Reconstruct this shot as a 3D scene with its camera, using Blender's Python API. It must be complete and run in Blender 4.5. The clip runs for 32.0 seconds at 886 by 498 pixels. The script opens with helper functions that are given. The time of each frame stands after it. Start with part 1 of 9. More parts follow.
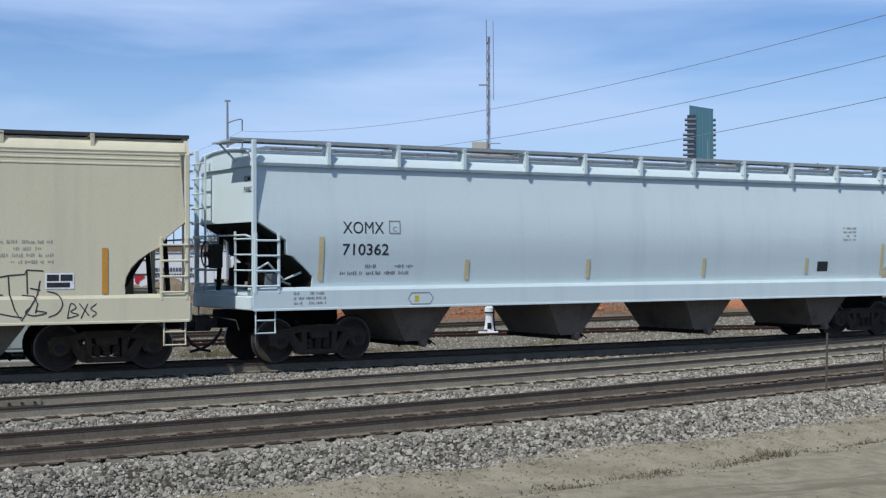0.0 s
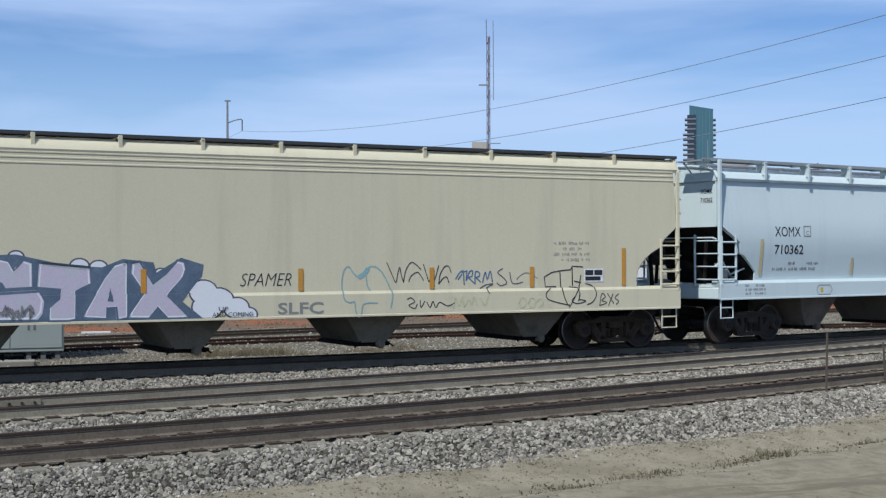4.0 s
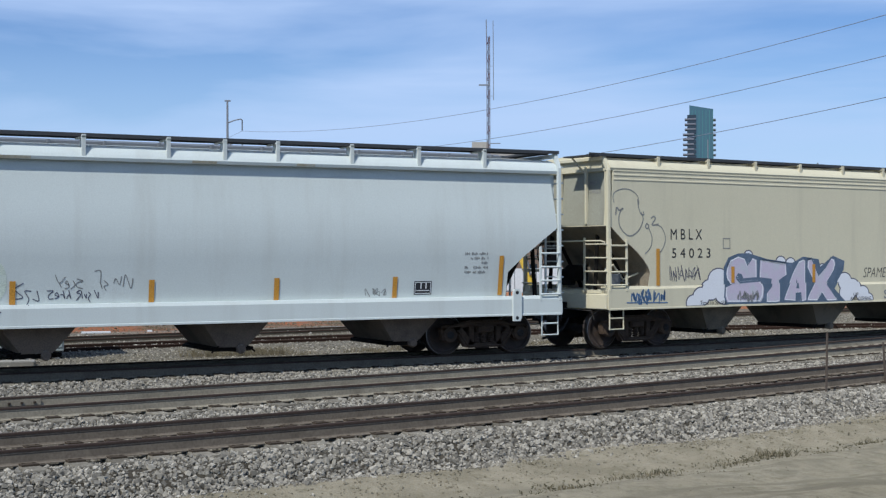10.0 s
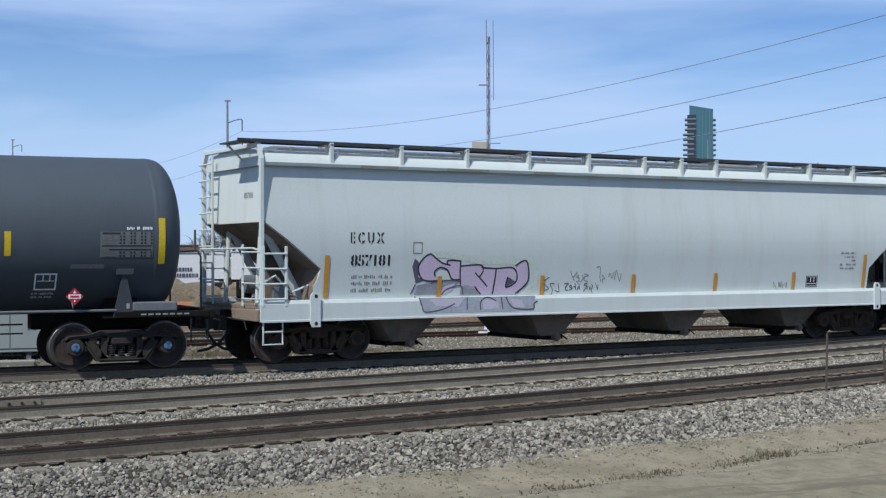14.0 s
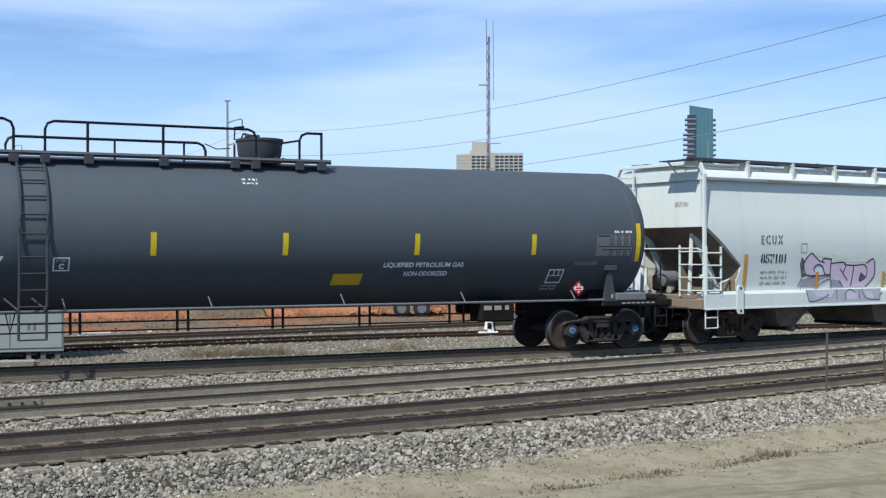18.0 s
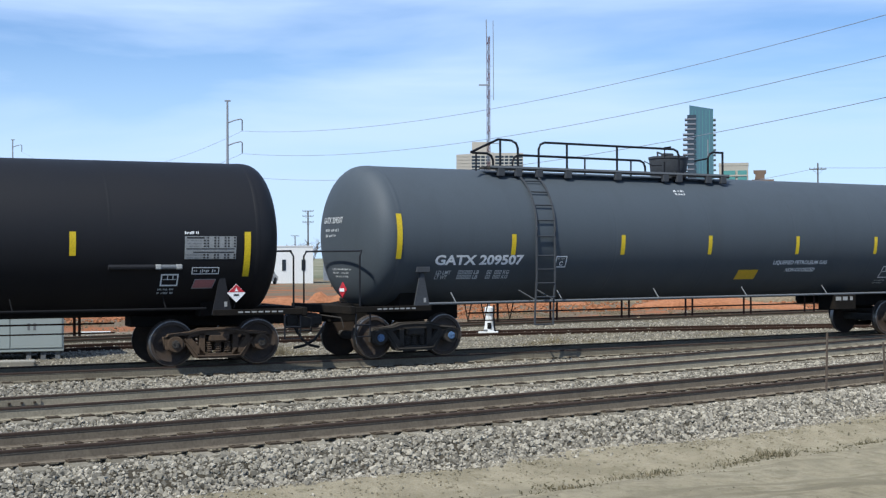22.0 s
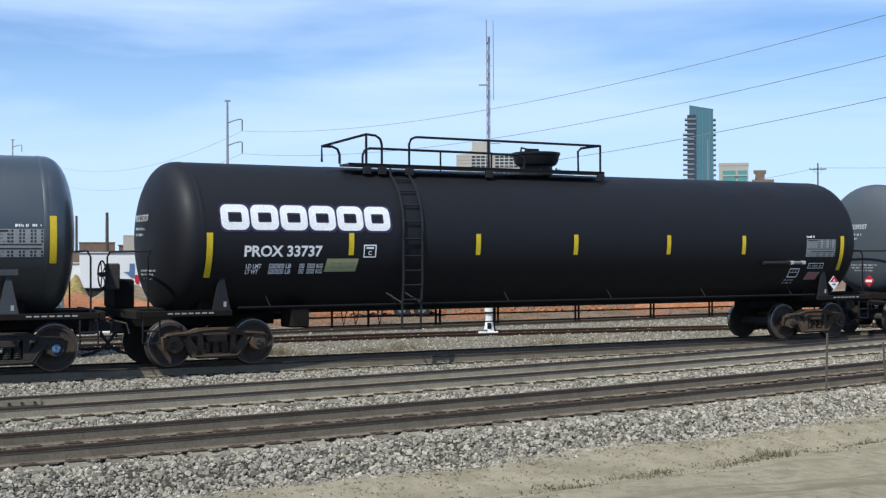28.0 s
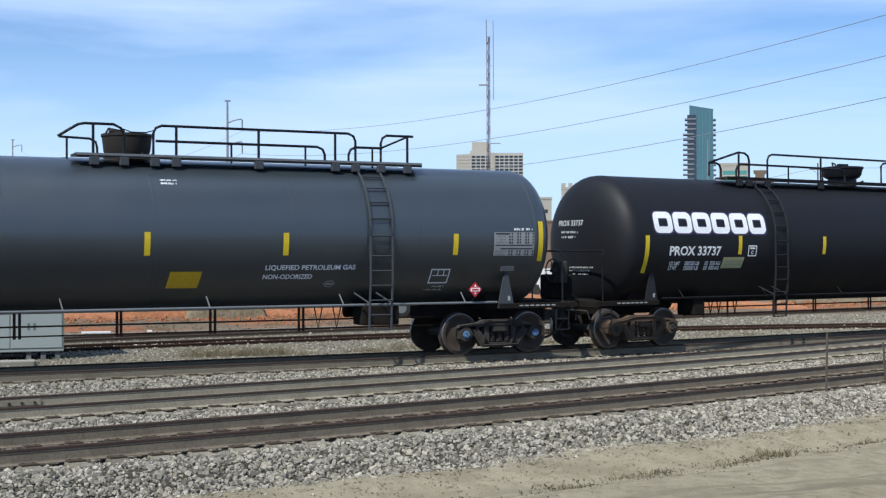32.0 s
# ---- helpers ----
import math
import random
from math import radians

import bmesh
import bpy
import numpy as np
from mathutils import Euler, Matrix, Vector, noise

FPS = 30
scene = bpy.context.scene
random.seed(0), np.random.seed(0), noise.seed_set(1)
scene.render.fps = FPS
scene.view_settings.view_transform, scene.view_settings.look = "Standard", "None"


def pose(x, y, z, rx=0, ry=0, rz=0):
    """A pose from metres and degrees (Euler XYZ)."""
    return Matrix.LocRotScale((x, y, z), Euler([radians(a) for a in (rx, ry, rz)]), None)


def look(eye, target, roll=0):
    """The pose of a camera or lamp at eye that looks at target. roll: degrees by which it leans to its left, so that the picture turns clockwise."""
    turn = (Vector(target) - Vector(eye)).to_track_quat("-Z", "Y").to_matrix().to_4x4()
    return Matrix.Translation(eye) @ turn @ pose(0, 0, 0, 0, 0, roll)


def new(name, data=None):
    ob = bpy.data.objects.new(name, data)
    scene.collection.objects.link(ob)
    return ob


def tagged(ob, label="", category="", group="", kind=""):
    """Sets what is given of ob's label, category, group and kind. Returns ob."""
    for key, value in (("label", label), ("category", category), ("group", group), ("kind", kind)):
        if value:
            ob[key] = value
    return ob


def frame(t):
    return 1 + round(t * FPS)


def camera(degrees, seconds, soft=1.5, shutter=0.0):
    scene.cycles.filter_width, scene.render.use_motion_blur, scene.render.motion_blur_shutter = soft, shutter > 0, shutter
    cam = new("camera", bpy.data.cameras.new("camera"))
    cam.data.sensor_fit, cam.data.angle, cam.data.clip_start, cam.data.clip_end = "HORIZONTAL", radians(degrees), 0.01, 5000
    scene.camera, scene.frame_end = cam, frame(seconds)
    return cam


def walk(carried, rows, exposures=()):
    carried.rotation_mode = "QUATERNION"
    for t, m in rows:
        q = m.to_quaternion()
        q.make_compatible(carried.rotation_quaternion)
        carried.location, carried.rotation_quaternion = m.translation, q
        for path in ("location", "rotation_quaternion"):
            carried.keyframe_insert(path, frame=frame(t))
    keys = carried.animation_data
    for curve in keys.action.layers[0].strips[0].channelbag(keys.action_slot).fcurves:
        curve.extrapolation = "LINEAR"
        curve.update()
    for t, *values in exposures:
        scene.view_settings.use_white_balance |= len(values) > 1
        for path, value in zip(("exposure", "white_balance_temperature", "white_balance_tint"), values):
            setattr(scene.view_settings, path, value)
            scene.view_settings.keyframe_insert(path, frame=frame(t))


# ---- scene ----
# ---- camera, still on its tripod ----
cam = camera(35.87, 32.0, soft=1.3)
EYE = Vector((0, 0, 2.175))
PAN, TILT, ROLL = radians(25.129), radians(0.338), -0.182
AIM = Vector((math.sin(PAN) * math.cos(TILT), math.cos(PAN) * math.cos(TILT), math.sin(TILT)))
STILL = look(EYE, EYE + AIM, ROLL)
walk(cam, [(0.0, STILL), (32.0, STILL)],
     exposures=[(0.0, 0.0, 5850, 9), (13.5, 0.0, 5850, 9), (16.5, 0.16, 5850, 9), (18.5, 0.38, 6060, 7), (32.0, 0.38, 6060, 7)])

# ---- daylight: thin cirrus sky, sun high over the left end of the tracks ----
SUN_AZ, SUN_EL = radians(-126), radians(50)     # azimuth from +y towards +x
world = bpy.data.worlds.new("sky")
scene.world = world
world.use_nodes = True
wn, wl = world.node_tree.nodes, world.node_tree.links
wn.clear()
w_out = wn.new("ShaderNodeOutputWorld")
w_bg = wn.new("ShaderNodeBackground")
w_bg.inputs["Strength"].default_value = 0.088
w_sky = wn.new("ShaderNodeTexSky")
w_sky.sky_type, w_sky.sun_disc = "NISHITA", False
w_sky.sun_elevation, w_sky.sun_rotation = SUN_EL, SUN_AZ
w_sky.air_density, w_sky.dust_density, w_sky.ozone_density = 1.0, 0.0, 5.0
w_tc = wn.new("ShaderNodeTexCoord")
w_map = wn.new("ShaderNodeMapping")
w_map.inputs["Rotation"].default_value = (0.0, radians(-9), radians(28))
w_map.inputs["Scale"].default_value = (1.1, 1.1, 7.5)
w_n = wn.new("ShaderNodeTexNoise")
w_n.inputs["Scale"].default_value, w_n.inputs["Detail"].default_value = 1.9, 7.0
w_n.inputs["Roughness"].default_value, w_n.inputs["Distortion"].default_value = 0.5, 0.35
w_ramp = wn.new("ShaderNodeValToRGB")
w_ramp.color_ramp.elements[0].position, w_ramp.color_ramp.elements[1].position = 0.42, 0.63
w_ramp.color_ramp.elements[0].color = (0.0, 0.0, 0.0, 1)
w_ramp.color_ramp.elements[1].color = (0.95, 0.95, 0.95, 1)
w_mix = wn.new("ShaderNodeMix")
w_mix.data_type = "RGBA"
w_mix.inputs["B"].default_value = (5.9, 7.3, 9.9, 1)
wl.new(w_tc.outputs["Generated"], w_map.inputs["Vector"])
wl.new(w_map.outputs["Vector"], w_n.inputs["Vector"])
wl.new(w_n.outputs["Fac"], w_ramp.inputs["Fac"])
wl.new(w_ramp.outputs["Color"], w_mix.inputs["Factor"])
w_tint = wn.new("ShaderNodeMix")
w_tint.data_type, w_tint.blend_type = "RGBA", "MULTIPLY"
w_tint.inputs["Factor"].default_value = 1.0
w_tint.inputs["B"].default_value = (0.94, 0.97, 1.1, 1)
wl.new(w_sky.outputs["Color"], w_tint.inputs["A"])
wl.new(w_tint.outputs["Result"], w_mix.inputs["A"])
w_sep = wn.new("ShaderNodeSeparateXYZ")
w_low = wn.new("ShaderNodeMapRange")
for key, value in (("From Min", 0.0), ("From Max", 0.16), ("To Min", 0.9), ("To Max", 0.0)):
    w_low.inputs[key].default_value = value
w_haze = wn.new("ShaderNodeMix")
w_haze.data_type = "RGBA"
w_haze.inputs["B"].default_value = (5.6, 7.3, 9.6, 1)
wl.new(w_tc.outputs["Generated"], w_sep.inputs["Vector"])
wl.new(w_sep.outputs["Z"], w_low.inputs["Value"])
wl.new(w_low.outputs["Result"], w_haze.inputs["Factor"])
wl.new(w_mix.outputs["Result"], w_haze.inputs["A"])
wl.new(w_haze.outputs["Result"], w_bg.inputs["Color"])
wl.new(w_bg.outputs["Background"], w_out.inputs["Surface"])

sun_data = bpy.data.lights.new("sun", "SUN")
sun_data.energy, sun_data.angle, sun_data.color = 3.75, radians(0.6), (1.0, 0.945, 0.845)
sun = new("sun", sun_data)
sun_dir = Vector((math.sin(SUN_AZ) * math.cos(SUN_EL), math.cos(SUN_AZ) * math.cos(SUN_EL), math.sin(SUN_EL)))
sun.matrix_world = look(sun_dir * 60, (0, 0, 0))

# ---- materials ----
def material(name, colour, rough=0.6, metal=0.0, spots=0.0, spot_colour=None, scale=3.0, fine=40.0, bump=0.0,
             streaks=0.0, streak_colour=(0.2, 0.17, 0.13), per_object=0.0, per_island=0.0, spec=0.5, coat=0.0, grain=0.12):
    """A node material: base colour with fine grain, larger blotches, optional vertical streaks of dirt, and fine relief."""
    m = bpy.data.materials.new(name)
    m.use_nodes = True
    nt = m.node_tree
    n, l = nt.nodes, nt.links
    b = n["Principled BSDF"]
    b.inputs["Roughness"].default_value, b.inputs["Metallic"].default_value = rough, metal
    b.inputs["Specular IOR Level"].default_value = spec
    b.inputs["Coat Weight"].default_value = coat
    b.inputs["Diffuse Roughness"].default_value = 1.0 if rough > 0.7 else 0.6     # weathered faces send light back towards the sun
    b.inputs["Coat Roughness"].default_value = 0.25
    tc = n.new("ShaderNodeTexCoord")

    def noise_node(s, detail=4.0, rough_=0.55, stretch=None):
        t = n.new("ShaderNodeTexNoise")
        t.inputs["Scale"].default_value, t.inputs["Detail"].default_value, t.inputs["Roughness"].default_value = s, detail, rough_
        if stretch:
            mp = n.new("ShaderNodeMapping")
            mp.inputs["Scale"].default_value = stretch
            l.new(tc.outputs["Object"], mp.inputs["Vector"])
            l.new(mp.outputs["Vector"], t.inputs["Vector"])
        else:
            l.new(tc.outputs["Object"], t.inputs["Vector"])
        return t

    def mixed(a, bcol, fac):
        x = n.new("ShaderNodeMix")
        x.data_type = "RGBA"
        for sock, val in (("A", a), ("B", bcol)):
            if hasattr(val, "links"):
                l.new(val, x.inputs[sock])
            else:
                x.inputs[sock].default_value = (*val, 1)
        l.new(fac, x.inputs["Factor"])
        return x.outputs["Result"]

    def ramp(src, lo, hi, top=1.0):
        r = n.new("ShaderNodeMapRange")
        r.inputs["From Min"].default_value, r.inputs["From Max"].default_value, r.inputs["To Max"].default_value = lo, hi, top
        l.new(src, r.inputs["Value"])
        return r.outputs["Result"]

    dark = tuple(c * (1 - 2.2 * grain) for c in colour)
    lite = tuple(min(1, c * (1 + 1.2 * grain)) for c in colour)
    f = noise_node(fine, 5.0, 0.6)
    col = mixed(dark, lite, ramp(f.outputs["Fac"], 0.3, 0.7))
    if per_object or per_island:
        src = n.new("ShaderNodeObjectInfo").outputs["Random"] if per_object else n.new("ShaderNodeNewGeometry").outputs["Random Per Island"]
        amount = per_object or per_island
        hsv = n.new("ShaderNodeHueSaturation")
        mr = n.new("ShaderNodeMapRange")
        mr.inputs["To Min"].default_value, mr.inputs["To Max"].default_value = 1 - amount, 1 + amount
        l.new(src, mr.inputs["Value"])
        l.new(mr.outputs["Result"], hsv.inputs["Value"])
        l.new(col, hsv.inputs["Color"])
        col = hsv.outputs["Color"]
    if spots:
        s = noise_node(scale, 6.0, 0.62)
        col = mixed(col, spot_colour or tuple(c * 0.55 for c in colour), ramp(s.outputs["Fac"], 0.48, 0.78, spots))
    if streaks:
        s = noise_node(2.2, 5.0, 0.6, (1.0, 1.0, 0.07))
        col = mixed(col, streak_colour, ramp(s.outputs["Fac"], 0.5, 0.8, streaks))
    l.new(col, b.inputs["Base Color"])
    rn = noise_node(scale * 2.3, 4.0)
    rr = n.new("ShaderNodeMapRange")
    rr.inputs["To Min"].default_value, rr.inputs["To Max"].default_value = max(0.03, rough - 0.1), min(1, rough + 0.12)
    l.new(rn.outputs["Fac"], rr.inputs["Value"])
    l.new(rr.outputs["Result"], b.inputs["Roughness"])
    if bump:
        bp = n.new("ShaderNodeBump")
        bp.inputs["Strength"].default_value, bp.inputs["Distance"].default_value = 0.6, bump
        l.new(f.outputs["Fac"], bp.inputs["Height"])
        l.new(bp.outputs["Normal"], b.inputs["Normal"])
    return m


M_TAN = material("tan car paint", (0.69, 0.63, 0.447), 0.6, spots=0.3, spot_colour=(0.60, 0.55, 0.38), scale=0.6, streaks=0.25, streak_colour=(0.33, 0.29, 0.21), grain=0.03, spec=0.3)
M_WHITE = material("weathered white car paint", (0.645, 0.68, 0.637), 0.55, spots=0.25, spot_colour=(0.58, 0.62, 0.575), scale=0.7, streaks=0.28, streak_colour=(0.42, 0.41, 0.35), grain=0.03, spec=0.3)
# Grime streaks, over a base darkened to offset the sun on the ends.
M_TANEND = material("grimed tan end paint, toned down for sun", (0.37, 0.36, 0.285), 0.7, spots=0.6, spot_colour=(0.30, 0.285, 0.215), scale=1.1, streaks=0.7, streak_colour=(0.20, 0.19, 0.15), grain=0.08, spec=0.2)
M_PALE = material("pale grey-blue car paint", (0.63, 0.705, 0.695), 0.5, spots=0.25, spot_colour=(0.55, 0.62, 0.60), scale=0.7, streaks=0.25, streak_colour=(0.40, 0.43, 0.41), grain=0.03, spec=0.3)
M_GREYTANK = material("grey tank paint", (0.056, 0.069, 0.081), 0.68, spots=0.35, spot_colour=(0.046, 0.056, 0.066), scale=0.5, streaks=0.35, streak_colour=(0.036, 0.042, 0.046), grain=0.05, spec=0.6)
M_TEALTANK = material("glossy dark slate tank paint", (0.018, 0.0255, 0.031), 0.46, spots=0.5, spot_colour=(0.024, 0.034, 0.038), scale=0.5, streaks=0.4, streak_colour=(0.018, 0.022, 0.024), grain=0.05, spec=1.0, coat=0.6)
M_BLACKTANK = material("black tank paint", (0.0088, 0.0088, 0.0108), 0.58, spots=0.3, spot_colour=(0.008, 0.008, 0.0085), scale=0.6, streaks=0.15, streak_colour=(0.013, 0.0125, 0.0125), grain=0.06, spec=0.3)
for m_ in (M_GREYTANK, M_TEALTANK, M_BLACKTANK):
    m_.node_tree.nodes["Principled BSDF"].inputs["Diffuse Roughness"].default_value = 0.0
# These three also serve as shade tones on the hoppers' slope sheets and webs.
M_UNDER = material("grimy underframe and end shade", (0.014, 0.012, 0.010), 0.85, spots=0.5, spot_colour=(0.035, 0.027, 0.02), scale=3, bump=0.004, spec=0.12)
M_BAYTAN = material("grimy tan hopper bay and slope shade", (0.25, 0.21, 0.15), 0.8, spots=0.7, spot_colour=(0.05, 0.042, 0.034), scale=1.6, bump=0.002, spec=0.12)
M_BAYGREY = material("grimy grey hopper bay and slope shade", (0.25, 0.195, 0.145), 0.8, spots=0.7, spot_colour=(0.07, 0.052, 0.04), scale=1.6, bump=0.002, spec=0.12)
M_CASTING = material("rusty brown steel casting", (0.085, 0.06, 0.042), 0.8, spots=0.6, spot_colour=(0.16, 0.105, 0.065), scale=4, bump=0.004, spec=0.12)
M_CASTDARK = material("dark grey steel casting", (0.055, 0.05, 0.045), 0.75, spots=0.5, spot_colour=(0.09, 0.075, 0.06), scale=4, bump=0.004, spec=0.12)
M_CASTMID = material("grimy brown-grey steel casting", (0.05, 0.044, 0.038), 0.8, spots=0.6, spot_colour=(0.09, 0.074, 0.058), scale=4, bump=0.004, spec=0.12)
M_CASTBROWN = material("grimy dark brown casting", (0.08, 0.062, 0.048), 0.8, spots=0.6, spot_colour=(0.14, 0.105, 0.075), scale=4, bump=0.004, spec=0.12)
M_WHEEL = material("rusty wheel steel", (0.05, 0.035, 0.026), 0.72, metal=0.05, spots=0.6, spot_colour=(0.105, 0.063, 0.038), scale=5, bump=0.002)
M_TREAD = material("polished wheel tread", (0.26, 0.24, 0.22), 0.42, metal=1.0)
M_BLUECAP = material("blue bearing cap", (0.10, 0.18, 0.32), 0.5, spots=0.4, scale=20)
M_BLACK = material("matt black steel", (0.012, 0.012, 0.013), 0.6, spec=0.12)
M_TRIM = material("grey painted tank fittings", (0.062, 0.067, 0.075), 0.6, spots=0.4, spot_colour=(0.04, 0.04, 0.042), scale=5, spec=0.2)
M_WALKDARK = material("dark slate-grey steel grating", (0.055, 0.06, 0.066), 0.6, spots=0.4, spot_colour=(0.11, 0.075, 0.05), scale=1.2, spec=0.3)
M_WALKPALE = material("grey galvanised grating", (0.33, 0.36, 0.36), 0.6, spots=0.4, spot_colour=(0.2, 0.2, 0.19), scale=2.0)
M_TRIMDARK = material("black painted ladder steel", (0.022, 0.022, 0.025), 0.6, spec=0.2)
M_PANELDIM = material("dim grey data panel", (0.15, 0.157, 0.157), 0.6, spots=0.3, scale=5)
M_PANELMID = material("grey data sheet", (0.27, 0.28, 0.28), 0.6, spots=0.3, scale=5)
M_DOMEBROWN = material("dark olive-brown housing paint", (0.032, 0.028, 0.024), 0.65, spots=0.4, spot_colour=(0.05, 0.04, 0.03), scale=4, spec=0.2)
M_RUBBER = material("black rubber hose", (0.015, 0.014, 0.013), 0.75)
M_DARKPIPE = material("dark painted pipe", (0.02, 0.021, 0.025), 0.45, spec=0.12)
M_PIPE = material("black painted guard rail pipe", (0.012, 0.0125, 0.016), 0.5, spec=0.2)
M_STRIPE = material("amber reflective stripe", (0.62, 0.30, 0.035), 0.5, spots=0.35, spot_colour=(0.42, 0.22, 0.05), scale=4)
M_YELLOW = material("yellow reflective stripe", (0.68, 0.50, 0.012), 0.45, spots=0.2, spot_colour=(0.5, 0.37, 0.03), scale=5)
M_INK = material("black stencil paint", (0.02, 0.02, 0.022), 0.6, spots=0.3, spot_colour=(0.09, 0.085, 0.075), scale=9)
M_RUSTSTAIN = material("orange-brown rust stain", (0.58, 0.50, 0.34), 0.8, spots=0.9, spot_colour=(0.66, 0.68, 0.62), scale=2.5)
M_SPRAYMID = material("mid grey spray paint", (0.30, 0.30, 0.33), 0.65, spots=0.5, spot_colour=(0.42, 0.42, 0.45), scale=4)
M_TOILET = material("blue plastic panel", (0.05, 0.16, 0.42), 0.5)
M_BARK = material("grey-brown bark", (0.14, 0.11, 0.085), 0.9, spots=0.3, scale=3)
M_FADED = material("faded yellow stripe", (0.65, 0.53, 0.27), 0.6, spots=0.7, spot_colour=(0.62, 0.64, 0.53), scale=6)
M_FAINT = material("nearly faded stencil paint", (0.42, 0.40, 0.32), 0.7, spots=0.4, scale=9)
M_RAILBLACK = material("grimy olive-brown rail steel", (0.205, 0.178, 0.132), 0.9, spots=0.6, spot_colour=(0.085, 0.066, 0.046), scale=2.0, fine=30, bump=0.002, spec=0.12)
M_INKGREY = material("faded grey stencil paint", (0.30, 0.29, 0.26), 0.7, spots=0.3, scale=9)
M_LETTER = material("white lettering paint", (0.85, 0.85, 0.84), 0.5)
M_LETTERDIM = material("dirty white lettering paint", (0.36, 0.36, 0.35), 0.6, spots=0.4, scale=9)
M_PURPLE = material("purple-black drop shadow", (0.035, 0.022, 0.075), 0.5)
M_LILAC = material("lilac spray paint", (0.60, 0.53, 0.61), 0.6, spots=0.7, spot_colour=(0.50, 0.60, 0.56), scale=2.5, grain=0.06)
M_PINK = material("pink spray paint", (0.62, 0.50, 0.61), 0.6, spots=0.5, spot_colour=(0.55, 0.42, 0.53), scale=2.5, grain=0.06)
M_SPRAYBLUE = material("blue-grey spray paint", (0.105, 0.15, 0.21), 0.6, spots=0.4, spot_colour=(0.28, 0.33, 0.42), scale=3)
M_SPRAYDARK = material("dark grey spray paint", (0.10, 0.10, 0.14), 0.65, spots=0.4, spot_colour=(0.2, 0.2, 0.23), scale=3)
M_HALO = material("pale yellow-green spray haze", (0.645, 0.70, 0.585), 0.65, spots=0.6, spot_colour=(0.66, 0.705, 0.655), scale=4)
M_SPRAYPALE = material("pale grey spray paint", (0.46, 0.47, 0.51), 0.65, spots=0.8, spot_colour=(0.26, 0.27, 0.31), scale=6)
M_SPRAYWHITE = material("white spray paint", (0.80, 0.80, 0.80), 0.6, grain=0.03)
M_SPRAYTEAL = material("teal spray paint", (0.30, 0.47, 0.47), 0.6)
M_TAGBLUE = material("blue marker paint", (0.10, 0.19, 0.34), 0.6)
M_TAGBLACK = material("black marker paint", (0.035, 0.035, 0.04), 0.6)
M_TAGGREY = material("faint grey marker paint", (0.27, 0.27, 0.25), 0.7)
M_TAGYELLOW = material("pale yellow marker paint", (0.64, 0.61, 0.38), 0.7)
M_RED = material("red placard", (0.50, 0.022, 0.035), 0.4)
M_REDPALE = material("faded red placard", (0.42, 0.16, 0.15), 0.5)
M_PANELGREY = material("grey data panel", (0.55, 0.57, 0.57), 0.55, spots=0.3, scale=5)
M_DECAL = material("amber decal", (0.70, 0.44, 0.02), 0.5, spots=0.25, scale=6)
M_DECALDULL = material("dull yellow-green decal", (0.44, 0.42, 0.20), 0.6)
M_PLATE = material("grey painted steel", (0.16, 0.17, 0.18), 0.6, spots=0.3, scale=4)
M_RAILSIDE = material("rusty brown rail steel", (0.335, 0.295, 0.22), 0.85, spots=0.6, spot_colour=(0.11, 0.088, 0.06), scale=2.0, fine=30, bump=0.002, spec=0.12)
M_RAILDARK = material("dark brown rail steel", (0.19, 0.157, 0.118), 0.85, spots=0.6, spot_colour=(0.07, 0.056, 0.042), scale=2.0, fine=30, bump=0.002, spec=0.12)
M_RAILTOP = material("polished rail head", (0.062, 0.044, 0.035), 0.88, spots=0.35, scale=3, spec=0.1)
M_OLIVERAIL = material("dull olive-brown siding rail", (0.15, 0.13, 0.095), 0.88, spots=0.5, spot_colour=(0.08, 0.06, 0.045), scale=2.0, spec=0.12)
M_RUSTRAIL = material("dark rusty siding rail", (0.06, 0.036, 0.026), 0.85, spots=0.5, spot_colour=(0.035, 0.025, 0.019), scale=2.0, spec=0.12)
M_TIE = material("weathered grey tie", (0.20, 0.178, 0.138), 0.92, spots=0.7, spot_colour=(0.055, 0.045, 0.034), scale=5, fine=25, bump=0.01, per_object=0.25, spec=0.12)
M_CLIP = material("rusty rail anchor", (0.065, 0.05, 0.036), 0.85, spots=0.4, scale=10, spec=0.12)
M_STONE = material("pale grey ballast stone", (0.315, 0.285, 0.23), 0.9, spots=0.25, spot_colour=(0.2, 0.18, 0.14), scale=0.8, fine=30, bump=0.004, per_island=0.62, spec=0.12)
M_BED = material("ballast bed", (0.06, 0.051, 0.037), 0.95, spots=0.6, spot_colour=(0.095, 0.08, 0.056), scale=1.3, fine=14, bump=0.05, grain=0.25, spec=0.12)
M_CABINET = material("light grey enamelled steel", (0.35, 0.395, 0.39), 0.55, spots=0.15, scale=2, streaks=0.2, streak_colour=(0.34, 0.35, 0.34), grain=0.03)
M_CONCRETE = material("pale concrete", (0.30, 0.285, 0.25), 0.9, spots=0.4, scale=3, bump=0.004, spec=0.12)
M_FENCE = material("rust-dark pipe", (0.05, 0.028, 0.022), 0.75, spots=0.4, spot_colour=(0.12, 0.05, 0.03), scale=6, spec=0.12)
M_EXCA = material("excavator yellow paint", (0.80, 0.56, 0.06), 0.45, spots=0.3, spot_colour=(0.66, 0.44, 0.08), scale=1.5)
M_GLASSDARK = material("dark window glass", (0.025, 0.035, 0.045), 0.08, spec=0.8)
M_GLASSBLUE = material("blue-green curtain wall glass", (0.075, 0.165, 0.20), 0.15, spots=0.4, spot_colour=(0.05, 0.12, 0.16), scale=0.05, spec=0.8)
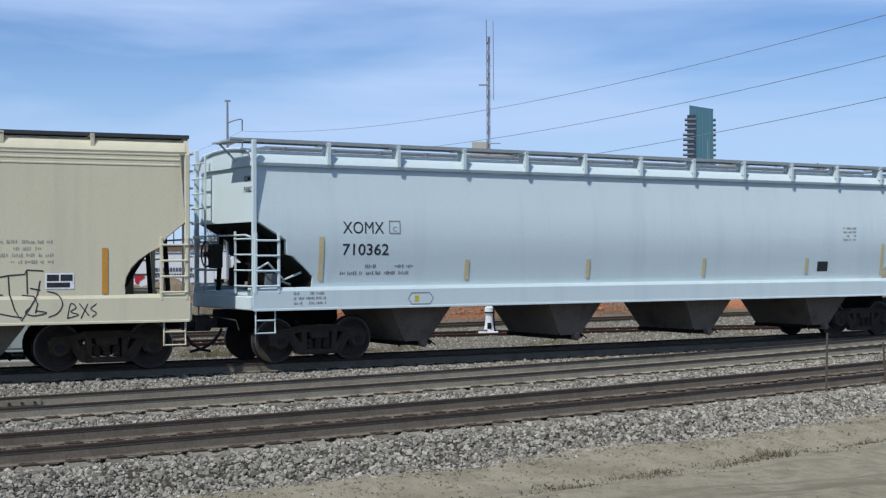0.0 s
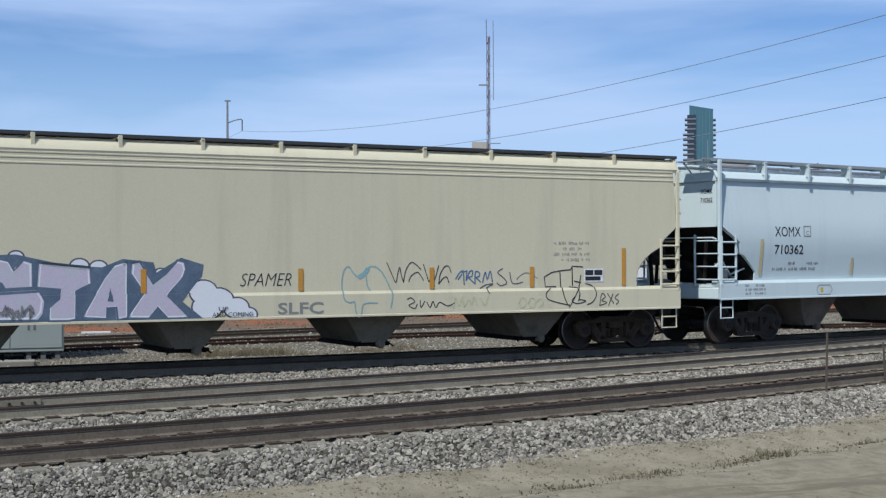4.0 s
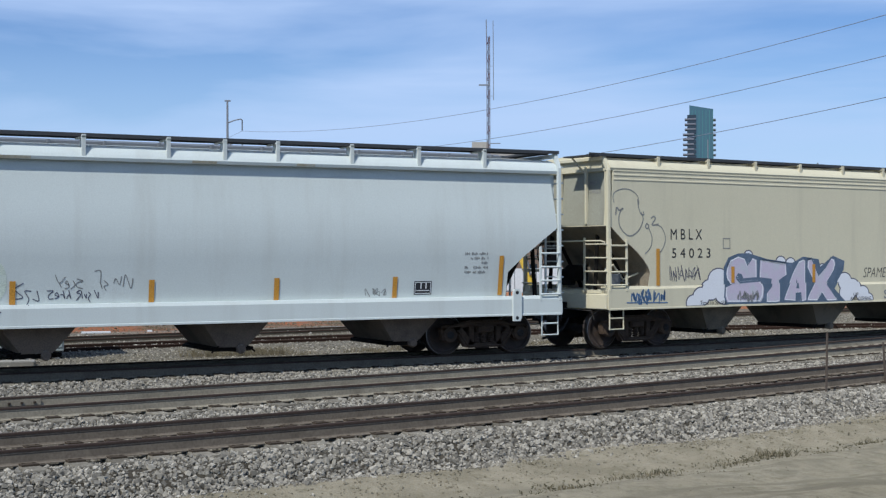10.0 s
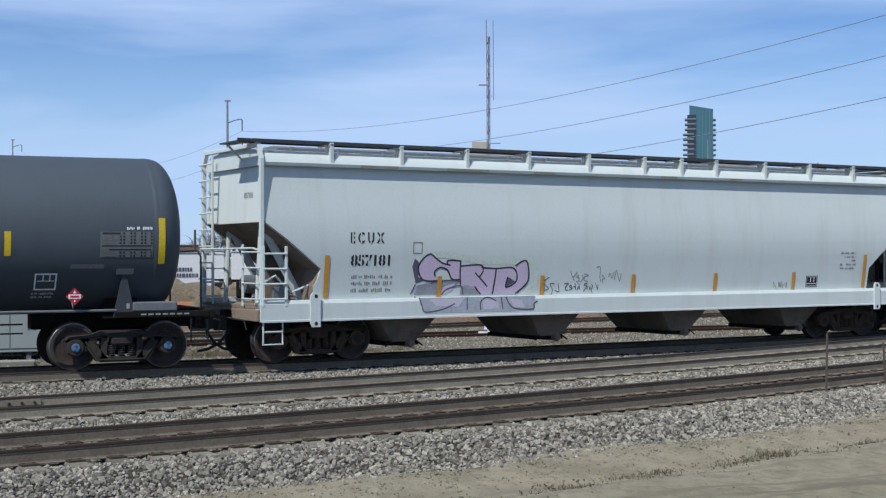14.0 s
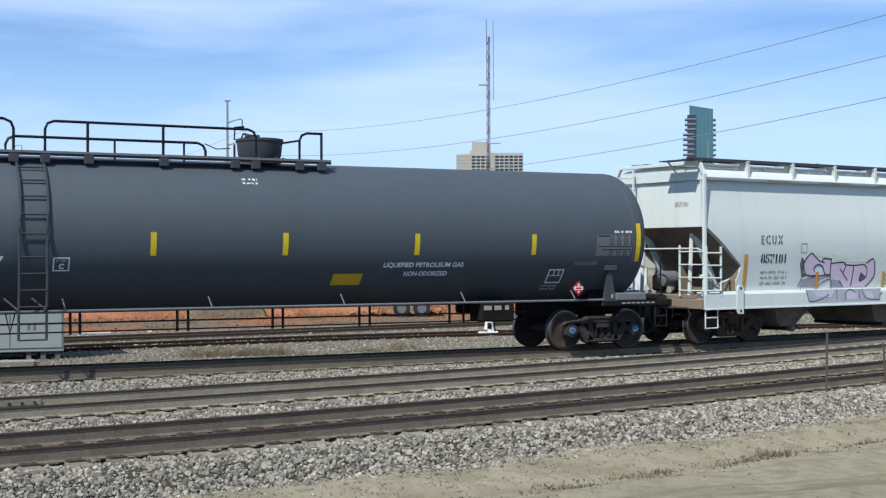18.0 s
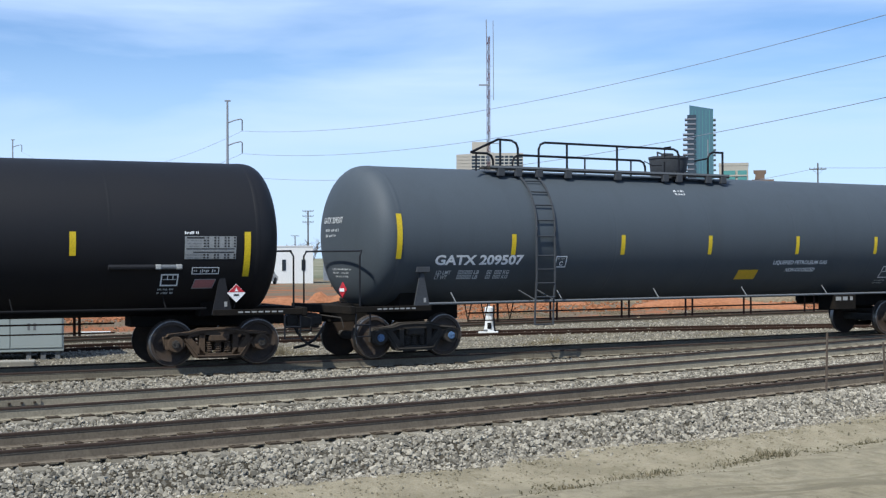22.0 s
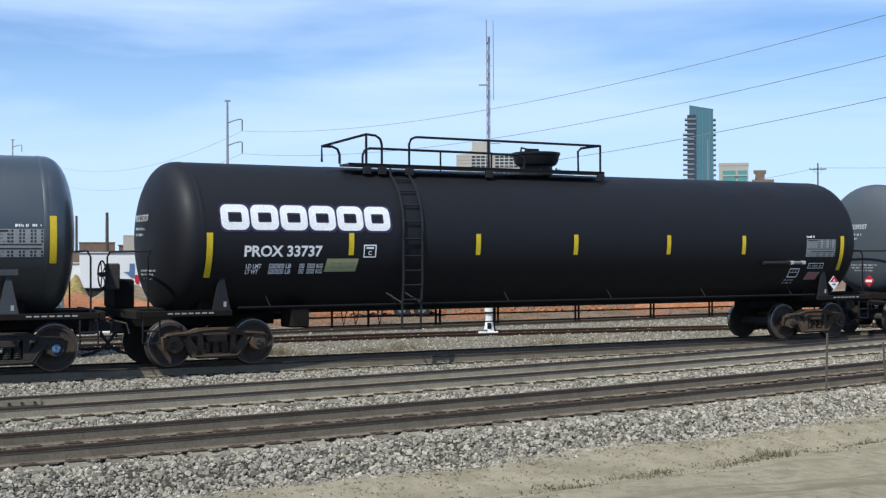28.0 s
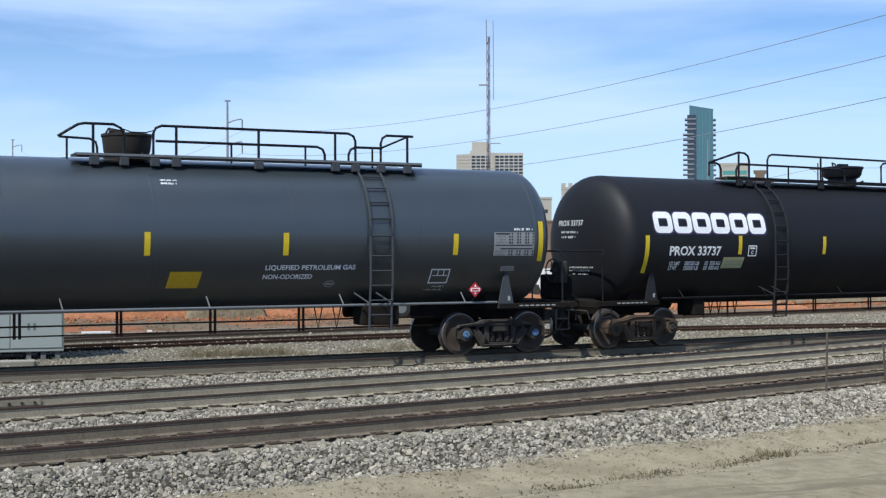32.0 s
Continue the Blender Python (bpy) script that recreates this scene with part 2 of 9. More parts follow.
M_GLASSTEAL = material("teal glass", (0.10, 0.30, 0.27), 0.15, spec=0.7)
M_TRAILER = material("white trailer panel", (0.78, 0.78, 0.76), 0.5, streaks=0.15, streak_colour=(0.55, 0.52, 0.47))
M_BRICK = material("brown brick wall", (0.22, 0.15, 0.105), 0.9, spots=0.4, scale=0.6, fine=3, bump=0.02)
M_BROWN = material("brown painted wall", (0.25, 0.17, 0.12), 0.8, spots=0.3, scale=0.4)
M_GREYWALL = material("blue-grey metal wall", (0.24, 0.26, 0.29), 0.65, spots=0.3, scale=0.2, streaks=0.2, streak_colour=(0.17, 0.18, 0.2))
M_BEIGE = material("beige stucco wall", (0.50, 0.46, 0.39), 0.85, spots=0.25, scale=0.1)
M_OFFICE = material("cream precast concrete", (0.55, 0.50, 0.43), 0.85, spots=0.2, scale=0.03)
M_WOODPOLE = material("weathered wooden pole", (0.10, 0.075, 0.055), 0.9, spots=0.4, scale=3)
M_STEELPOLE = material("grey galvanised pole", (0.27, 0.28, 0.30), 0.6)
M_MASTRED = material("faded red mast steel", (0.16, 0.09, 0.09), 0.7)
M_MASTWHITE = material("white mast steel", (0.25, 0.25, 0.28), 0.7)
M_WIRE = material("grey aluminium wire", (0.26, 0.28, 0.33), 0.6)
M_DIRTPILE = material("brown soil heap", (0.22, 0.175, 0.115), 0.95, spots=0.6, spot_colour=(0.19, 0.13, 0.08), scale=0.8, fine=6, bump=0.08, grain=0.2, spec=0.12)
M_REDSOIL = material("orange-red soil heap", (0.36, 0.155, 0.075), 0.95, spots=0.5, spot_colour=(0.30, 0.15, 0.08), scale=0.7, fine=6, bump=0.06, grain=0.18, spec=0.12)
M_TARP = material("white tarpaulin", (0.8, 0.8, 0.79), 0.6)
M_WEED = material("dry olive weed", (0.10, 0.088, 0.05), 0.9, per_island=0.4, spec=0.12)
M_STRAW = material("straw-coloured dry grass", (0.22, 0.185, 0.115), 0.9, per_island=0.3, spec=0.12)
M_CARGREY = material("silver car paint", (0.40, 0.41, 0.42), 0.3, metal=0.4)
M_DUMPGREEN = material("mottled yellow-green debris", (0.36, 0.28, 0.09), 0.9, spots=0.8, spot_colour=(0.2, 0.1, 0.05), scale=1.6, fine=5, bump=0.06, grain=0.25)


def ground_material():
    """One ground: tan-grey dirt by the tracks, grey gravel beyond them, red soil past the sidings, dull far land."""
    m = bpy.data.materials.new("ground soil")
    m.use_nodes = True
    n, l = m.node_tree.nodes, m.node_tree.links
    b = n["Principled BSDF"]
    b.inputs["Roughness"].default_value = 0.95
    b.inputs["Specular IOR Level"].default_value = 0.1
    b.inputs["Diffuse Roughness"].default_value = 1.0
    tc = n.new("ShaderNodeTexCoord")
    sep = n.new("ShaderNodeSeparateXYZ")
    l.new(tc.outputs["Object"], sep.inputs["Vector"])

    def nz(s, d=6.0, r=0.6):
        t = n.new("ShaderNodeTexNoise")
        t.inputs["Scale"].default_value, t.inputs["Detail"].default_value, t.inputs["Roughness"].default_value = s, d, r
        l.new(tc.outputs["Object"], t.inputs["Vector"])
        return t.outputs["Fac"]

    def rng(src, lo, hi, a=0.0, c=1.0):
        r = n.new("ShaderNodeMapRange")
        for k, v in (("From Min", lo), ("From Max", hi), ("To Min", a), ("To Max", c)):
            r.inputs[k].default_value = v
        l.new(src, r.inputs["Value"])
        return r.outputs["Result"]

    def mix(a, c, f):
        x = n.new("ShaderNodeMix")
        x.data_type = "RGBA"
        for sock, val in (("A", a), ("B", c)):
            if isinstance(val, tuple):
                x.inputs[sock].default_value = (*val, 1)
            else:
                l.new(val, x.inputs[sock])
        l.new(f, x.inputs["Factor"])
        return x.outputs["Result"]

    def add(a, c, k):
        x = n.new("ShaderNodeMath")
        x.operation = "MULTIPLY_ADD"
        l.new(c, x.inputs[0])
        x.inputs[1].default_value = k
        l.new(a, x.inputs[2])
        return x.outputs["Value"]

    def tyre():
        mp = n.new("ShaderNodeMapping")
        mp.inputs["Rotation"].default_value = (0, 0, radians(-14))
        mp.inputs["Scale"].default_value = (0.12, 2.6, 1)
        l.new(tc.outputs["Object"], mp.inputs["Vector"])
        t = n.new("ShaderNodeTexNoise")
        t.inputs["Scale"].default_value, t.inputs["Detail"].default_value = 1.3, 6.0
        l.new(mp.outputs["Vector"], t.inputs["Vector"])
        return t.outputs["Fac"]

    y = add(sep.outputs["Y"], nz(0.35), 2.4)
    near = mix((0.20, 0.176, 0.118), (0.27, 0.238, 0.165), rng(nz(0.9), 0.3, 0.7))
    near = mix(near, (0.105, 0.09, 0.062), rng(nz(2.7, 9, 0.7), 0.48, 0.62, 0, 0.85))
    near = mix(near, (0.285, 0.26, 0.195), rng(nz(0.6, 3), 0.5, 0.66, 0, 0.6))
    near = mix(near, (0.10, 0.086, 0.058), rng(tyre(), 0.52, 0.62, 0, 0.8))
    near = mix(near, (0.17, 0.15, 0.10), rng(nz(22.0, 4), 0.5, 0.7, 0, 0.6))
    near = mix(near, (0.295, 0.262, 0.19), rng(y, 12.0, 15.4, 0.0, 0.5))
    near = mix(near, (0.15, 0.13, 0.092), rng(nz(5.5, 8, 0.7), 0.5, 0.68, 0, 0.6))
    # the ochre bank between the ballast's toe and the wheel rut, along the curve of the nearest track
    xx = n.new("ShaderNodeMath")
    xx.operation = "MULTIPLY"
    l.new(sep.outputs["X"], xx.inputs[0])
    l.new(sep.outputs["X"], xx.inputs[1])
    off = add(add(add(sep.outputs["Y"], sep.outputs["X"], -0.1324), xx.outputs["Value"], -0.00416), nz(1.1), 0.9)
    bank = mix((0.288, 0.25, 0.175), (0.215, 0.186, 0.126), rng(nz(1.6, 7, 0.65), 0.4, 0.6))
    bank = mix(bank, (0.34, 0.30, 0.215), rng(nz(2.3, 5), 0.55, 0.68, 0, 0.7))
    near = mix(near, bank, rng(off, 12.95, 13.25, 0, 0.85))
    near = mix(near, (0.13, 0.115, 0.07), rng(nz(3.1, 8, 0.7), 0.56, 0.68, 0, 0.55))
    gravel = mix((0.09, 0.08, 0.06), (0.21, 0.19, 0.15), rng(nz(6.0, 8), 0.3, 0.7))
    gravel = mix(gravel, (0.15, 0.128, 0.08), rng(nz(0.5), 0.45, 0.7, 0, 0.8))
    soil = mix((0.27, 0.105, 0.048), (0.15, 0.115, 0.08), rng(nz(0.16), 0.42, 0.50))
    soil = mix(soil, (0.12, 0.08, 0.05), rng(nz(1.4, 8), 0.5, 0.75, 0, 0.6))
    far = mix((0.24, 0.22, 0.16), (0.13, 0.14, 0.09), rng(nz(0.02), 0.4, 0.6))
    dirt = mix((0.125, 0.105, 0.078), (0.225, 0.195, 0.15), rng(nz(2.2, 8), 0.32, 0.68))
    dirt = mix(dirt, (0.07, 0.055, 0.04), rng(nz(0.8, 8), 0.52, 0.7, 0, 0.8))
    dirt = mix(dirt, (0.30, 0.13, 0.06), rng(nz(0.22, 4), 0.55, 0.63, 0, 0.7))
    col = mix(near, gravel, rng(y, 20.5, 22.0))
    col = mix(col, dirt, rng(y, 46.3, 47.6))
    col = mix(col, soil, rng(y, 48.0, 49.5))
    col = mix(col, far, rng(y, 100.0, 170.0))
    l.new(col, b.inputs["Base Color"])
    bp = n.new("ShaderNodeBump")
    bp.inputs["Strength"].default_value, bp.inputs["Distance"].default_value = 0.8, 0.08
    l.new(nz(9.0, 8, 0.65), bp.inputs["Height"])
    l.new(bp.outputs["Normal"], b.inputs["Normal"])
    return m


M_GROUND = ground_material()


# ---- mesh kit ----
class Kit:
    """Collects vertices and faces, then becomes one mesh."""

    def __init__(self):
        self.v, self.f = [], []

    def add(self, verts, faces):
        k = len(self.v)
        self.v += [tuple(p) for p in verts]
        self.f += [tuple(i + k for i in q) for q in faces]
        return self

    def box(self, x0, x1, y0, y1, z0, z1, c=0.0):
        if c <= 0:
            return self.add([(x, y, z) for x in (x0, x1) for y in (y0, y1) for z in (z0, z1)],
                            [(0, 1, 3, 2), (4, 6, 7, 5), (0, 4, 5, 1), (2, 3, 7, 6), (0, 2, 6, 4), (1, 5, 7, 3)])
        c = min(c, (x1 - x0) / 2.1, (y1 - y0) / 2.1, (z1 - z0) / 2.1)
        xs, ys, zs = (x0, x1), (y0, y1), (z0, z1)
        verts, idx = [], {}
        for i in (0, 1):
            for j in (0, 1):
                for k in (0, 1):
                    for a in range(3):
                        p = [xs[i], ys[j], zs[k]]
                        for b_, (s, q) in enumerate(((i, c), (j, c), (k, c))):
                            if b_ != a:
                                p[b_] += q if s == 0 else -q
                        idx[i, j, k, a] = len(verts)
                        verts.append(p)
        faces = []
        for a in range(3):
            o1, o2 = [b_ for b_ in range(3) if b_ != a]
            for s in (0, 1):
                loop = []
                for u, w in ((0, 0), (1, 0), (1, 1), (0, 1)):
                    key = [0, 0, 0]
                    key[a], key[o1], key[o2] = s, u, w
                    loop.append(idx[(*key, a)])
                faces.append(loop if (s == 1) == (a != 1) else loop[::-1])
        for a in range(3):
            o1, o2 = [b_ for b_ in range(3) if b_ != a]
            for u in (0, 1):
                for w in (0, 1):
                    k0, k1 = [0, 0, 0], [0, 0, 0]
                    k1[a] = 1
                    k0[o1] = k1[o1] = u
                    k0[o2] = k1[o2] = w
                    q = [idx[(*k0, o1)], idx[(*k1, o1)], idx[(*k1, o2)], idx[(*k0, o2)]]
                    faces.append(q)
        for i in (0, 1):
            for j in (0, 1):
                for k in (0, 1):
                    faces.append([idx[i, j, k, 0], idx[i, j, k, 1], idx[i, j, k, 2]])
        return self.add(verts, faces)

    def prism(self, poly, y0, y1):
        """A polygon of (x, z) pushed from y0 to y1."""
        k = len(poly)
        verts = [(x, y0, z) for x, z in poly] + [(x, y1, z) for x, z in poly]
        faces = [tuple(range(k)), tuple(range(2 * k - 1, k - 1, -1))]
        faces += [((i + 1) % k, i, k + i, k + (i + 1) % k) for i in range(k)]
        return self.add(verts, faces)

    def loft(self, poly, x0, x1):
        """A polygon of (y, z) pushed from x0 to x1."""
        k = len(poly)
        verts = [(x0, y, z) for y, z in poly] + [(x1, y, z) for y, z in poly]
        faces = [tuple(range(k)), tuple(range(2 * k - 1, k - 1, -1))]
        faces += [((i + 1) % k, i, k + i, k + (i + 1) % k) for i in range(k)]
        return self.add(verts, faces)

    def tube(self, pts, r, seg=8, closed=False):
        pts = [Vector(p) for p in pts]
        k = len(pts)
        rings = []
        up = Vector((0.03, 0.11, 1)).normalized()
        for i, p in enumerate(pts):
            a = pts[i - 1] if i or closed else p
            b_ = pts[(i + 1) % k] if i < k - 1 or closed else p
            d = (b_ - a).normalized()
            u = d.cross(up)
            if u.length < 1e-3:
                u = d.cross(Vector((1, 0.1, 0)))
            u.normalize()
            w = d.cross(u).normalized()
            rr = r[i] if isinstance(r, (list, tuple)) else r
            rings.append([p + rr * (math.cos(t) * u + math.sin(t) * w) for t in (2 * math.pi * j / seg for j in range(seg))])
        verts = [q for ring in rings for q in ring]
        faces = []
        for i in range(k if closed else k - 1):
            for j in range(seg):
                i2 = (i + 1) % k
                faces.append((i * seg + j, i * seg + (j + 1) % seg, i2 * seg + (j + 1) % seg, i2 * seg + j))
        if not closed:
            faces += [tuple(range(seg - 1, -1, -1)), tuple((k - 1) * seg + j for j in range(seg))]
        return self.add(verts, faces)

    def lathe(self, prof, axis, origin, seg=32, caps=True):
        """prof: (along the axis, radius)."""
        o = Vector(origin)
        e = {"x": (Vector((1, 0, 0)), Vector((0, 1, 0)), Vector((0, 0, 1))),
             "y": (Vector((0, 1, 0)), Vector((0, 0, 1)), Vector((1, 0, 0))),
             "z": (Vector((0, 0, 1)), Vector((1, 0, 0)), Vector((0, 1, 0)))}[axis]
        verts = []
        for h, r in prof:
            for j in range(seg):
                t = 2 * math.pi * j / seg
                verts.append(o + e[0] * h + r * (math.cos(t) * e[1] + math.sin(t) * e[2]))
        faces = []
        for i in range(len(prof) - 1):
            for j in range(seg):
                faces.append((i * seg + j, i * seg + (j + 1) % seg, (i + 1) * seg + (j + 1) % seg, (i + 1) * seg + j))
        if caps:
            faces += [tuple(range(seg - 1, -1, -1)), tuple((len(prof) - 1) * seg + j for j in range(seg))]
        return self.add(verts, faces)

    def mesh(self, name, mat, smooth=30):
        me = bpy.data.meshes.new(name)
        me.from_pydata(self.v, [], self.f)
        bm = bmesh.new()
        bm.from_mesh(me)
        bmesh.ops.recalc_face_normals(bm, faces=bm.faces)
        bm.to_mesh(me)
        bm.free()
        if smooth:
            me.polygons.foreach_set("use_smooth", [True] * len(me.polygons))
            me.set_sharp_from_angle(angle=radians(smooth))
        me.materials.append(mat)
        return me


def thing(name, label, category, m=None, group="", kind=""):
    ob = new(name)
    ob.empty_display_size = 0.3
    if m is not None:
        ob.matrix_basis = m
    return tagged(ob, label, category, group, kind)


def part(name, kit, mat, parent, label="", smooth=30):
    """One mesh object under a thing or a part; kit may be a Kit or a ready mesh."""
    me = kit.mesh(name, mat, smooth) if isinstance(kit, Kit) else kit
    ob = new(name, me)
    ob.parent = parent
    if label:
        tagged(ob, label)
    return ob


def solo(name, kit, mat, label, category, m=None, group="", kind="", smooth=30):
    me = kit.mesh(name, mat, smooth) if isinstance(kit, Kit) else kit
    ob = new(name, me)
    if m is not None:
        ob.matrix_basis = m
    return tagged(ob, label, category, group, kind)


# ---- lines of the tracks ----
CURVE, TRAIN_Y = -0.005972, 27.773
ARC_LO, ARC_HI = -22.0, 52.0


def train_line(s, off=0.0):
    """Place and heading at s metres along the train's track: an easy curve with straight ends."""
    q = min(max(s, ARC_LO), ARC_HI)
    th = q * CURVE
    x, y = (1 / CURVE + off) * math.sin(th), TRAIN_Y - 1 / CURVE + (1 / CURVE + off) * math.cos(th)
    hx, hy = math.cos(th), -math.sin(th)
    return x + (s - q) * hx, y + (s - q) * hy, math.atan2(hy, hx)


def side_line(d, g, c):
    def line(s, off=0.0):
        q = min(max(s, -12.0), 31.0)
        slope = g + c * q
        y = d + g * q + c * q * q / 2 + slope * (s - q)
        a = math.atan(slope)
        return s - off * math.sin(a), y + off * math.cos(a), a
    return line


near_line = side_line(16.668, 0.1324, 0.008322)
middle_line = side_line(21.173, 0.1280, 0.008206)


def siding_line(s, off=0.0):
    """The first siding: bowed like the train's track, straight beyond both ends."""
    q = min(max(s, 0.0), 40.0)
    slope = -0.0166 * (q - 18.5)
    a = math.atan(slope)
    return s - off * math.sin(a), 39.85 - 0.0083 * (q - 18.5) ** 2 + slope * (s - q) + off * math.cos(a), a


def second_siding_line(s, off=0.0):
    """The second siding, straight and slanting away from the first."""
    a = math.atan(0.174)
    return s - off * math.sin(a), 41.23 + 0.174 * s + off * math.cos(a), a


# ---- the train's travel: metres run since the start ----
RUN_T = [2.0 * i for i in range(17)]
RUN_S = [0.0, 5.998, 12.02, 17.995, 23.926, 29.698, 35.523, 41.281, 47.02, 52.661, 58.265, 63.868, 69.424, 74.939, 80.388, 85.774, 91.064]


def run(t):
    i = min(max(int(t // 2), 0), 15)
    m = [(RUN_S[min(j + 1, 16)] - RUN_S[max(j - 1, 0)]) / (2.0 * (min(j + 1, 16) - max(j - 1, 0))) for j in (i, i + 1)]
    w = (t - RUN_T[i]) / 2.0
    return ((2 * w ** 3 - 3 * w ** 2 + 1) * RUN_S[i] + (w ** 3 - 2 * w ** 2 + w) * 2 * m[0]
            + (3 * w ** 2 - 2 * w ** 3) * RUN_S[i + 1] + (w ** 3 - w ** 2) * 2 * m[1])


BOGIE = 8.1


def car_pose(centre, t):
    s = centre + run(t)
    xa, ya, _ = train_line(s - BOGIE)
    xb, yb, _ = train_line(s + BOGIE)
    return pose((xa + xb) / 2, (ya + yb) / 2, 0, 0, 0, math.degrees(math.atan2(yb - ya, xb - xa)))


# ---- ground, ballast and tracks ----
def ground_z(x, y):
    """Height of the soil: a low bank round the tripod, ruts and a soft ridge beside the ballast."""
    r = math.hypot(x, y)
    z = -0.47 if y < 20 else -0.47 + 0.11 * min(1, (y - 20) / 10)
    z += 0.95 * max(0.0, 1 - r / 8.0) ** 1.2
    if 8 < r < 60 and y < 20:
        z += 0.05 * noise.noise((x * 0.35, y * 0.5, 3.1)) + 0.035 * noise.noise((x * 1.1, y * 1.9, 7.7)) + 0.022 * noise.noise((x * 2.6, y * 3.6, 1.7))
        d = near_line(x)[1] - y
        z += 0.085 * math.exp(-((d - 3.0 - 0.25 * noise.noise((x * 0.4, 5.0, 0))) / 0.42) ** 2) - 0.06 * math.exp(-((d - 4.1 - 0.2 * noise.noise((x * 0.6, 2.0, 0))) / 0.3) ** 2)
        z += 0.03 * math.exp(-((d - 4.75) / 0.3) ** 2)
    return z


def ground():
    xs = [-2500, -900, -300, -120, -60] + [-40 + 2.0 * i for i in range(21)] + [0.35 * i + 2 for i in range(72)] + [28 + 2.0 * i for i in range(27)] + [90, 120, 200, 400, 900, 2500]
    ys = [-600, -200, -60, -20] + [-10 + 1.0 * i for i in range(19)] + [9 + 0.2 * i for i in range(56)] + [22, 26, 30, 33, 36, 40, 46, 52, 60, 75, 95, 130, 200, 400, 900, 3200]
    k = Kit()
    verts = [(x, y, ground_z(x, y)) for x in xs for y in ys]
    m = len(ys)
    faces = [(i * m + j, (i + 1) * m + j, (i + 1) * m + j + 1, i * m + j + 1) for i in range(len(xs) - 1) for j in range(m - 1)]
    k.add(verts, faces)
    return solo("ground", k, M_GROUND, "tan dirt and red soil ground beside the tracks", "ground", kind="structure", smooth=60)


ground()


def bed_rows(x):
    n_, m_, t_ = near_line(x)[1], middle_line(x)[1], train_line(x)[1]
    m_ = min(m_, t_ - 0.6)
    toe = n_ - 2.42 - 0.2 * noise.noise((x * 0.3, 1.7, 0))
    mid1, mid2 = (n_ + m_) / 2, (m_ + t_) / 2
    return [(toe - 0.5, -0.56), (toe, -0.47), (n_ - 1.65, -0.235), (n_ - 1.25, -0.215), (n_ - 0.95, -0.235), (n_ + 0.95, -0.24), (mid1, -0.25), (m_ - 1.0, -0.225),
            (max(m_ + 1.0, m_), -0.26), (max(mid2, m_ + 1.0), -0.26), (max(t_ - 1.0, m_ + 1.05), -0.215), (t_ + 1.0, -0.215), (t_ + 1.8, -0.26), (t_ + 3.2, -0.4), (t_ + 4.0, -0.5)]


def bed_height(x, y):
    rows = bed_rows(x)
    for (a, za), (b, zb) in zip(rows, rows[1:]):
        if a <= y <= b:
            return za + (zb - za) * (y - a) / max(b - a, 1e-6)
    return -0.45


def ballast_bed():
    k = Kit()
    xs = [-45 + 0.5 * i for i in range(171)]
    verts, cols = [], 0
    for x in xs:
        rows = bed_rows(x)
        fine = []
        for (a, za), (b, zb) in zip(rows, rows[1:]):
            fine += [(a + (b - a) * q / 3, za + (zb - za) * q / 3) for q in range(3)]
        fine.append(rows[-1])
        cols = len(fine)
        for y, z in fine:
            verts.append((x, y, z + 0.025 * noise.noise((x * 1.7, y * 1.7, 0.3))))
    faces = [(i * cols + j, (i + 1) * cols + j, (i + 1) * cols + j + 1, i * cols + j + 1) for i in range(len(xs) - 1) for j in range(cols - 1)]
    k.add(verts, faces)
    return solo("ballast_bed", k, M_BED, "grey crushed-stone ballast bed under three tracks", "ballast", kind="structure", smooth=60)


ballast_bed()

RAIL_PROFILE = [(-0.07, -0.186), (0.07, -0.186), (0.07, -0.176), (0.04, -0.165), (0.029, -0.15), (0.027, -0.06),
                (0.034, -0.05), (0.036, -0.012), (0.03, -0.004), (-0.03, -0.004), (-0.036, -0.012), (-0.034, -0.05),
                (-0.027, -0.06), (-0.029, -0.15), (-0.04, -0.165), (-0.07, -0.176)]


def sweep(line, lo, hi, step, off, profile, z=0.0, closed=True):
    k = Kit()
    n_ = int((hi - lo) / step) + 1
    verts, c = [], len(profile)
    for i in range(n_):
        s = lo + (hi - lo) * i / (n_ - 1)
        for u, w in profile:
            x, y, _ = line(s, off + u)
            verts.append((x, y, z + w))
    faces = []
    for i in range(n_ - 1):
        for j in range(c if closed else c - 1):
            a, b = i * c + j, i * c + (j + 1) % c
            faces.append((a, b, b + c, a + c))
    if closed:
        faces += [tuple(range(c)), tuple((n_ - 1) * c + j for j in range(c - 1, -1, -1))]
    return k.add(verts, faces)


TIE_MESH = Kit().box(-0.115, 0.115, -1.3, 1.3, -0.36, -0.188, 0.015).mesh("tie", M_TIE)
ANCHOR = Kit()
for sy in (-1, 1):
    for sx in (-1, 1):
        ANCHOR.box(sx * 0.06 - 0.02, sx * 0.06 + 0.02, sy * 0.755 - 0.11, sy * 0.755 - 0.08, -0.188, -0.155, 0.006)
        ANCHOR.box(sx * 0.06 - 0.02, sx * 0.06 + 0.02, sy * 0.755 + 0.08, sy * 0.755 + 0.11, -0.188, -0.155, 0.006)
    ANCHOR.box(-0.1, 0.1, sy * 0.755 - 0.19, sy * 0.755 + 0.19, -0.19, -0.165)


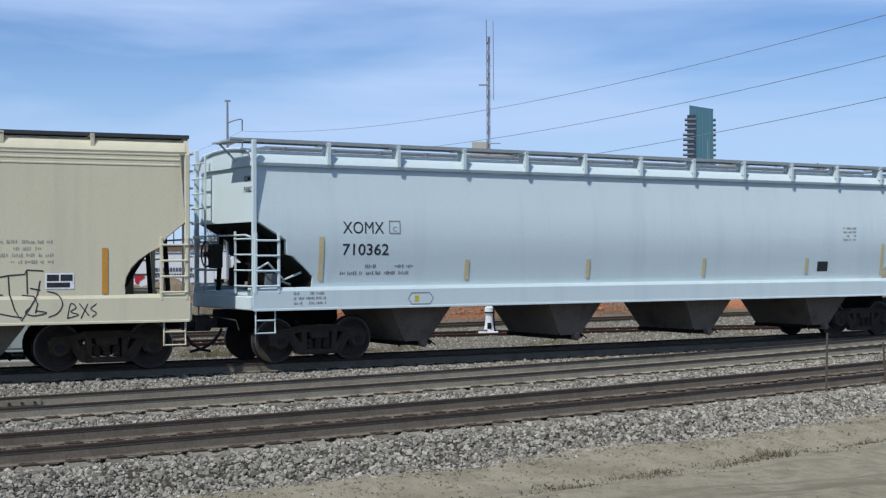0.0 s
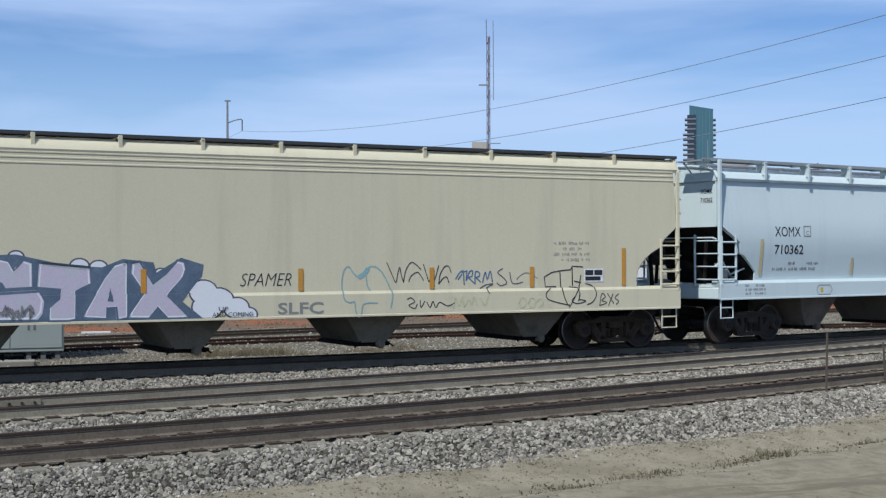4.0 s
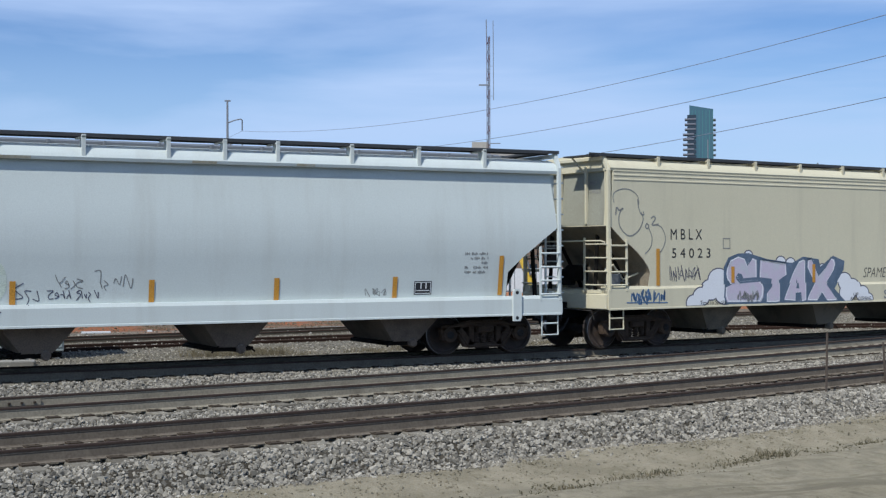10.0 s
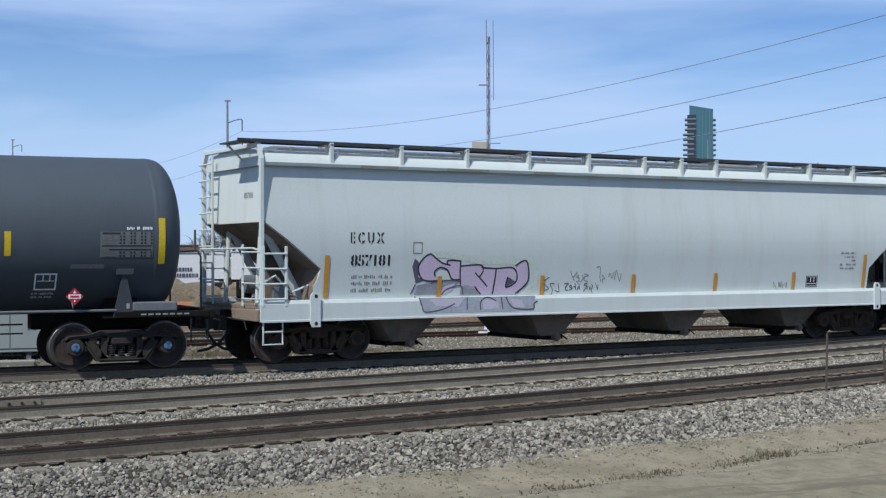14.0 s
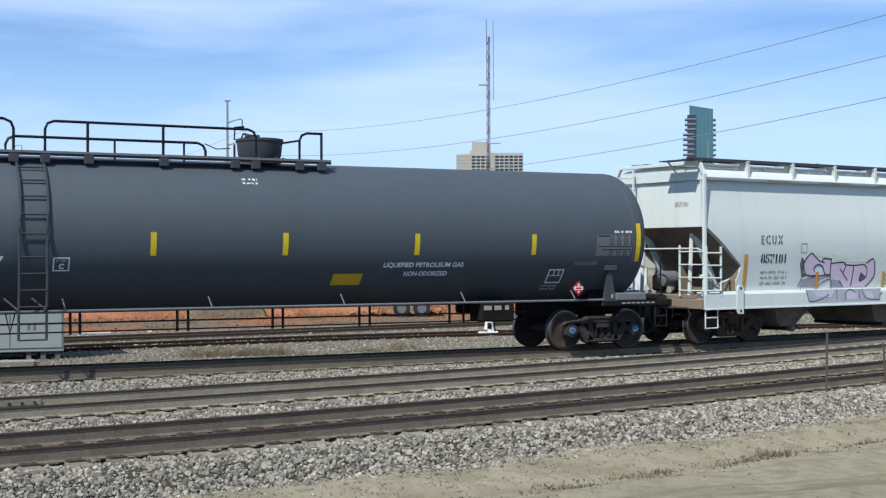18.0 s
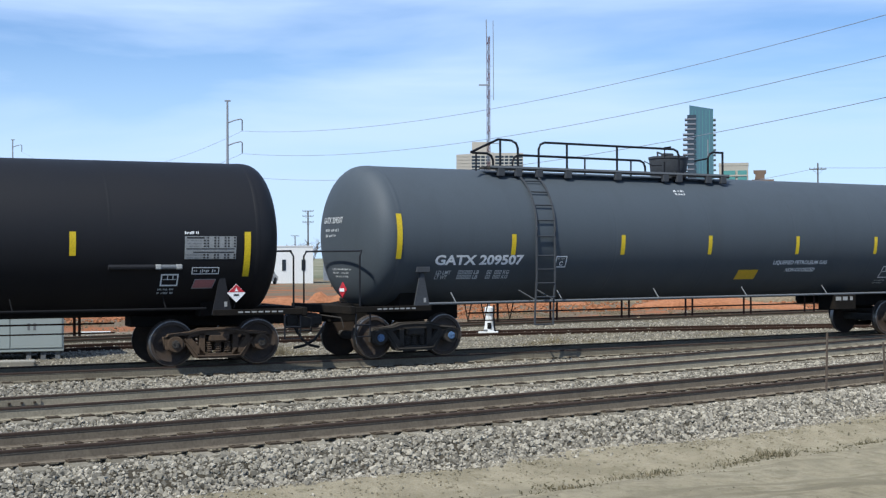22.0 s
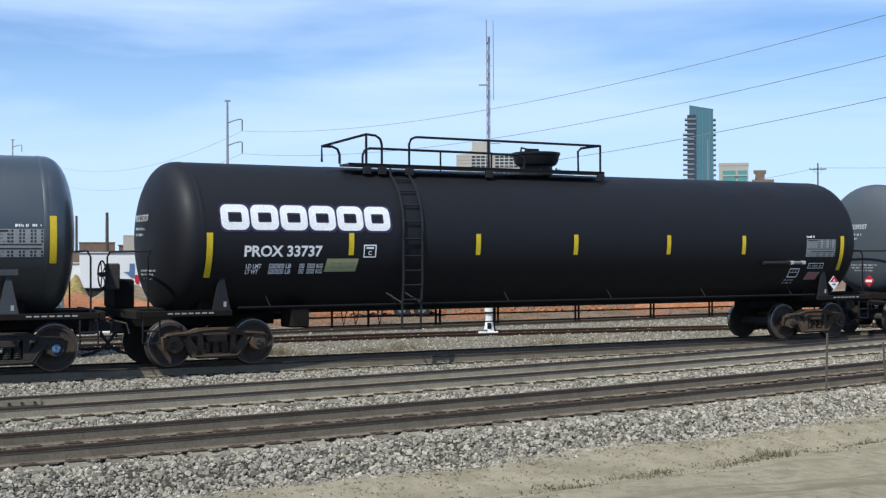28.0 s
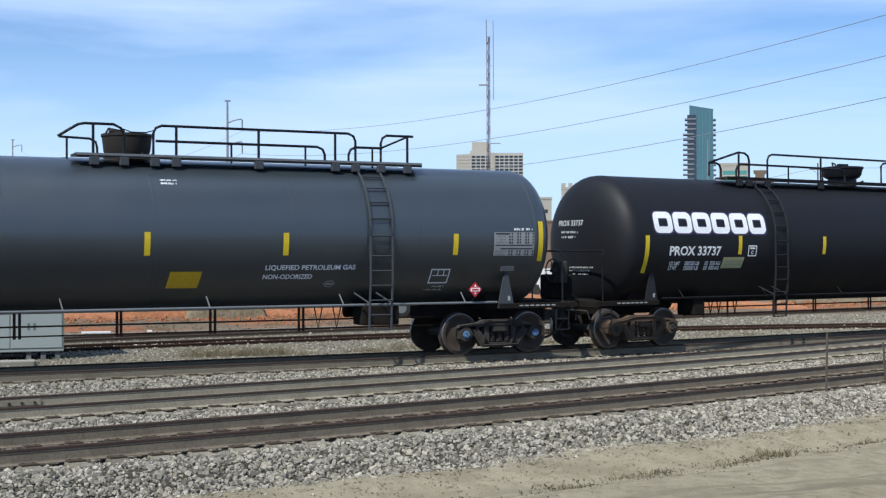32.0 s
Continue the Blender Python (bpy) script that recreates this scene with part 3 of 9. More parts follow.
def track(label, line, lo, hi, tie_lo, tie_hi, pitch, z=0.0, fine=True, steel=M_RAILSIDE, head=M_RAILTOP):
    ob = thing("railway_track", label, "track", kind="structure")
    for sy in (-1, 1):
        r = part("rail", sweep(line, lo, hi, 1.0, sy * 0.7555, RAIL_PROFILE, z), steel, ob, "rusty steel rail with a worn head")
        part("rail_head", sweep(line, lo, hi, 1.0, sy * 0.7555, [(-0.0385, -0.034), (0.0385, -0.034), (0.0385, -0.012), (0.031, 0.0), (-0.031, 0.0), (-0.0385, -0.012)], z), head, r, "worn dark rail head")
    joined = Kit()
    s = lo + 0.3
    rnd = random.Random(7)
    while s < hi:
        x, y, a = line(s)
        m = pose(x, y, z + rnd.uniform(-0.006, 0.004), 0, 0, math.degrees(a) + rnd.uniform(-1.2, 1.2))
        if tie_lo < s < tie_hi:
            t = new("tie", TIE_MESH)
            t.parent = ob
            t.matrix_basis = m
            if fine:
                joined.add([m @ Vector(v) for v in ANCHOR.v], ANCHOR.f)
        s += pitch
    if joined.v:
        tagged(part("tie_plate", joined, M_CLIP, ob, "rusty tie plates and anchors", smooth=0), kind="stuff")
    return ob


T_NEAR = track("nearest empty railway track on grey ballast", near_line, -45, 60, -4, 31, 0.51, steel=M_RAILDARK)
T_MIDDLE = track("empty railway track beside the train's track", middle_line, -45, 34, -4, 31, 0.51)
T_TRAIN = track("curved railway track that carries the freight train", train_line, -110, 130, -4, 34, 0.51, steel=M_RAILBLACK, head=M_RAILTOP)
T_SIDING = track("rusty siding track sunk in gravel behind the train", siding_line, -30, 90, 0, 0, 0.6, z=-0.262, fine=False, steel=M_RUSTRAIL, head=M_RUSTRAIL)
T_SECOND = track("dull brown second siding track sunk in gravel", second_siding_line, -30, 80, 0, 0, 0.6, z=-0.25, fine=False, steel=M_OLIVERAIL, head=M_RUSTRAIL)
part("joint_bar", sweep(middle_line, 2.35, 3.55, 0.3, 0.7555, [(-0.057, -0.145), (-0.033, -0.145), (-0.033, -0.055), (-0.057, -0.055)]), M_RAILSIDE, T_MIDDLE, "bolted rail joint bar")
for b in range(6):
    x, y, _ = middle_line(2.45 + 0.2 * b, 0.7555 - 0.065)
    part("joint_bolt", Kit().box(x - 0.02, x + 0.02, y - 0.015, y + 0.02, -0.12, -0.08, 0.006), M_CLIP, T_MIDDLE, "rusty joint bolt")


def stones(count, seed, behind=None, mat=None, label="", scale=1.0, verge=0.0, rut=0.0):
    """Loose stones over the ballast, thickest where the camera stands, or on the gravel beyond the train."""
    rng = np.random.default_rng(seed)
    base = np.array([(x, y, z) for x in (-1, 1) for y in (-1, 1) for z in (-1, 1)], float)
    quads = np.array([(0, 1, 3, 2), (4, 6, 7, 5), (0, 4, 5, 1), (2, 3, 7, 6), (0, 2, 6, 4), (1, 5, 7, 3)])
    spots = []
    while len(spots) < count:
        if behind:
            y = behind[0] + (behind[1] - behind[0]) * rng.random() ** 1.4
            x = rng.uniform(0.08, 1.0) * y
            if x < y * 0.1 or x > y * 0.98:
                continue
            spots.append((x, y, max(-0.36, bed_height(x, y)) + rng.uniform(-0.01, 0.012)))
            continue
        if rut:
            x = rng.uniform(3.5, 20.0)
            y = near_line(x)[1] - rut + rng.normal(0, 0.16)
            if noise.noise((x * 1.3, 9.0, 0.0)) + rng.normal(0, 0.25) < 0.05:
                continue
            spots.append((x, y, ground_z(x, y) + rng.uniform(-0.003, 0.004)))
            continue
        if verge:
            x = rng.uniform(3.5, 22.0)
            y = near_line(x)[1] - 2.5 - abs(rng.normal(0, verge))
            spots.append((x, y, ground_z(x, y) + rng.uniform(-0.006, 0.008)))
            continue
        x = rng.uniform(-1.5, 31.0)
        y0, y1 = near_line(x)[1] - 2.62, train_line(x)[1] + 3.0
        u = rng.random() ** 1.35
        y = y0 + (y1 - y0) * u
        if y > x * 2.3 + 31 or y < x * 0.98 - 3.5:
            continue
        gap = min(abs(y - line(x)[1] - o) for line in (near_line, middle_line, train_line) for o in (-0.7555, 0.7555))
        if gap < 0.15:
            continue
        inside = min(abs(y - line(x)[1]) for line in (near_line, middle_line, train_line)) < 1.25
        if inside and rng.random() < 0.2:
            continue
        spots.append((x, y, bed_height(x, y) + rng.uniform(-0.012, 0.022) - (0.008 if inside else 0.0)))
    p = np.array(spots)
    n_ = len(p)
    size = scale * rng.gamma(8.0, 0.0023, (n_, 1, 1)) * rng.uniform(0.7, 1.3, (n_, 1, 3))
    v = base[None] * size * rng.uniform(0.55, 1.15, (n_, 8, 3))
    ang = rng.uniform(0, 2 * np.pi, (n_, 3))
    ca, sa = np.cos(ang), np.sin(ang)
    for a, b, q in ((0, 1, 0), (1, 2, 1), (0, 2, 2)):
        va, vb = v[:, :, a].copy(), v[:, :, b].copy()
        v[:, :, a] = ca[:, q:q + 1] * va - sa[:, q:q + 1] * vb
        v[:, :, b] = sa[:, q:q + 1] * va + ca[:, q:q + 1] * vb
    v = (v + p[:, None, :]).reshape(-1, 3)
    f = (quads[None] + 8 * np.arange(n_)[:, None, None]).reshape(-1, 4)
    me = bpy.data.meshes.new("ballast_stones")
    me.vertices.add(len(v))
    me.vertices.foreach_set("co", v.ravel())
    me.loops.add(f.size)
    me.loops.foreach_set("vertex_index", f.ravel().astype(np.int32))
    me.polygons.add(len(f))
    me.polygons.foreach_set("loop_start", np.arange(0, f.size, 4, dtype=np.int32))
    me.update(calc_edges=True)
    me.shade_flat()
    me.materials.append(mat or M_STONE)
    return tagged(new("ballast_stones", me), label or "loose pale grey ballast stones around the tracks", "ballast", kind="stuff")


stones(150000, 5)
stones(900, 9, verge=0.3, scale=0.8, label="scattered grey stones on the dirt verge")
stones(1300, 11, rut=4.15, scale=0.36, mat=M_WEED, label="dark plant litter in the rut of the verge")
stones(900, 12, rut=3.3, scale=0.42, mat=M_GROUND, label="dry clods on the sandy bank")
stones(2500, 10, verge=1.2, scale=0.4, mat=M_GROUND, label="small crumbs of dry dirt on the verge")
stones(22000, 6, (30.6, 46.5), label="loose pale grey stones on gravel beyond the train")
stones(1800, 7, (47.0, 58.0), M_DIRTPILE, "brown clods of dirt beyond the sidings", 1.5)
stones(3000, 8, (54.0, 72.0), M_REDSOIL, "orange-red clods of loose soil", 3.5)


# ---- lettering and paint on the cars ----
def letters(text, bold=0.0):
    """The outline of a text as vertices scaled to a unit box, and its faces."""
    cu = bpy.data.curves.new("lettering", "FONT")
    cu.body, cu.size, cu.offset = text, 1.0, bold
    cu.resolution_u = 3
    ob = bpy.data.objects.new("lettering", cu)
    me = bpy.data.meshes.new_from_object(ob)
    co = np.array([v.co[:] for v in me.vertices])
    fs = [tuple(p.vertices) for p in me.polygons]
    bpy.data.objects.remove(ob)
    bpy.data.curves.remove(cu)
    bpy.data.meshes.remove(me)
    lo, hi = co.min(0), co.max(0)
    return [((x - lo[0]) / (hi[0] - lo[0]), (y - lo[1]) / (hi[1] - lo[1])) for x, y, _ in co], fs


class Flat:
    """Flat paint work in (x, z), laid onto a car's side."""

    def __init__(self):
        self.v, self.f = [], []

    def add(self, v, f):
        k = len(self.v)
        self.v += v
        self.f += [tuple(i + k for i in q) for q in f]
        return self

    def text(self, s, x0, z0, x1, z1, bold=0.0, lean=0.0):
        v, f = letters(s, bold)
        return self.add([(x0 + (x1 - x0) * a + lean * b * (z1 - z0), z0 + (z1 - z0) * b) for a, b in v], f)

    def rect(self, x0, z0, x1, z1, lean=0.0, rows=1):
        v, f = [], []
        for i in range(rows + 1):
            b = i / rows
            v += [(x0 + lean * b, z0 + (z1 - z0) * b), (x1 + lean * b, z0 + (z1 - z0) * b)]
            if i:
                f.append((2 * i - 2, 2 * i - 1, 2 * i + 1, 2 * i))
        return self.add(v, f)

    def outline(self, x0, z0, x1, z1, w, lean=0.0):
        rows = max(1, int((z1 - z0) / 0.12))
        h = z1 - z0
        self.rect(x0, z0, x1, z0 + w, lean * w / h)
        self.rect(x0 + lean * (h - w) / h, z1 - w, x1 + lean * (h - w) / h, z1, lean * w / h)
        self.rect(x0 + lean * w / h, z0 + w, x0 + w + lean * w / h, z1 - w, lean * (h - 2 * w) / h, rows)
        return self.rect(x1 - w + lean * w / h, z0 + w, x1 + lean * w / h, z1 - w, lean * (h - 2 * w) / h, rows)

    def ring(self, x0, z0, x1, z1, w, c, lean=0.0):
        """A block ring with rounded corners."""
        def loop(a, b, e, g, r):
            r = max(r, 0.02)
            out = []
            for cx, cz, t0 in ((e - r, g - r, 0), (a + r, g - r, 90), (a + r, b + r, 180), (e - r, b + r, 270)):
                out += [(cx + r * math.cos(radians(t0 + 22.5 * i)), cz + r * math.sin(radians(t0 + 22.5 * i))) for i in range(5)]
            return out
        o, n_ = loop(x0, z0, x1, z1, c), loop(x0 + w, z0 + w, x1 - w, z1 - w, c - w * 0.7)
        v = [(x + lean * (z - z0), z) for x, z in o + n_]
        k = len(o)
        return self.add(v, [(i, (i + 1) % k, k + (i + 1) % k, k + i) for i in range(k)])

    def bars(self, x0, z0, x1, z1, rows, seed, fill=0.75):
        """Writing too small to read: words of narrow upright bars in rows."""
        rnd = random.Random(seed)
        h = (z1 - z0) / rows
        g = h * 0.32
        for i in range(rows):
            x = x0
            while x < x1 - g:
                n_ = rnd.randint(2, 6)
                show = rnd.random() < fill
                for _ in range(n_):
                    if x > x1 - g:
                        break
                    if show:
                        a, b = rnd.choice(((0.2, 0.75), (0.2, 0.75), (0.28, 0.75), (0.2, 0.6), (0.35, 0.62)))
                        self.rect(x, z0 + h * (i + a), x + g * rnd.uniform(0.5, 0.85), z0 + h * (i + b))
                    x += g
                x += g * rnd.uniform(0.8, 1.8)
        return self

    def disc(self, x, z, rx, rz, seg=18):
        v = [(x + rx * math.cos(2 * math.pi * i / seg), z + rz * math.sin(2 * math.pi * i / seg)) for i in range(seg)]
        return self.add(v, [tuple(range(seg))])

    def poly(self, pts):
        return self.add([tuple(p) for p in pts], [tuple(range(len(pts)))])

    def stroke(self, pts, w):
        v, f = [], []
        for i, p in enumerate(pts):
            a, b = pts[max(i - 1, 0)], pts[min(i + 1, len(pts) - 1)]
            d = math.hypot(b[0] - a[0], b[1] - a[1]) or 1
            nx, nz = -(b[1] - a[1]) / d * w / 2, (b[0] - a[0]) / d * w / 2
            v += [(p[0] + nx, p[1] + nz), (p[0] - nx, p[1] - nz)]
            if i:
                f.append((2 * i - 2, 2 * i - 1, 2 * i + 1, 2 * i))
        return self.add(v, f)

    def fat(self, pts, w):
        """One thick band along a smooth path, with round ends."""
        p = [pts[0]] + list(pts) + [pts[-1]]
        path = []
        for i in range(1, len(p) - 2):
            for q in range(8):
                t = q / 8
                path.append(tuple(0.5 * (2 * p[i][c] + (p[i + 1][c] - p[i - 1][c]) * t + (2 * p[i - 1][c] - 5 * p[i][c] + 4 * p[i + 1][c] - p[i + 2][c]) * t * t
                                         + (3 * p[i][c] - p[i - 1][c] - 3 * p[i + 1][c] + p[i + 2][c]) * t ** 3) for c in (0, 1)))
        path.append(tuple(pts[-1]))
        self.stroke(path, w)
        for a, b in ((path[0], path[1]), (path[-1], path[-2])):
            t0 = math.atan2(a[1] - b[1], a[0] - b[0])
            self.poly([(a[0] + w / 2 * math.cos(t0 + u), a[1] + w / 2 * math.sin(t0 + u)) for u in (math.pi * (i / 10 - 0.5) for i in range(11))])
        return self

    def curl(self, x0, z0, x1, z1, seed, w=0.035, loops=5):
        """A hurried pen tag: bent, crossed and looped strokes side by side."""
        rnd = random.Random(seed)
        n_ = int(loops * 1.5)
        cw = (x1 - x0) / n_
        for g in range(n_):
            p = []
            for i in range(rnd.choice((3, 4, 5))):
                p.append((x0 + cw * (g + 0.5 + rnd.uniform(-0.95, 0.95)), z0 + (z1 - z0) * min(1.15, max(-0.15, (i % 2) * 0.75 + rnd.uniform(-0.2, 0.45)))))
            if rnd.random() < 0.4:
                p.append(p[0])
            self.fat(p, w)
        return self

    def cut(self, z, keep_above):
        bm = bmesh.new()
        vs = [bm.verts.new((x, 0, w)) for x, w in self.v]
        for q in self.f:
            try:
                bm.faces.new([vs[i] for i in q])
            except ValueError:
                pass
        bmesh.ops.bisect_plane(bm, geom=bm.verts[:] + bm.edges[:] + bm.faces[:], plane_co=(0, 0, z), plane_no=(0, 0, 1),
                               clear_inner=keep_above, clear_outer=not keep_above)
        out = Flat()
        bm.verts.index_update()
        out.v = [(v.co.x, v.co.z) for v in bm.verts]
        out.f = [tuple(v.index for v in q.verts) for q in bm.faces]
        bm.free()
        return out


def bulge(z):
    """How far a rounded car side stands behind its widest line at height z."""
    lo, hi, s_b, s_t = 2.2, 3.2, 0.13, 0.15
    c = (s_b + s_t) / (hi - lo)
    peak = lo + s_b / c
    if z < lo:
        return s_b * (lo - z) + 0.5 * c * (peak - lo) ** 2
    if z > hi:
        return s_t * (z - hi) + 0.5 * c * (hi - peak) ** 2
    return 0.5 * c * (z - peak) ** 2


def on_side(flat, sheet, sill, split, lift=0.004, rounded=False):
    """Lay flat paint on a hopper's side: the sheet above the split, the prouder sill below it."""
    k = Kit()
    lo, hi = min(z for _, z in flat.v), max(z for _, z in flat.v)

    def side(z):
        return sheet - (bulge(z) if rounded else 0.0)
    if lo >= split:
        return k.add([(x, -side(z) - lift, z) for x, z in flat.v], flat.f)
    if hi <= split:
        return k.add([(x, -sill - lift, z) for x, z in flat.v], flat.f)
    c = flat.cut(split, True)
    k.add([(x, -side(z) - lift, z) for x, z in c.v], c.f)
    c = flat.cut(split, False)
    return k.add([(x, -sill - lift, z) for x, z in c.v], c.f)


def tank_radius(x, radius, heads):
    """The tank's radius at x: full along the shell, falling off over the domed heads."""
    a, b, depth, blunt = heads
    u = max(a - x, x - b, 0.0) / depth
    return radius * max(1 - min(u, 0.995) ** blunt, 0.0) ** (1 / blunt)


def on_tank(flat, radius, lift, zc, heads):
    k = Kit()
    out = []
    for x, z in flat.v:
        r = tank_radius(x, radius, heads)
        out.append((x, -math.sqrt(max(r * r - (z - zc) ** 2, 0.02)) - lift, z))
    return k.add(out, flat.f)


# ---- running gear ----
def wheel_profile(s):
    return [(s * 0.675, 0.30), (s * 0.672, 0.47), (s * 0.682, 0.483), (s * 0.70, 0.478), (s * 0.715, 0.459), (s * 0.82, 0.455), (s * 0.825, 0.44),
            (s * 0.825, 0.375), (s * 0.80, 0.36), (s * 0.765, 0.25), (s * 0.80, 0.13), (s * 0.86, 0.12), (s * 0.86, 0.08)]


def gear_meshes(tone, cap):
    g = {}
    for s, key in ((-1, "near"), (1, "far")):
        g["wheel_" + key] = Kit().lathe([(s * 0.672, 0.08)] + wheel_profile(s), "y", (0, 0, 0), 36).mesh("wheel", M_WHEEL, 40)
        g["tread_" + key] = Kit().lathe([(s * 0.716, 0.4600), (s * 0.818, 0.4575), (s * 0.8275, 0.444), (s * 0.8275, 0.437)], "y", (0, 0, 0), 36, False).mesh("tread", M_TREAD, 40)
        frame_ = Kit()
        y0, y1 = (s * 0.93, s * 1.09) if s > 0 else (s * 1.09, s * 0.93)
        frame_.prism([(-1.08, 0.56), (-1.02, 0.66), (-0.6, 0.70), (-0.4, 0.77), (0.4, 0.77), (0.6, 0.70), (1.02, 0.66), (1.08, 0.56), (0.7, 0.58), (0.4, 0.63), (-0.4, 0.63), (-0.7, 0.58)], y0, y1)
        frame_.prism([(-0.40, 0.16), (0.40, 0.16), (0.44, 0.26), (-0.44, 0.26)], y0, y1)
        for q in (-1, 1):
            frame_.prism([(q * 0.78, 0.60), (q * 0.58, 0.60), (q * 0.30, 0.26), (q * 0.36, 0.16), (q * 0.50, 0.18)], y0, y1)
            frame_.prism([(q * 0.40, 0.66), (q * 0.29, 0.66), (q * 0.29, 0.22), (q * 0.40, 0.22)], y0, y1)
            frame_.prism([(q * 0.62, 0.64), (q * 0.72, 0.36), (q * 0.79, 0.36), (q * 0.80, 0.62)], y0, y1)
            frame_.prism([(q * 0.98, 0.62), (q * 1.0, 0.36), (q * 1.07, 0.36), (q * 1.12, 0.60)], y0, y1)
            ye = s * 1.09
            frame_.lathe([(ye - s * 0.15, 0.17), (ye + s * 0.012, 0.165), (ye + s * 0.03, 0.145), (ye + s * 0.03, 0.12)], "y", (q * 0.889, 0, 0.457), 20)
            frame_.tube([(q * 0.92, ye, 0.63), (q * 0.6, ye, 0.66), (q * 0.36, ye, 0.72), (0, ye, 0.735)], 0.025, 6)
            frame_.tube([(q * 0.7, ye, 0.56), (q * 0.44, ye, 0.21), (0, ye, 0.2)], 0.022, 6)
        g["frame_" + key] = frame_.mesh("side_frame", tone)
        bol = Kit()
        a, b = sorted((s * 0.2, s * 1.13))
        bol.box(-0.21, 0.21, a, b, 0.49, 0.64, 0.03)
        g["bolster_" + key] = bol.mesh("bolster", tone)
        pts = [(0.062 * math.cos(2 * math.pi * w / 8), s * 1.0 + 0.062 * math.sin(2 * math.pi * w / 8), 0.27 + 0.21 * w / 40) for w in range(41)]
        g["spring_" + key] = Kit().tube(pts, 0.017, 5).mesh("spring", tone)
        g["bearing_" + key] = Kit().lathe([(s * 0.92, 0.10), (s * 0.93, 0.125), (s * 1.09, 0.125), (s * 1.10, 0.10)], "y", (0, 0, 0), 20).mesh("bearing", tone)
        c = Kit().lathe([(s * 1.10, 0.085), (s * 1.145, 0.08), (s * 1.15, 0.055)], "y", (0, 0, 0), 20)
        for i in range(3):
            t = 2 * math.pi * i / 3
            c.lathe([(s * 1.145, 0.018), (s * 1.175, 0.016)], "y", (0.05 * math.cos(t), 0, 0.05 * math.sin(t)), 6)
        g["cap_" + key] = c.mesh("bearing_cap", cap)
    g["axle"] = Kit().lathe([(-1.0, 0.08), (-0.66, 0.095), (0.66, 0.095), (1.0, 0.08)], "y", (0, 0, 0), 16).mesh("axle", M_CASTDARK)
    return g


WHEELSETS = []      # (object, place along its car)


def add_gear(car, bogie, g, shift=0.0):
    for end in (-1, 1):
        x = shift + end * bogie
        bogie_ob = part("bogie", g["bolster_near"], None, car, "cast steel bogie with coil springs")
        bogie_ob.location = (x, 0, 0)
        for key in ("near", "far"):
            part("side_frame", g["frame_" + key], None, bogie_ob)
            for i in range(3):
                part("spring", g["spring_" + key], None, bogie_ob).location = (-0.19 + 0.19 * i, 0, 0)
        part("bolster", g["bolster_far"], None, bogie_ob)
        for q in (-0.889, 0.889):
            ws = part("wheelset", g["axle"], None, car, "pair of rusty flanged steel wheels on an axle")
            ws.location = (x + q, 0, 0.457)
            for key in ("near", "far"):
                part("wheel", g["wheel_" + key], None, ws)
                part("tread", g["tread_" + key], None, ws, "polished wheel rim")
                part("bearing_cap", g["cap_" + key], None, ws)
                b = part("bearing", g["bearing_" + key], None, bogie_ob)
                b.location = (q, 0, 0.457)
            WHEELSETS.append((ws, x + q))


GEAR_RUSTY = gear_meshes(M_CASTING, M_CASTDARK)
GEAR_DARK = gear_meshes(M_CASTBROWN, M_CASTDARK)
GEAR_BLUE = gear_meshes(M_CASTMID, M_BLUECAP)


def coupler(car, x, s, mat=M_CASTDARK):
    """Knuckle coupler, cut lever and air hose at one end."""
    k = Kit().box(min(x, x + s * 0.45), max(x, x + s * 0.45), -0.09, 0.09, 0.72, 0.92, 0.03)
    k.prism([(x + s * 0.40, 0.66), (x + s * 0.75, 0.66), (x + s * 0.80, 0.75), (x + s * 0.80, 0.92), (x + s * 0.70, 0.98), (x + s * 0.40, 0.98)], -0.02, 0.2)
    k.prism([(x + s * 0.40, 0.70), (x + s * 0.58, 0.70), (x + s * 0.58, 0.94), (x + s * 0.40, 0.94)], -0.2, -0.02)
    part("coupler", k, mat, car, "grimy knuckle coupler")
    h = Kit()
    pts = [(x + s * 0.1, -0.35, 0.72), (x + s * 0.16, -0.34, 0.6), (x + s * 0.3, -0.3, 0.42), (x + s * 0.5, -0.22, 0.3), (x + s * 0.72, -0.14, 0.25)]
    h.tube(pts, 0.03, 8)
    part("air_hose", h, M_RUBBER, car, "sagging black air hose")
    lv = Kit().tube([(x + s * 0.12, -1.3, 0.72), (x + s * 0.16, -1.25, 0.92), (x + s * 0.18, -0.3, 0.95), (x + s * 0.4, -0.05, 1.0)], 0.014, 6)
    part("cut_lever", lv, mat, car)


def ladder(car, x0, x1, y, z0, z1, rungs, mat, r=0.022):
    st = Kit()
    for x in (x0, x1):
        st.box(x - 0.03, x + 0.03, y - 0.018, y + 0.018, z0, z1, 0.008)
    ob = part("ladder", st, mat, car, "steel side ladder")
    rung = Kit().tube([(x0, 0, 0), (x1, 0, 0)], r, 8).mesh("rung", mat)
    for i in range(rungs):
        q = part("rung", rung, mat, ob)
        q.location = (0, y - 0.02, z0 + (z1 - z0) * (i + 0.5) / rungs)
    return ob


def stirrup(car, x0, x1, y, z0, z1, mat):
    k = Kit().tube([(x0, y, z1), (x0, y, z0), (x1, y, z0), (x1, y, z1)], 0.022, 8)
    k.tube([(x0, y, (z0 + z1) / 2), (x1, y, (z0 + z1) / 2)], 0.018, 8)
    part("sill_step", k, mat, car, "two-rung sill step")


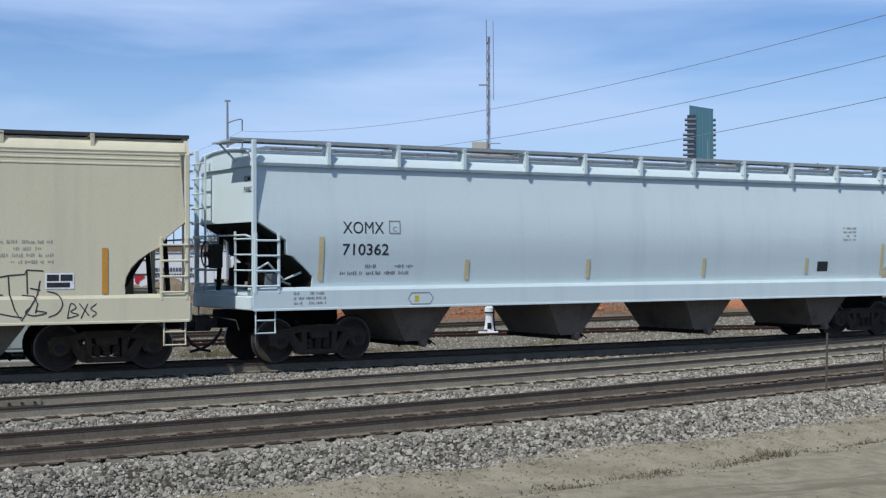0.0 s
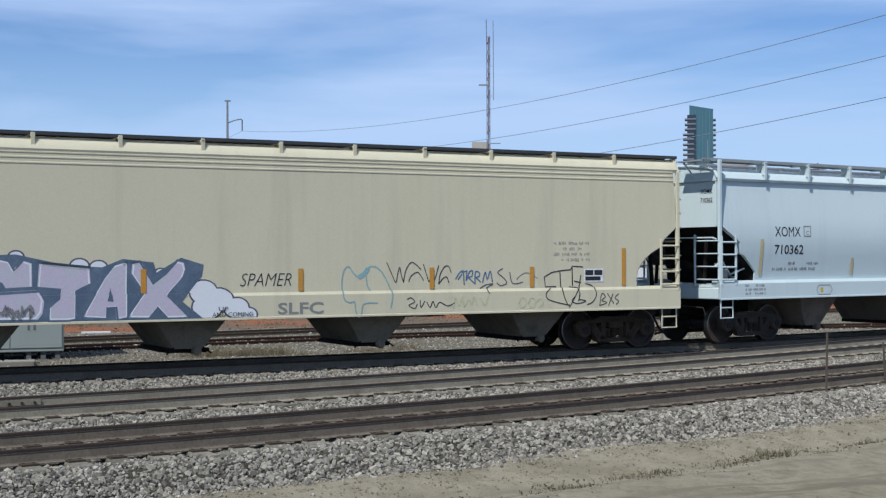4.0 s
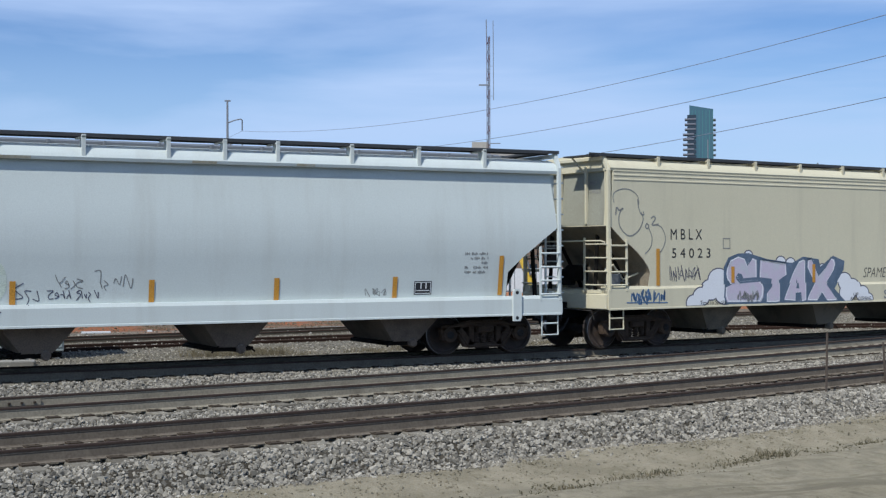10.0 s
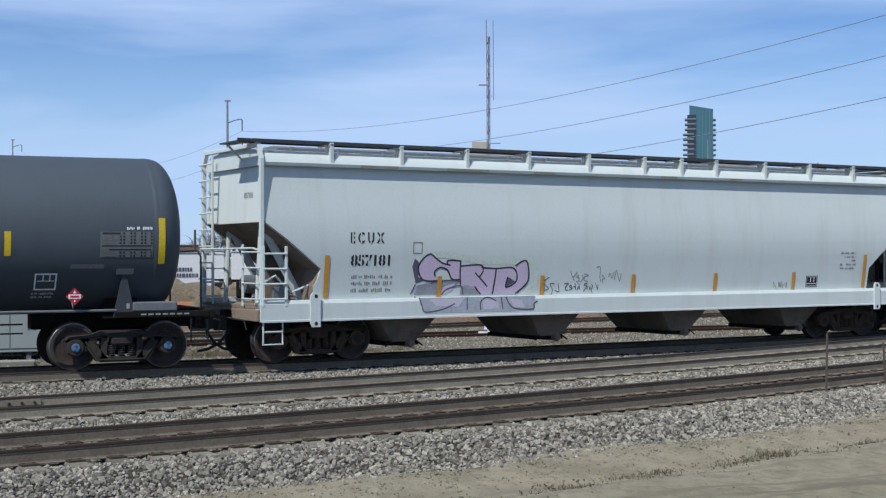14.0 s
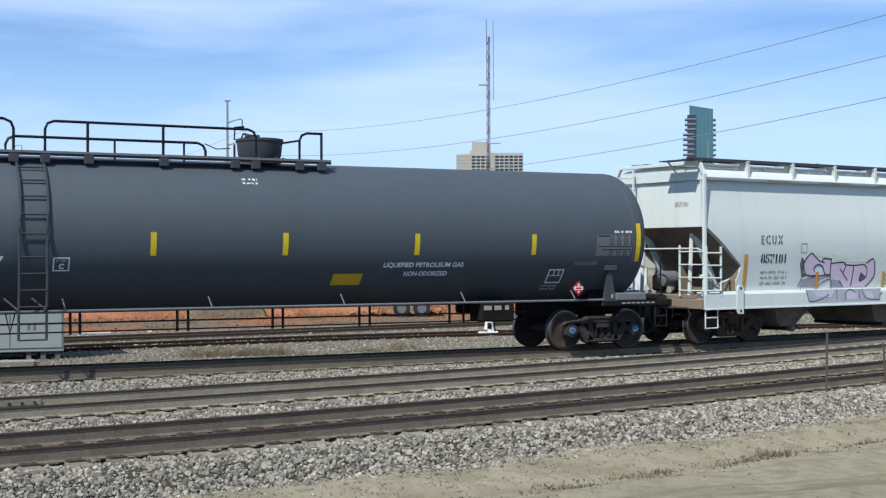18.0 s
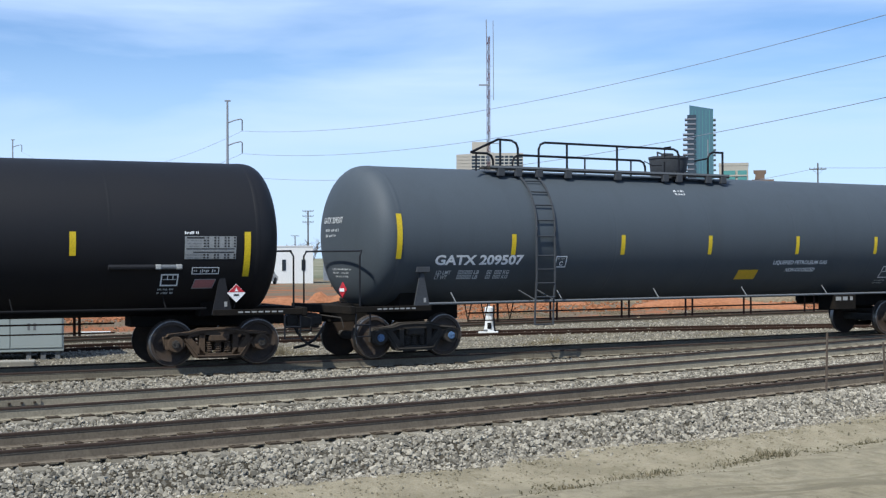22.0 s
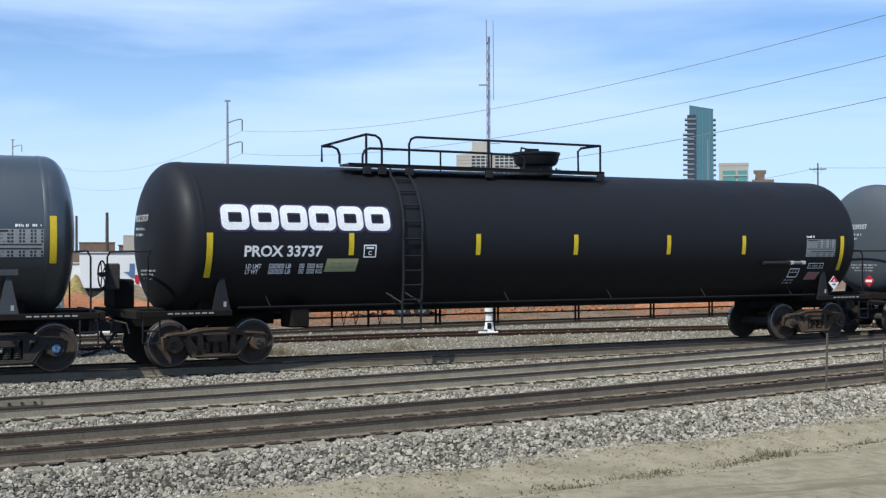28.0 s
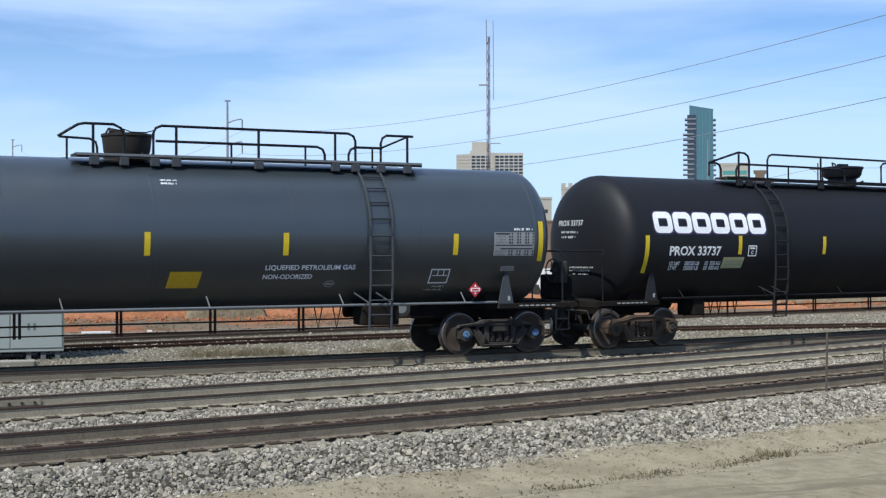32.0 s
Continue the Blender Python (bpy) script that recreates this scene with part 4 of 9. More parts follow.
def brake_wheel(car, x, y, z, mat=M_CASTDARK):
    k = Kit()
    ring = [(x, y + 0.27 * math.cos(2 * math.pi * i / 20), z + 0.27 * math.sin(2 * math.pi * i / 20)) for i in range(20)]
    k.tube(ring, 0.018, 6, closed=True)
    for i in range(5):
        t = 2 * math.pi * i / 5
        k.tube([(x, y, z), (x, y + 0.27 * math.cos(t), z + 0.27 * math.sin(t))], 0.012, 5)
    k.lathe([(-0.05, 0.05), (0.12, 0.05)], "x", (x, y, z), 10)
    part("brake_wheel", k, mat, car, "spoked hand brake wheel")
    part("brake_housing", Kit().box(x + 0.1, x + 0.32, y - 0.17, y + 0.17, z - 0.3, z + 0.22, 0.03), mat, car, "hand brake gear box")


# ---- covered hoppers ----
def hopper(label, paint, bay_mat, ends, bogie, shift, sill, sheet_top, cuts, posts, gear, ribs=False, lip=0.0, stiffened=False, post_mat=None,
           jack=False, shade_mat=None, rounded=False, walk_mat=M_BLACK, bays=(-6.1, -2.2, 1.7, 5.6), inset=(0.12, 0.12), bent=True):
    """A long covered hopper. ends: reach of the two ends from the middle; sill: bottom and top height;
    cuts: the slanted corner of each end as (x, z), both counted outwards from the middle."""
    car = thing("covered_hopper", label, "freight car", group="cars of the freight train")
    W, S = 1.585, 1.625
    z0, z1 = sill
    zt = sheet_top
    hl, hr = ends
    line_l = list(reversed(cuts[0])) + [(hl - inset[0], zt)]
    line_r = list(reversed(cuts[1])) + [(hr - inset[1], zt)]
    body = Kit()
    if rounded:
        def reach(line, z):
            for (xa, za), (xb, zb) in zip(line, line[1:]):
                if za <= z <= zb:
                    return xa + (xb - xa) * (z - za) / max(zb - za, 1e-6)
            return line[-1][0]
        low = min(line_l[0][1], line_r[0][1])
        levels = sorted({z for _, z in line_l + line_r if z >= low} | {low + (zt - low) * i / 18 for i in range(19)})
        verts = []
        for z in levels:
            y = W - bulge(z)
            xl, xr = -reach(line_l, max(z, line_l[0][1])), reach(line_r, max(z, line_r[0][1]))
            verts += [(xl, -y, z), (xr, -y, z), (xr, y, z), (xl, y, z)]
        faces = [(0, 3, 2, 1), tuple(4 * (len(levels) - 1) + i for i in range(4))]
        faces += [(4 * i + j, 4 * i + (j + 1) % 4, 4 * i + 4 + (j + 1) % 4, 4 * i + 4 + j) for i in range(len(levels) - 1) for j in range(4)]
        body.add(verts, faces)
    else:
        body.prism([(-x, z) for x, z in reversed(line_l)] + line_r, -W, W)
    part("body", body, paint, car, "smooth welded car sides and slope sheets")
    # Darker sheets laid over the slopes hold the shade under the ends as colour.
    if shade_mat:
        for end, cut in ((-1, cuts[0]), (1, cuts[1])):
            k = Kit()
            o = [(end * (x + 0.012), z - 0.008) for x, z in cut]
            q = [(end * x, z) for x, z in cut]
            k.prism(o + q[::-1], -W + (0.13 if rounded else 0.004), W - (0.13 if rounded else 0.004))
            part("slope_sheet", k, shade_mat, car, "slope sheet darkened for the shade under the end")
    roof = Kit()
    ro = [(-W - lip, zt - 0.03), (-W - lip - 0.02, zt + 0.03), (-1.5 - min(lip, 0), zt + 0.2), (-1.2, zt + 0.29), (-0.6, zt + 0.35), (0, zt + 0.37)]
    ro = ro + [(-y, z) for y, z in reversed(ro[:-1])]
    roof.loft(ro, -hl + 0.08, hr - 0.08)
    part("roof", roof, paint, car, "rounded roof with eave plates", smooth=50)
    if ribs:
        for zz in (4.165, 4.07, 3.965):
            part("rib", Kit().loft([(-W + 0.005, zz - 0.026), (-W - 0.011, zz - 0.012), (-W - 0.011, zz + 0.012), (-W + 0.005, zz + 0.026)], -hl + inset[0] + 0.02, hr - inset[1] - 0.02), paint, car)
    for sy in (-1, 1):
        prof = [(sy * (S - 0.28), z0), (sy * S, z0), (sy * S, z1 - 0.07), (sy * (S - 0.045), z1), (sy * (S - 0.28), z1)]
        part("side_sill", Kit().loft(prof, -hl, hr), paint, car, "deep pressed side sill")
        part("sill_flange", Kit().loft([(sy * (S - 0.03), z0 - 0.014), (sy * (S + 0.012), z0 - 0.014), (sy * (S + 0.012), z0 + 0.022), (sy * (S + 0.001), z0 + 0.03), (sy * (S - 0.03), z0 - 0.003)], -hl + 0.02, hr - 0.02), paint, car)
    # roof walk on brackets
    top = 4.57
    for sy in (-1, 1):
        ya, yb = sorted((sy * 1.48, sy * 0.98))
        el, er = (hl + 0.12, hr + 0.02) if sy < 0 else (hl - 0.5, hr - 0.5)
        rb = Kit().box(-el, er, ya, ya + 0.03, top - 0.07, top)
        board = part("running_board", rb, walk_mat, car, "steel grating roof walk")
        part("edge_bar", Kit().box(-el, er, yb - 0.03, yb, top - 0.07, top), walk_mat, board)
        slat = Kit().box(-el + 0.02, er - 0.02, -0.022, 0.022, top - 0.04, top - 0.008).mesh("slat", walk_mat)
        for i in range(7):
            q = part("slat", slat, None, board)
            q.location = (0, ya + 0.055 + i * (yb - ya - 0.11) / 6, 0)
    bracket = Kit()
    bracket.box(-0.04, 0.04, -1.56, -1.525, zt + 0.02, top - 0.03, 0.006)
    bracket.box(-0.04, 0.04, -1.56, -0.96, top - 0.09, top - 0.06)
    bracket.prism([(-0.01, zt + 0.15), (0.01, zt + 0.15), (0.01, top - 0.07), (-0.01, top - 0.07)], -1.54, -1.25)
    bm_near = bracket.mesh("bracket", post_mat or paint)
    for x in posts:
        for turn in (0, 180):
            b = part("bracket", bm_near, None, car)
            b.rotation_euler = (0, 0, radians(turn))
            b.location = (x, 0, 0)
    # Cover and latches are dark grey to carry the shade below the roof walk.
    hatch = Kit().loft([(-0.45, zt + 0.33), (-0.45, zt + 0.42), (-0.25, zt + 0.47), (0.25, zt + 0.47), (0.45, zt + 0.42), (0.45, zt + 0.33)], -hl + 0.9, hr - 0.9)
    part("hatch_cover", hatch, M_PLATE, car, "long trough hatch cover, darkened for the roof walk's shade")
    latch = Kit().box(-0.03, 0.03, -0.56, -0.42, zt + 0.36, zt + 0.44, 0.01).mesh("hatch_latch", M_PLATE)
    for i in range(16):
        q = part("hatch_latch", latch, None, car)
        q.location = (-hl + 1.2 + i * (hl + hr - 2.4) / 15, 0, 0)
    # bays: steep narrow pyramids with an outlet gate below
    for x in bays:
        k = Kit()
        zb, zu = 0.35, z0 + 0.25
        k.add([(x + a * (0.92 if z else 0.30), b * (1.34 if z else 1.04), zu if z else zb) for z in (0, 1) for a in (-1, 1) for b in (-1, 1)],
              [(0, 1, 3, 2), (4, 6, 7, 5), (0, 2, 6, 4), (1, 5, 7, 3), (0, 4, 5, 1), (2, 3, 7, 6)])
        bay = part("hopper_bay", k, bay_mat, car, "grimy pyramid-shaped discharge bay")
        part("bay_seam", Kit().prism([(x - 0.035, zb), (x + 0.035, zb), (x + 0.02, zb + 0.02), (x - 0.02, zb + 0.02)], -1.075, -1.03), bay_mat, bay)
        gate = Kit().box(x - 0.42, x + 0.42, -0.98, 0.98, 0.265, 0.355, 0.015)
        gate.box(x - 0.52, x - 0.43, -0.8, 0.8, 0.28, 0.34, 0.01).box(x + 0.43, x + 0.52, -0.8, 0.8, 0.28, 0.34, 0.01)
        part("outlet_gate", gate, M_UNDER, bay, "steel outlet gate")
        part("outlet_tube", Kit().tube([(x + 0.16, -1.08, 0.31), (x + 0.16, 1.08, 0.31)], 0.085, 14), bay_mat, bay, "round outlet tube")
        part("outlet_cap", Kit().lathe([(-1.14, 0.075), (-1.09, 0.1), (-1.06, 0.1)], "y", (x + 0.16, 0, 0.31), 14), bay_mat, bay)
        for u in (-1, 1):
            part("gate_handle", Kit().tube([(x + u * 0.3, -1.04, 0.38), (x + u * 0.46, -1.08, 0.25)], 0.018, 5), M_UNDER, bay)
    for end, half, cut in ((-1, hl, cuts[0]), (1, hr, cuts[1])):
        x = end * half
        part("stub_sill", Kit().box(min(x + end * 0.15, x - end * 2.6), max(x + end * 0.15, x - end * 2.6), -0.18, 0.18, 0.72, 1.1, 0.02), M_UNDER, car, "black stub centre sill")
        # corner posts, end frame, platform
        cx, cz = cut[0]
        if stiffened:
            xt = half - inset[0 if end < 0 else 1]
            part("end_sheet", Kit().prism([(end * (cx + 0.005), cz + 0.02), (end * (xt + 0.005), zt - 0.05), (end * (xt - 0.002), zt - 0.05), (end * (cx - 0.002), cz + 0.02)], -1.36, 1.36), M_TANEND, car, "darkened tan end sheet with dirty streaks")
        for sy in (-1, 1):
            post = Kit().box(min(x, x - end * 0.09), max(x, x - end * 0.09), sy * 1.57 - 0.04, sy * 1.57 + 0.04, z0, top - (0.38 if bent else 0.04), 0.012)
            if bent:
                xa, xb = sorted((x - end * 0.003, x - end * 0.087))
                post.add([(u, sy * v, w) for u in (xa, xb) for v, w in ((1.605, top - 0.40), (1.53, top - 0.40), (1.33, top - 0.07), (1.43, top - 0.05))],
                         [(0, 1, 2, 3), (7, 6, 5, 4), (0, 4, 5, 1), (1, 5, 6, 2), (2, 6, 7, 3), (3, 7, 4, 0)])
            part("corner_post", post, paint, car, "upright corner post")
            part("end_flange", Kit().box(*sorted((x - end * 0.092, x - end * (inset[0 if end < 0 else 1] + 0.05))), *sorted((sy * 1.38, sy * 1.42)), cz + 0.02, zt - 0.05), paint, car)
        e = Kit()
        if bent:
            e.box(min(x, x - end * 0.1), max(x, x - end * 0.1), -1.40, 1.40, top - 0.16, top - 0.075, 0.01)
        else:
            rim = [(y * 0.99, z + 0.01) for y, z in ro[1:-1]]
            e.tube([(x - end * 0.06, y, z) for y, z in rim], 0.035, 6)
        part("end_header", e, paint, car, "end roof beam")
        if end < 0:
            part("end_walk", Kit().box(x - 0.42, x - 0.13, -1.46, -0.5, top - 0.075, top - 0.045).box(x - 0.42, x - 0.13, -1.46, -1.43, top - 0.09, top), walk_mat, car, "grated step that juts over the end")
            part("walk_bracket", Kit().tube([(x, -0.75, top - 0.42), (x - 0.36, -0.75, top - 0.08)], 0.022, 6), paint, car)
        else:
            part("end_walk", Kit().box(x - 0.42, x + 0.02, -0.972, 0.5, top - 0.05, top - 0.01), walk_mat, car, "grated crosswalk over the end")
        for y in ((-0.75, 0.2) if stiffened else ()):
            part("end_stiffener", Kit().box(min(x - end * 0.04, x - end * 0.12), max(x - end * 0.04, x - end * 0.12), y - 0.03, y + 0.03, cz + 0.05, zt + 0.1, 0.01), paint, car)
        pl = Kit().box(min(x, x - end * 1.1), max(x, x - end * 1.1), -1.55, 1.55, z1 - 0.16, z1 - 0.09)
        part("end_platform", pl, M_BAYGREY if jack and end < 0 else paint, car, "steel end platform")
        part("end_sill", Kit().box(min(x + end * 0.05, x - end * 0.12), max(x + end * 0.05, x - end * 0.12), -1.58, 1.58, z0, z1 - 0.17, 0.02), M_BAYGREY if jack and end < 0 else paint, car)
        for y in (-0.85, 0.85):
            # With jack, only the forward braces are dark: that end's shade, put into colour.
            part("slope_brace", Kit().tube([(x - end * 0.25, y, z1 - 0.1), (x - end * 0.35, y, cz)], 0.05, 8), paint if jack and end < 0 else M_UNDER, car)
            part("diagonal_brace", Kit().tube([(x - end * 1.25, y, z1 - 0.05), (x - end * 0.4, y, cz - 0.1)], 0.09 if jack else 0.045, 8), paint if jack and end < 0 else M_UNDER, car)
        # The web takes the same dark tone, standing in for shade.
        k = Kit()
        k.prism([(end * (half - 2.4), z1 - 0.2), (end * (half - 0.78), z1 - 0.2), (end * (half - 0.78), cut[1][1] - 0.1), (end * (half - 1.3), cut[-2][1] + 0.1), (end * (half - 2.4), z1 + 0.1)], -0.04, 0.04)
        part("centre_web", k, shade_mat or M_UNDER, car, "upright web plate under the slope sheet")
        part("end_rail", Kit().tube([(x, -1.5, z1 + 1.02), (x + end * 0.08, -1.45, z1 + 1.06), (x + end * 0.08, 1.45, z1 + 1.06), (x, 1.5, z1 + 1.02)], 0.02, 6), paint, car, "crossover hand rail")
        for sy in (-1, 1):
            ladder(car, x - end * 0.06, x - end * 0.56, sy * 1.615, z1 - 0.12, z1 + 1.1, 4, paint)
            stirrup(car, x - end * 0.08, x - end * 0.5, sy * 1.56, z0 - 0.46, z0 + 0.05, paint)
        # short ladder at one corner of the end, full-height ladder at the other
        for corner, low, high, rungs in ((end, z1 - 0.12, z1 + 1.14, 4), (-end, z1 - 0.12, top - 0.2, 9)):
            lad = part("end_ladder", Kit().box(x - 0.02 + end * 0.05, x + 0.02 + end * 0.05, *sorted((corner * 0.80, corner * 0.85)), low, high, 0.006), paint, car, "steel end ladder")
            rung = Kit().tube([(0, corner * 1.57, 0), (end * 0.075, corner * 1.54, 0), (end * 0.075, corner * 0.83, 0)], 0.018, 6).mesh("rung", paint)
            for i in range(rungs):
                part("rung", rung, None, lad).location = (x, 0, low + (high - low) * (i + 0.5) / rungs)
        coupler(car, x + end * 0.05, end)
        if jack:
            for sy in (-1, 1):
                jk = Kit()
                jk.prism([(x - end * 1.30, z0 - 0.13), (x - end * 1.12, z0 - 0.13), (x - end * 1.08, z0 - 0.05), (x - end * 1.08, z1 + 0.08), (x - end * 1.14, z1 + 0.16), (x - end * 1.26, z1 + 0.16), (x - end * 1.30, z1 + 0.08)], *sorted((sy * 1.63, sy * 1.67)))
                pad = part("jacking_pad", jk, paint, car, "riveted jacking bracket")
                for zz in (z0 - 0.06, z1 + 0.08):
                    part("pad_eye", Kit().lathe([(sy * 1.671, 0.04), (sy * 1.674, 0.04)], "y", (x - end * 1.2, 0, zz), 12), M_INK, pad)
    if not jack:
        brake_wheel(car, -hl - 0.12, 0.6, 2.25)
    part("brake_reservoir", Kit().lathe([(-0.55, 0.1), (-0.5, 0.2), (0.5, 0.2), (0.55, 0.1)], "x", (-hl + 0.95, 0.35, z1 + 0.3), 16), M_PLATE if jack else M_UNDER, car, "air brake reservoir")
    part("brake_valve", Kit().box(-hl + 0.4, -hl + 0.65, 0.3, 0.65, z1 + 0.0, z1 + 0.4, 0.04), M_UNDER, car)
    pipe = Kit().tube([(-hl + 0.2, -1.25, z1 + 0.35), (-hl + 0.5, -1.2, z1 + 0.5), (-hl + 0.9, -1.1, z1 + 0.15), (-hl + 1.2, -1.3, z1 + 0.3)], 0.025, 6)
    part("brake_pipe", pipe, paint, car, "bent brake pipes")
    lever = Kit().box(-hl + 0.45, -hl + 0.75, -1.2, -1.12, z1 - 0.09, z1 + 0.28, 0.02).tube([(-hl + 0.3, -1.16, z1 + 0.42), (-hl + 0.62, -1.16, z1 + 0.18), (-hl + 1.0, -1.2, z1 + 0.05)], 0.022, 6)
    part("retainer_valve", lever, M_PLATE, car, "brake retaining valve on the platform")
    add_gear(car, bogie, gear, shift)
    return car, (W, S, z1, rounded)


FINE_WRITING = ("small_print", "pen_tag", "end_print", "test_print", "table_print", "shell_plate", "decal_print", "test_lines", "content_name")


def paint_on(car, spec, name, flat, mat, lift, label=""):
    W, S, z1, rounded = spec
    ob = part(name, on_side(flat, W, S, z1, lift, rounded), mat, car, label, smooth=0)
    return tagged(ob, label, kind="stuff") if name in FINE_WRITING else ob


def paint_text(car, spec, name, text, x0, z0, x1, z1, mat, lift, label, bold=0.0, bridge=None):
    """Each character is a part of its own; widths follow the font."""
    whole = Flat().text(text, x0, z0, x1, z1, bold)
    for piece in split_characters(whole):
        paint_on(car, spec, name, piece, mat, lift, label)
        if bridge:
            xs, zs = [p[0] for p in piece.v], [p[1] for p in piece.v]
            c = (min(xs) + max(xs)) / 2
            if max(xs) - min(xs) > 0.08:
                paint_on(car, spec, "stencil_bridge", Flat().rect(c - 0.014, min(zs) - 0.004, c + 0.014, max(zs) + 0.004), bridge, lift + 0.002)


def end_mark(car, low, high, lines, mat):
    """Stencilled mark on the leaning end sheet that faces backwards; low and high: (x, z) of the sheet."""
    k = Kit()
    for text, y0, y1, z0, z1 in lines:
        f = Flat().text(text, 0, z0, 1, z1, 0.015)
        k.add([(low[0] + (high[0] - low[0]) * (z - low[1]) / (high[1] - low[1]) - 0.008, y0 + (y1 - y0) * u, z) for u, z in f.v], f.f)
    tagged(part("end_mark", k, mat, car, "small black stencilled end mark", smooth=0), kind="stuff")


def split_characters(flat):
    """Cut flat paint work into its separate characters, from one end to the other."""
    root = list(range(len(flat.v)))

    def find(i):
        while root[i] != i:
            root[i] = root[root[i]]
            i = root[i]
        return i
    for q in flat.f:
        for i in q[1:]:
            root[find(i)] = find(q[0])
    out = {}
    for q in flat.f:
        out.setdefault(find(q[0]), []).append(q)
    pieces = []
    for fs in out.values():
        used = sorted({i for q in fs for i in q})
        at = {i: j for j, i in enumerate(used)}
        p = Flat()
        p.v, p.f = [flat.v[i] for i in used], [tuple(at[i] for i in q) for q in fs]
        pieces.append(p)
    return pieces


def stripes(car, spec, rows, mat=M_STRIPE):
    for x, a, b in rows:
        paint_on(car, spec, "reflector_stripe", Flat().rect(x - 0.055, a, x + 0.055, b, 0, 8), mat, 0.0165)


# leading pale grey-blue hopper
X_CUT = [(9.70, 2.9), (9.25, 2.63), (9.09, 2.53), (9.06, 2.24), (8.92, 2.2), (8.66, 1.98), (8.46, 1.78), (8.5, 1.5)]
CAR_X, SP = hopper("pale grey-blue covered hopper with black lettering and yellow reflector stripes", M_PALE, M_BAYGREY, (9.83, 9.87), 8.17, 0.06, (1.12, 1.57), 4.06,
                   (X_CUT, X_CUT), [-9.75 + 1.65 * i for i in range(13) if i], GEAR_DARK, lip=-0.1, rounded=True, shade_mat=M_UNDER, inset=(0.14, 0.14), walk_mat=M_WALKPALE,
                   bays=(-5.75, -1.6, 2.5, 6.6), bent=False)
stripes(CAR_X, SP, [(-8.3, 1.7, 2.6), (-4.75, 1.68, 2.12), (-1.44, 1.68, 2.12), (2.1, 1.68, 2.13), (5.6, 1.72, 2.12), (8.4, 1.65, 2.5)], M_FADED)
paint_text(CAR_X, SP, "car_mark", "XOMX", -7.81, 2.67, -6.84, 2.92, M_INK, 0.005, "black stencilled reporting mark", 0.0)
paint_text(CAR_X, SP, "car_number", "710362", -7.81, 2.22, -6.72, 2.46, M_INK, 0.005, "black stencilled car number", 0.01)
paint_on(CAR_X, SP, "small_print", Flat().bars(-7.85, 1.78, -6.1, 2.06, 2, 3), M_INKGREY, 0.005)
paint_on(CAR_X, SP, "small_print", Flat().bars(-8.95, 1.2, -8.2, 1.5, 3, 4), M_INKGREY, 0.005)
paint_on(CAR_X, SP, "small_print", Flat().bars(6.9, 2.55, 7.4, 2.95, 4, 5), M_INKGREY, 0.005)
paint_on(CAR_X, SP, "stencil_box", Flat().outline(-6.72, 2.67, -6.44, 2.95, 0.025), M_INKGREY, 0.005)
paint_on(CAR_X, SP, "stencil_letter", Flat().text("C", -6.63, 2.72, -6.53, 2.82), M_INKGREY, 0.005)
paint_on(CAR_X, SP, "test_plate", Flat().rect(6.0, 1.78, 6.38, 2.03), M_INK, 0.005, "black test record plate")
paint_on(CAR_X, SP, "oval_frame", Flat().stroke([(-6.2, 1.18), (-6.28, 1.3), (-6.2, 1.42), (-5.75, 1.42), (-5.66, 1.3), (-5.75, 1.18), (-6.2, 1.18)], 0.02), M_INKGREY, 0.005)
paint_on(CAR_X, SP, "sticker", Flat().rect(-6.12, 1.24, -6.02, 1.36), M_YELLOW, 0.005, "small yellow sticker")

end_mark(CAR_X, (-9.70, 2.9), (-9.69, 4.06), [("XOMX", -0.85, -1.25, 3.72, 3.84), ("710362", -0.85, -1.25, 3.5, 3.62)], M_INK)

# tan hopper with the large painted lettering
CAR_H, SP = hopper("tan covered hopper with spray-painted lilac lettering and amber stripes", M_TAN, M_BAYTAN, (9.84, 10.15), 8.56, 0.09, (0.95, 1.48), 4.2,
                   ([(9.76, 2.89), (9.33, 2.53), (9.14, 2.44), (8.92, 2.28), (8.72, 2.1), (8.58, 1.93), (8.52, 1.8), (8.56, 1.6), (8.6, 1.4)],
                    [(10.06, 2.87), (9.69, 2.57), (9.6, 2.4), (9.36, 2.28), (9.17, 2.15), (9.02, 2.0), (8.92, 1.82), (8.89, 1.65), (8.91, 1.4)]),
                   [-9.85 + 1.65 * i for i in range(13) if 0 < i < 12], GEAR_RUSTY, ribs=True, inset=(0.18, 0.18), shade_mat=M_BAYTAN, stiffened=True, walk_mat=M_WALKDARK,
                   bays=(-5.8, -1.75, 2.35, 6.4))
stripes(CAR_H, SP, [(-8.28, 1.48, 2.36), (-5.78, 1.52, 1.92), (-2.82, 1.49, 1.96), (0.45, 1.49, 1.95), (3.48, 1.49, 1.95), (6.01, 1.5, 1.95), (8.52, 1.5, 2.37)])
paint_text(CAR_H, SP, "car_mark", "M B L X", -7.86, 2.58, -6.82, 2.83, M_INK, 0.005, "black stencilled reporting mark", 0.0)
paint_text(CAR_H, SP, "car_number", "5 4 0 2 3", -7.82, 2.14, -6.54, 2.37, M_INK, 0.005, "black stencilled car number", 0.0)
paint_on(CAR_H, SP, "stencil_box", Flat().outline(-6.11, 2.36, -5.86, 2.62, 0.02), M_INKGREY, 0.005)
paint_on(CAR_H, SP, "small_print", Flat().bars(6.6, 2.05, 7.6, 2.55, 4, 7), M_FAINT, 0.005)
paint_on(CAR_H, SP, "test_plate", Flat().rect(7.42, 1.60, 7.95, 1.90), M_LETTER, 0.008, "white and black test record plate")
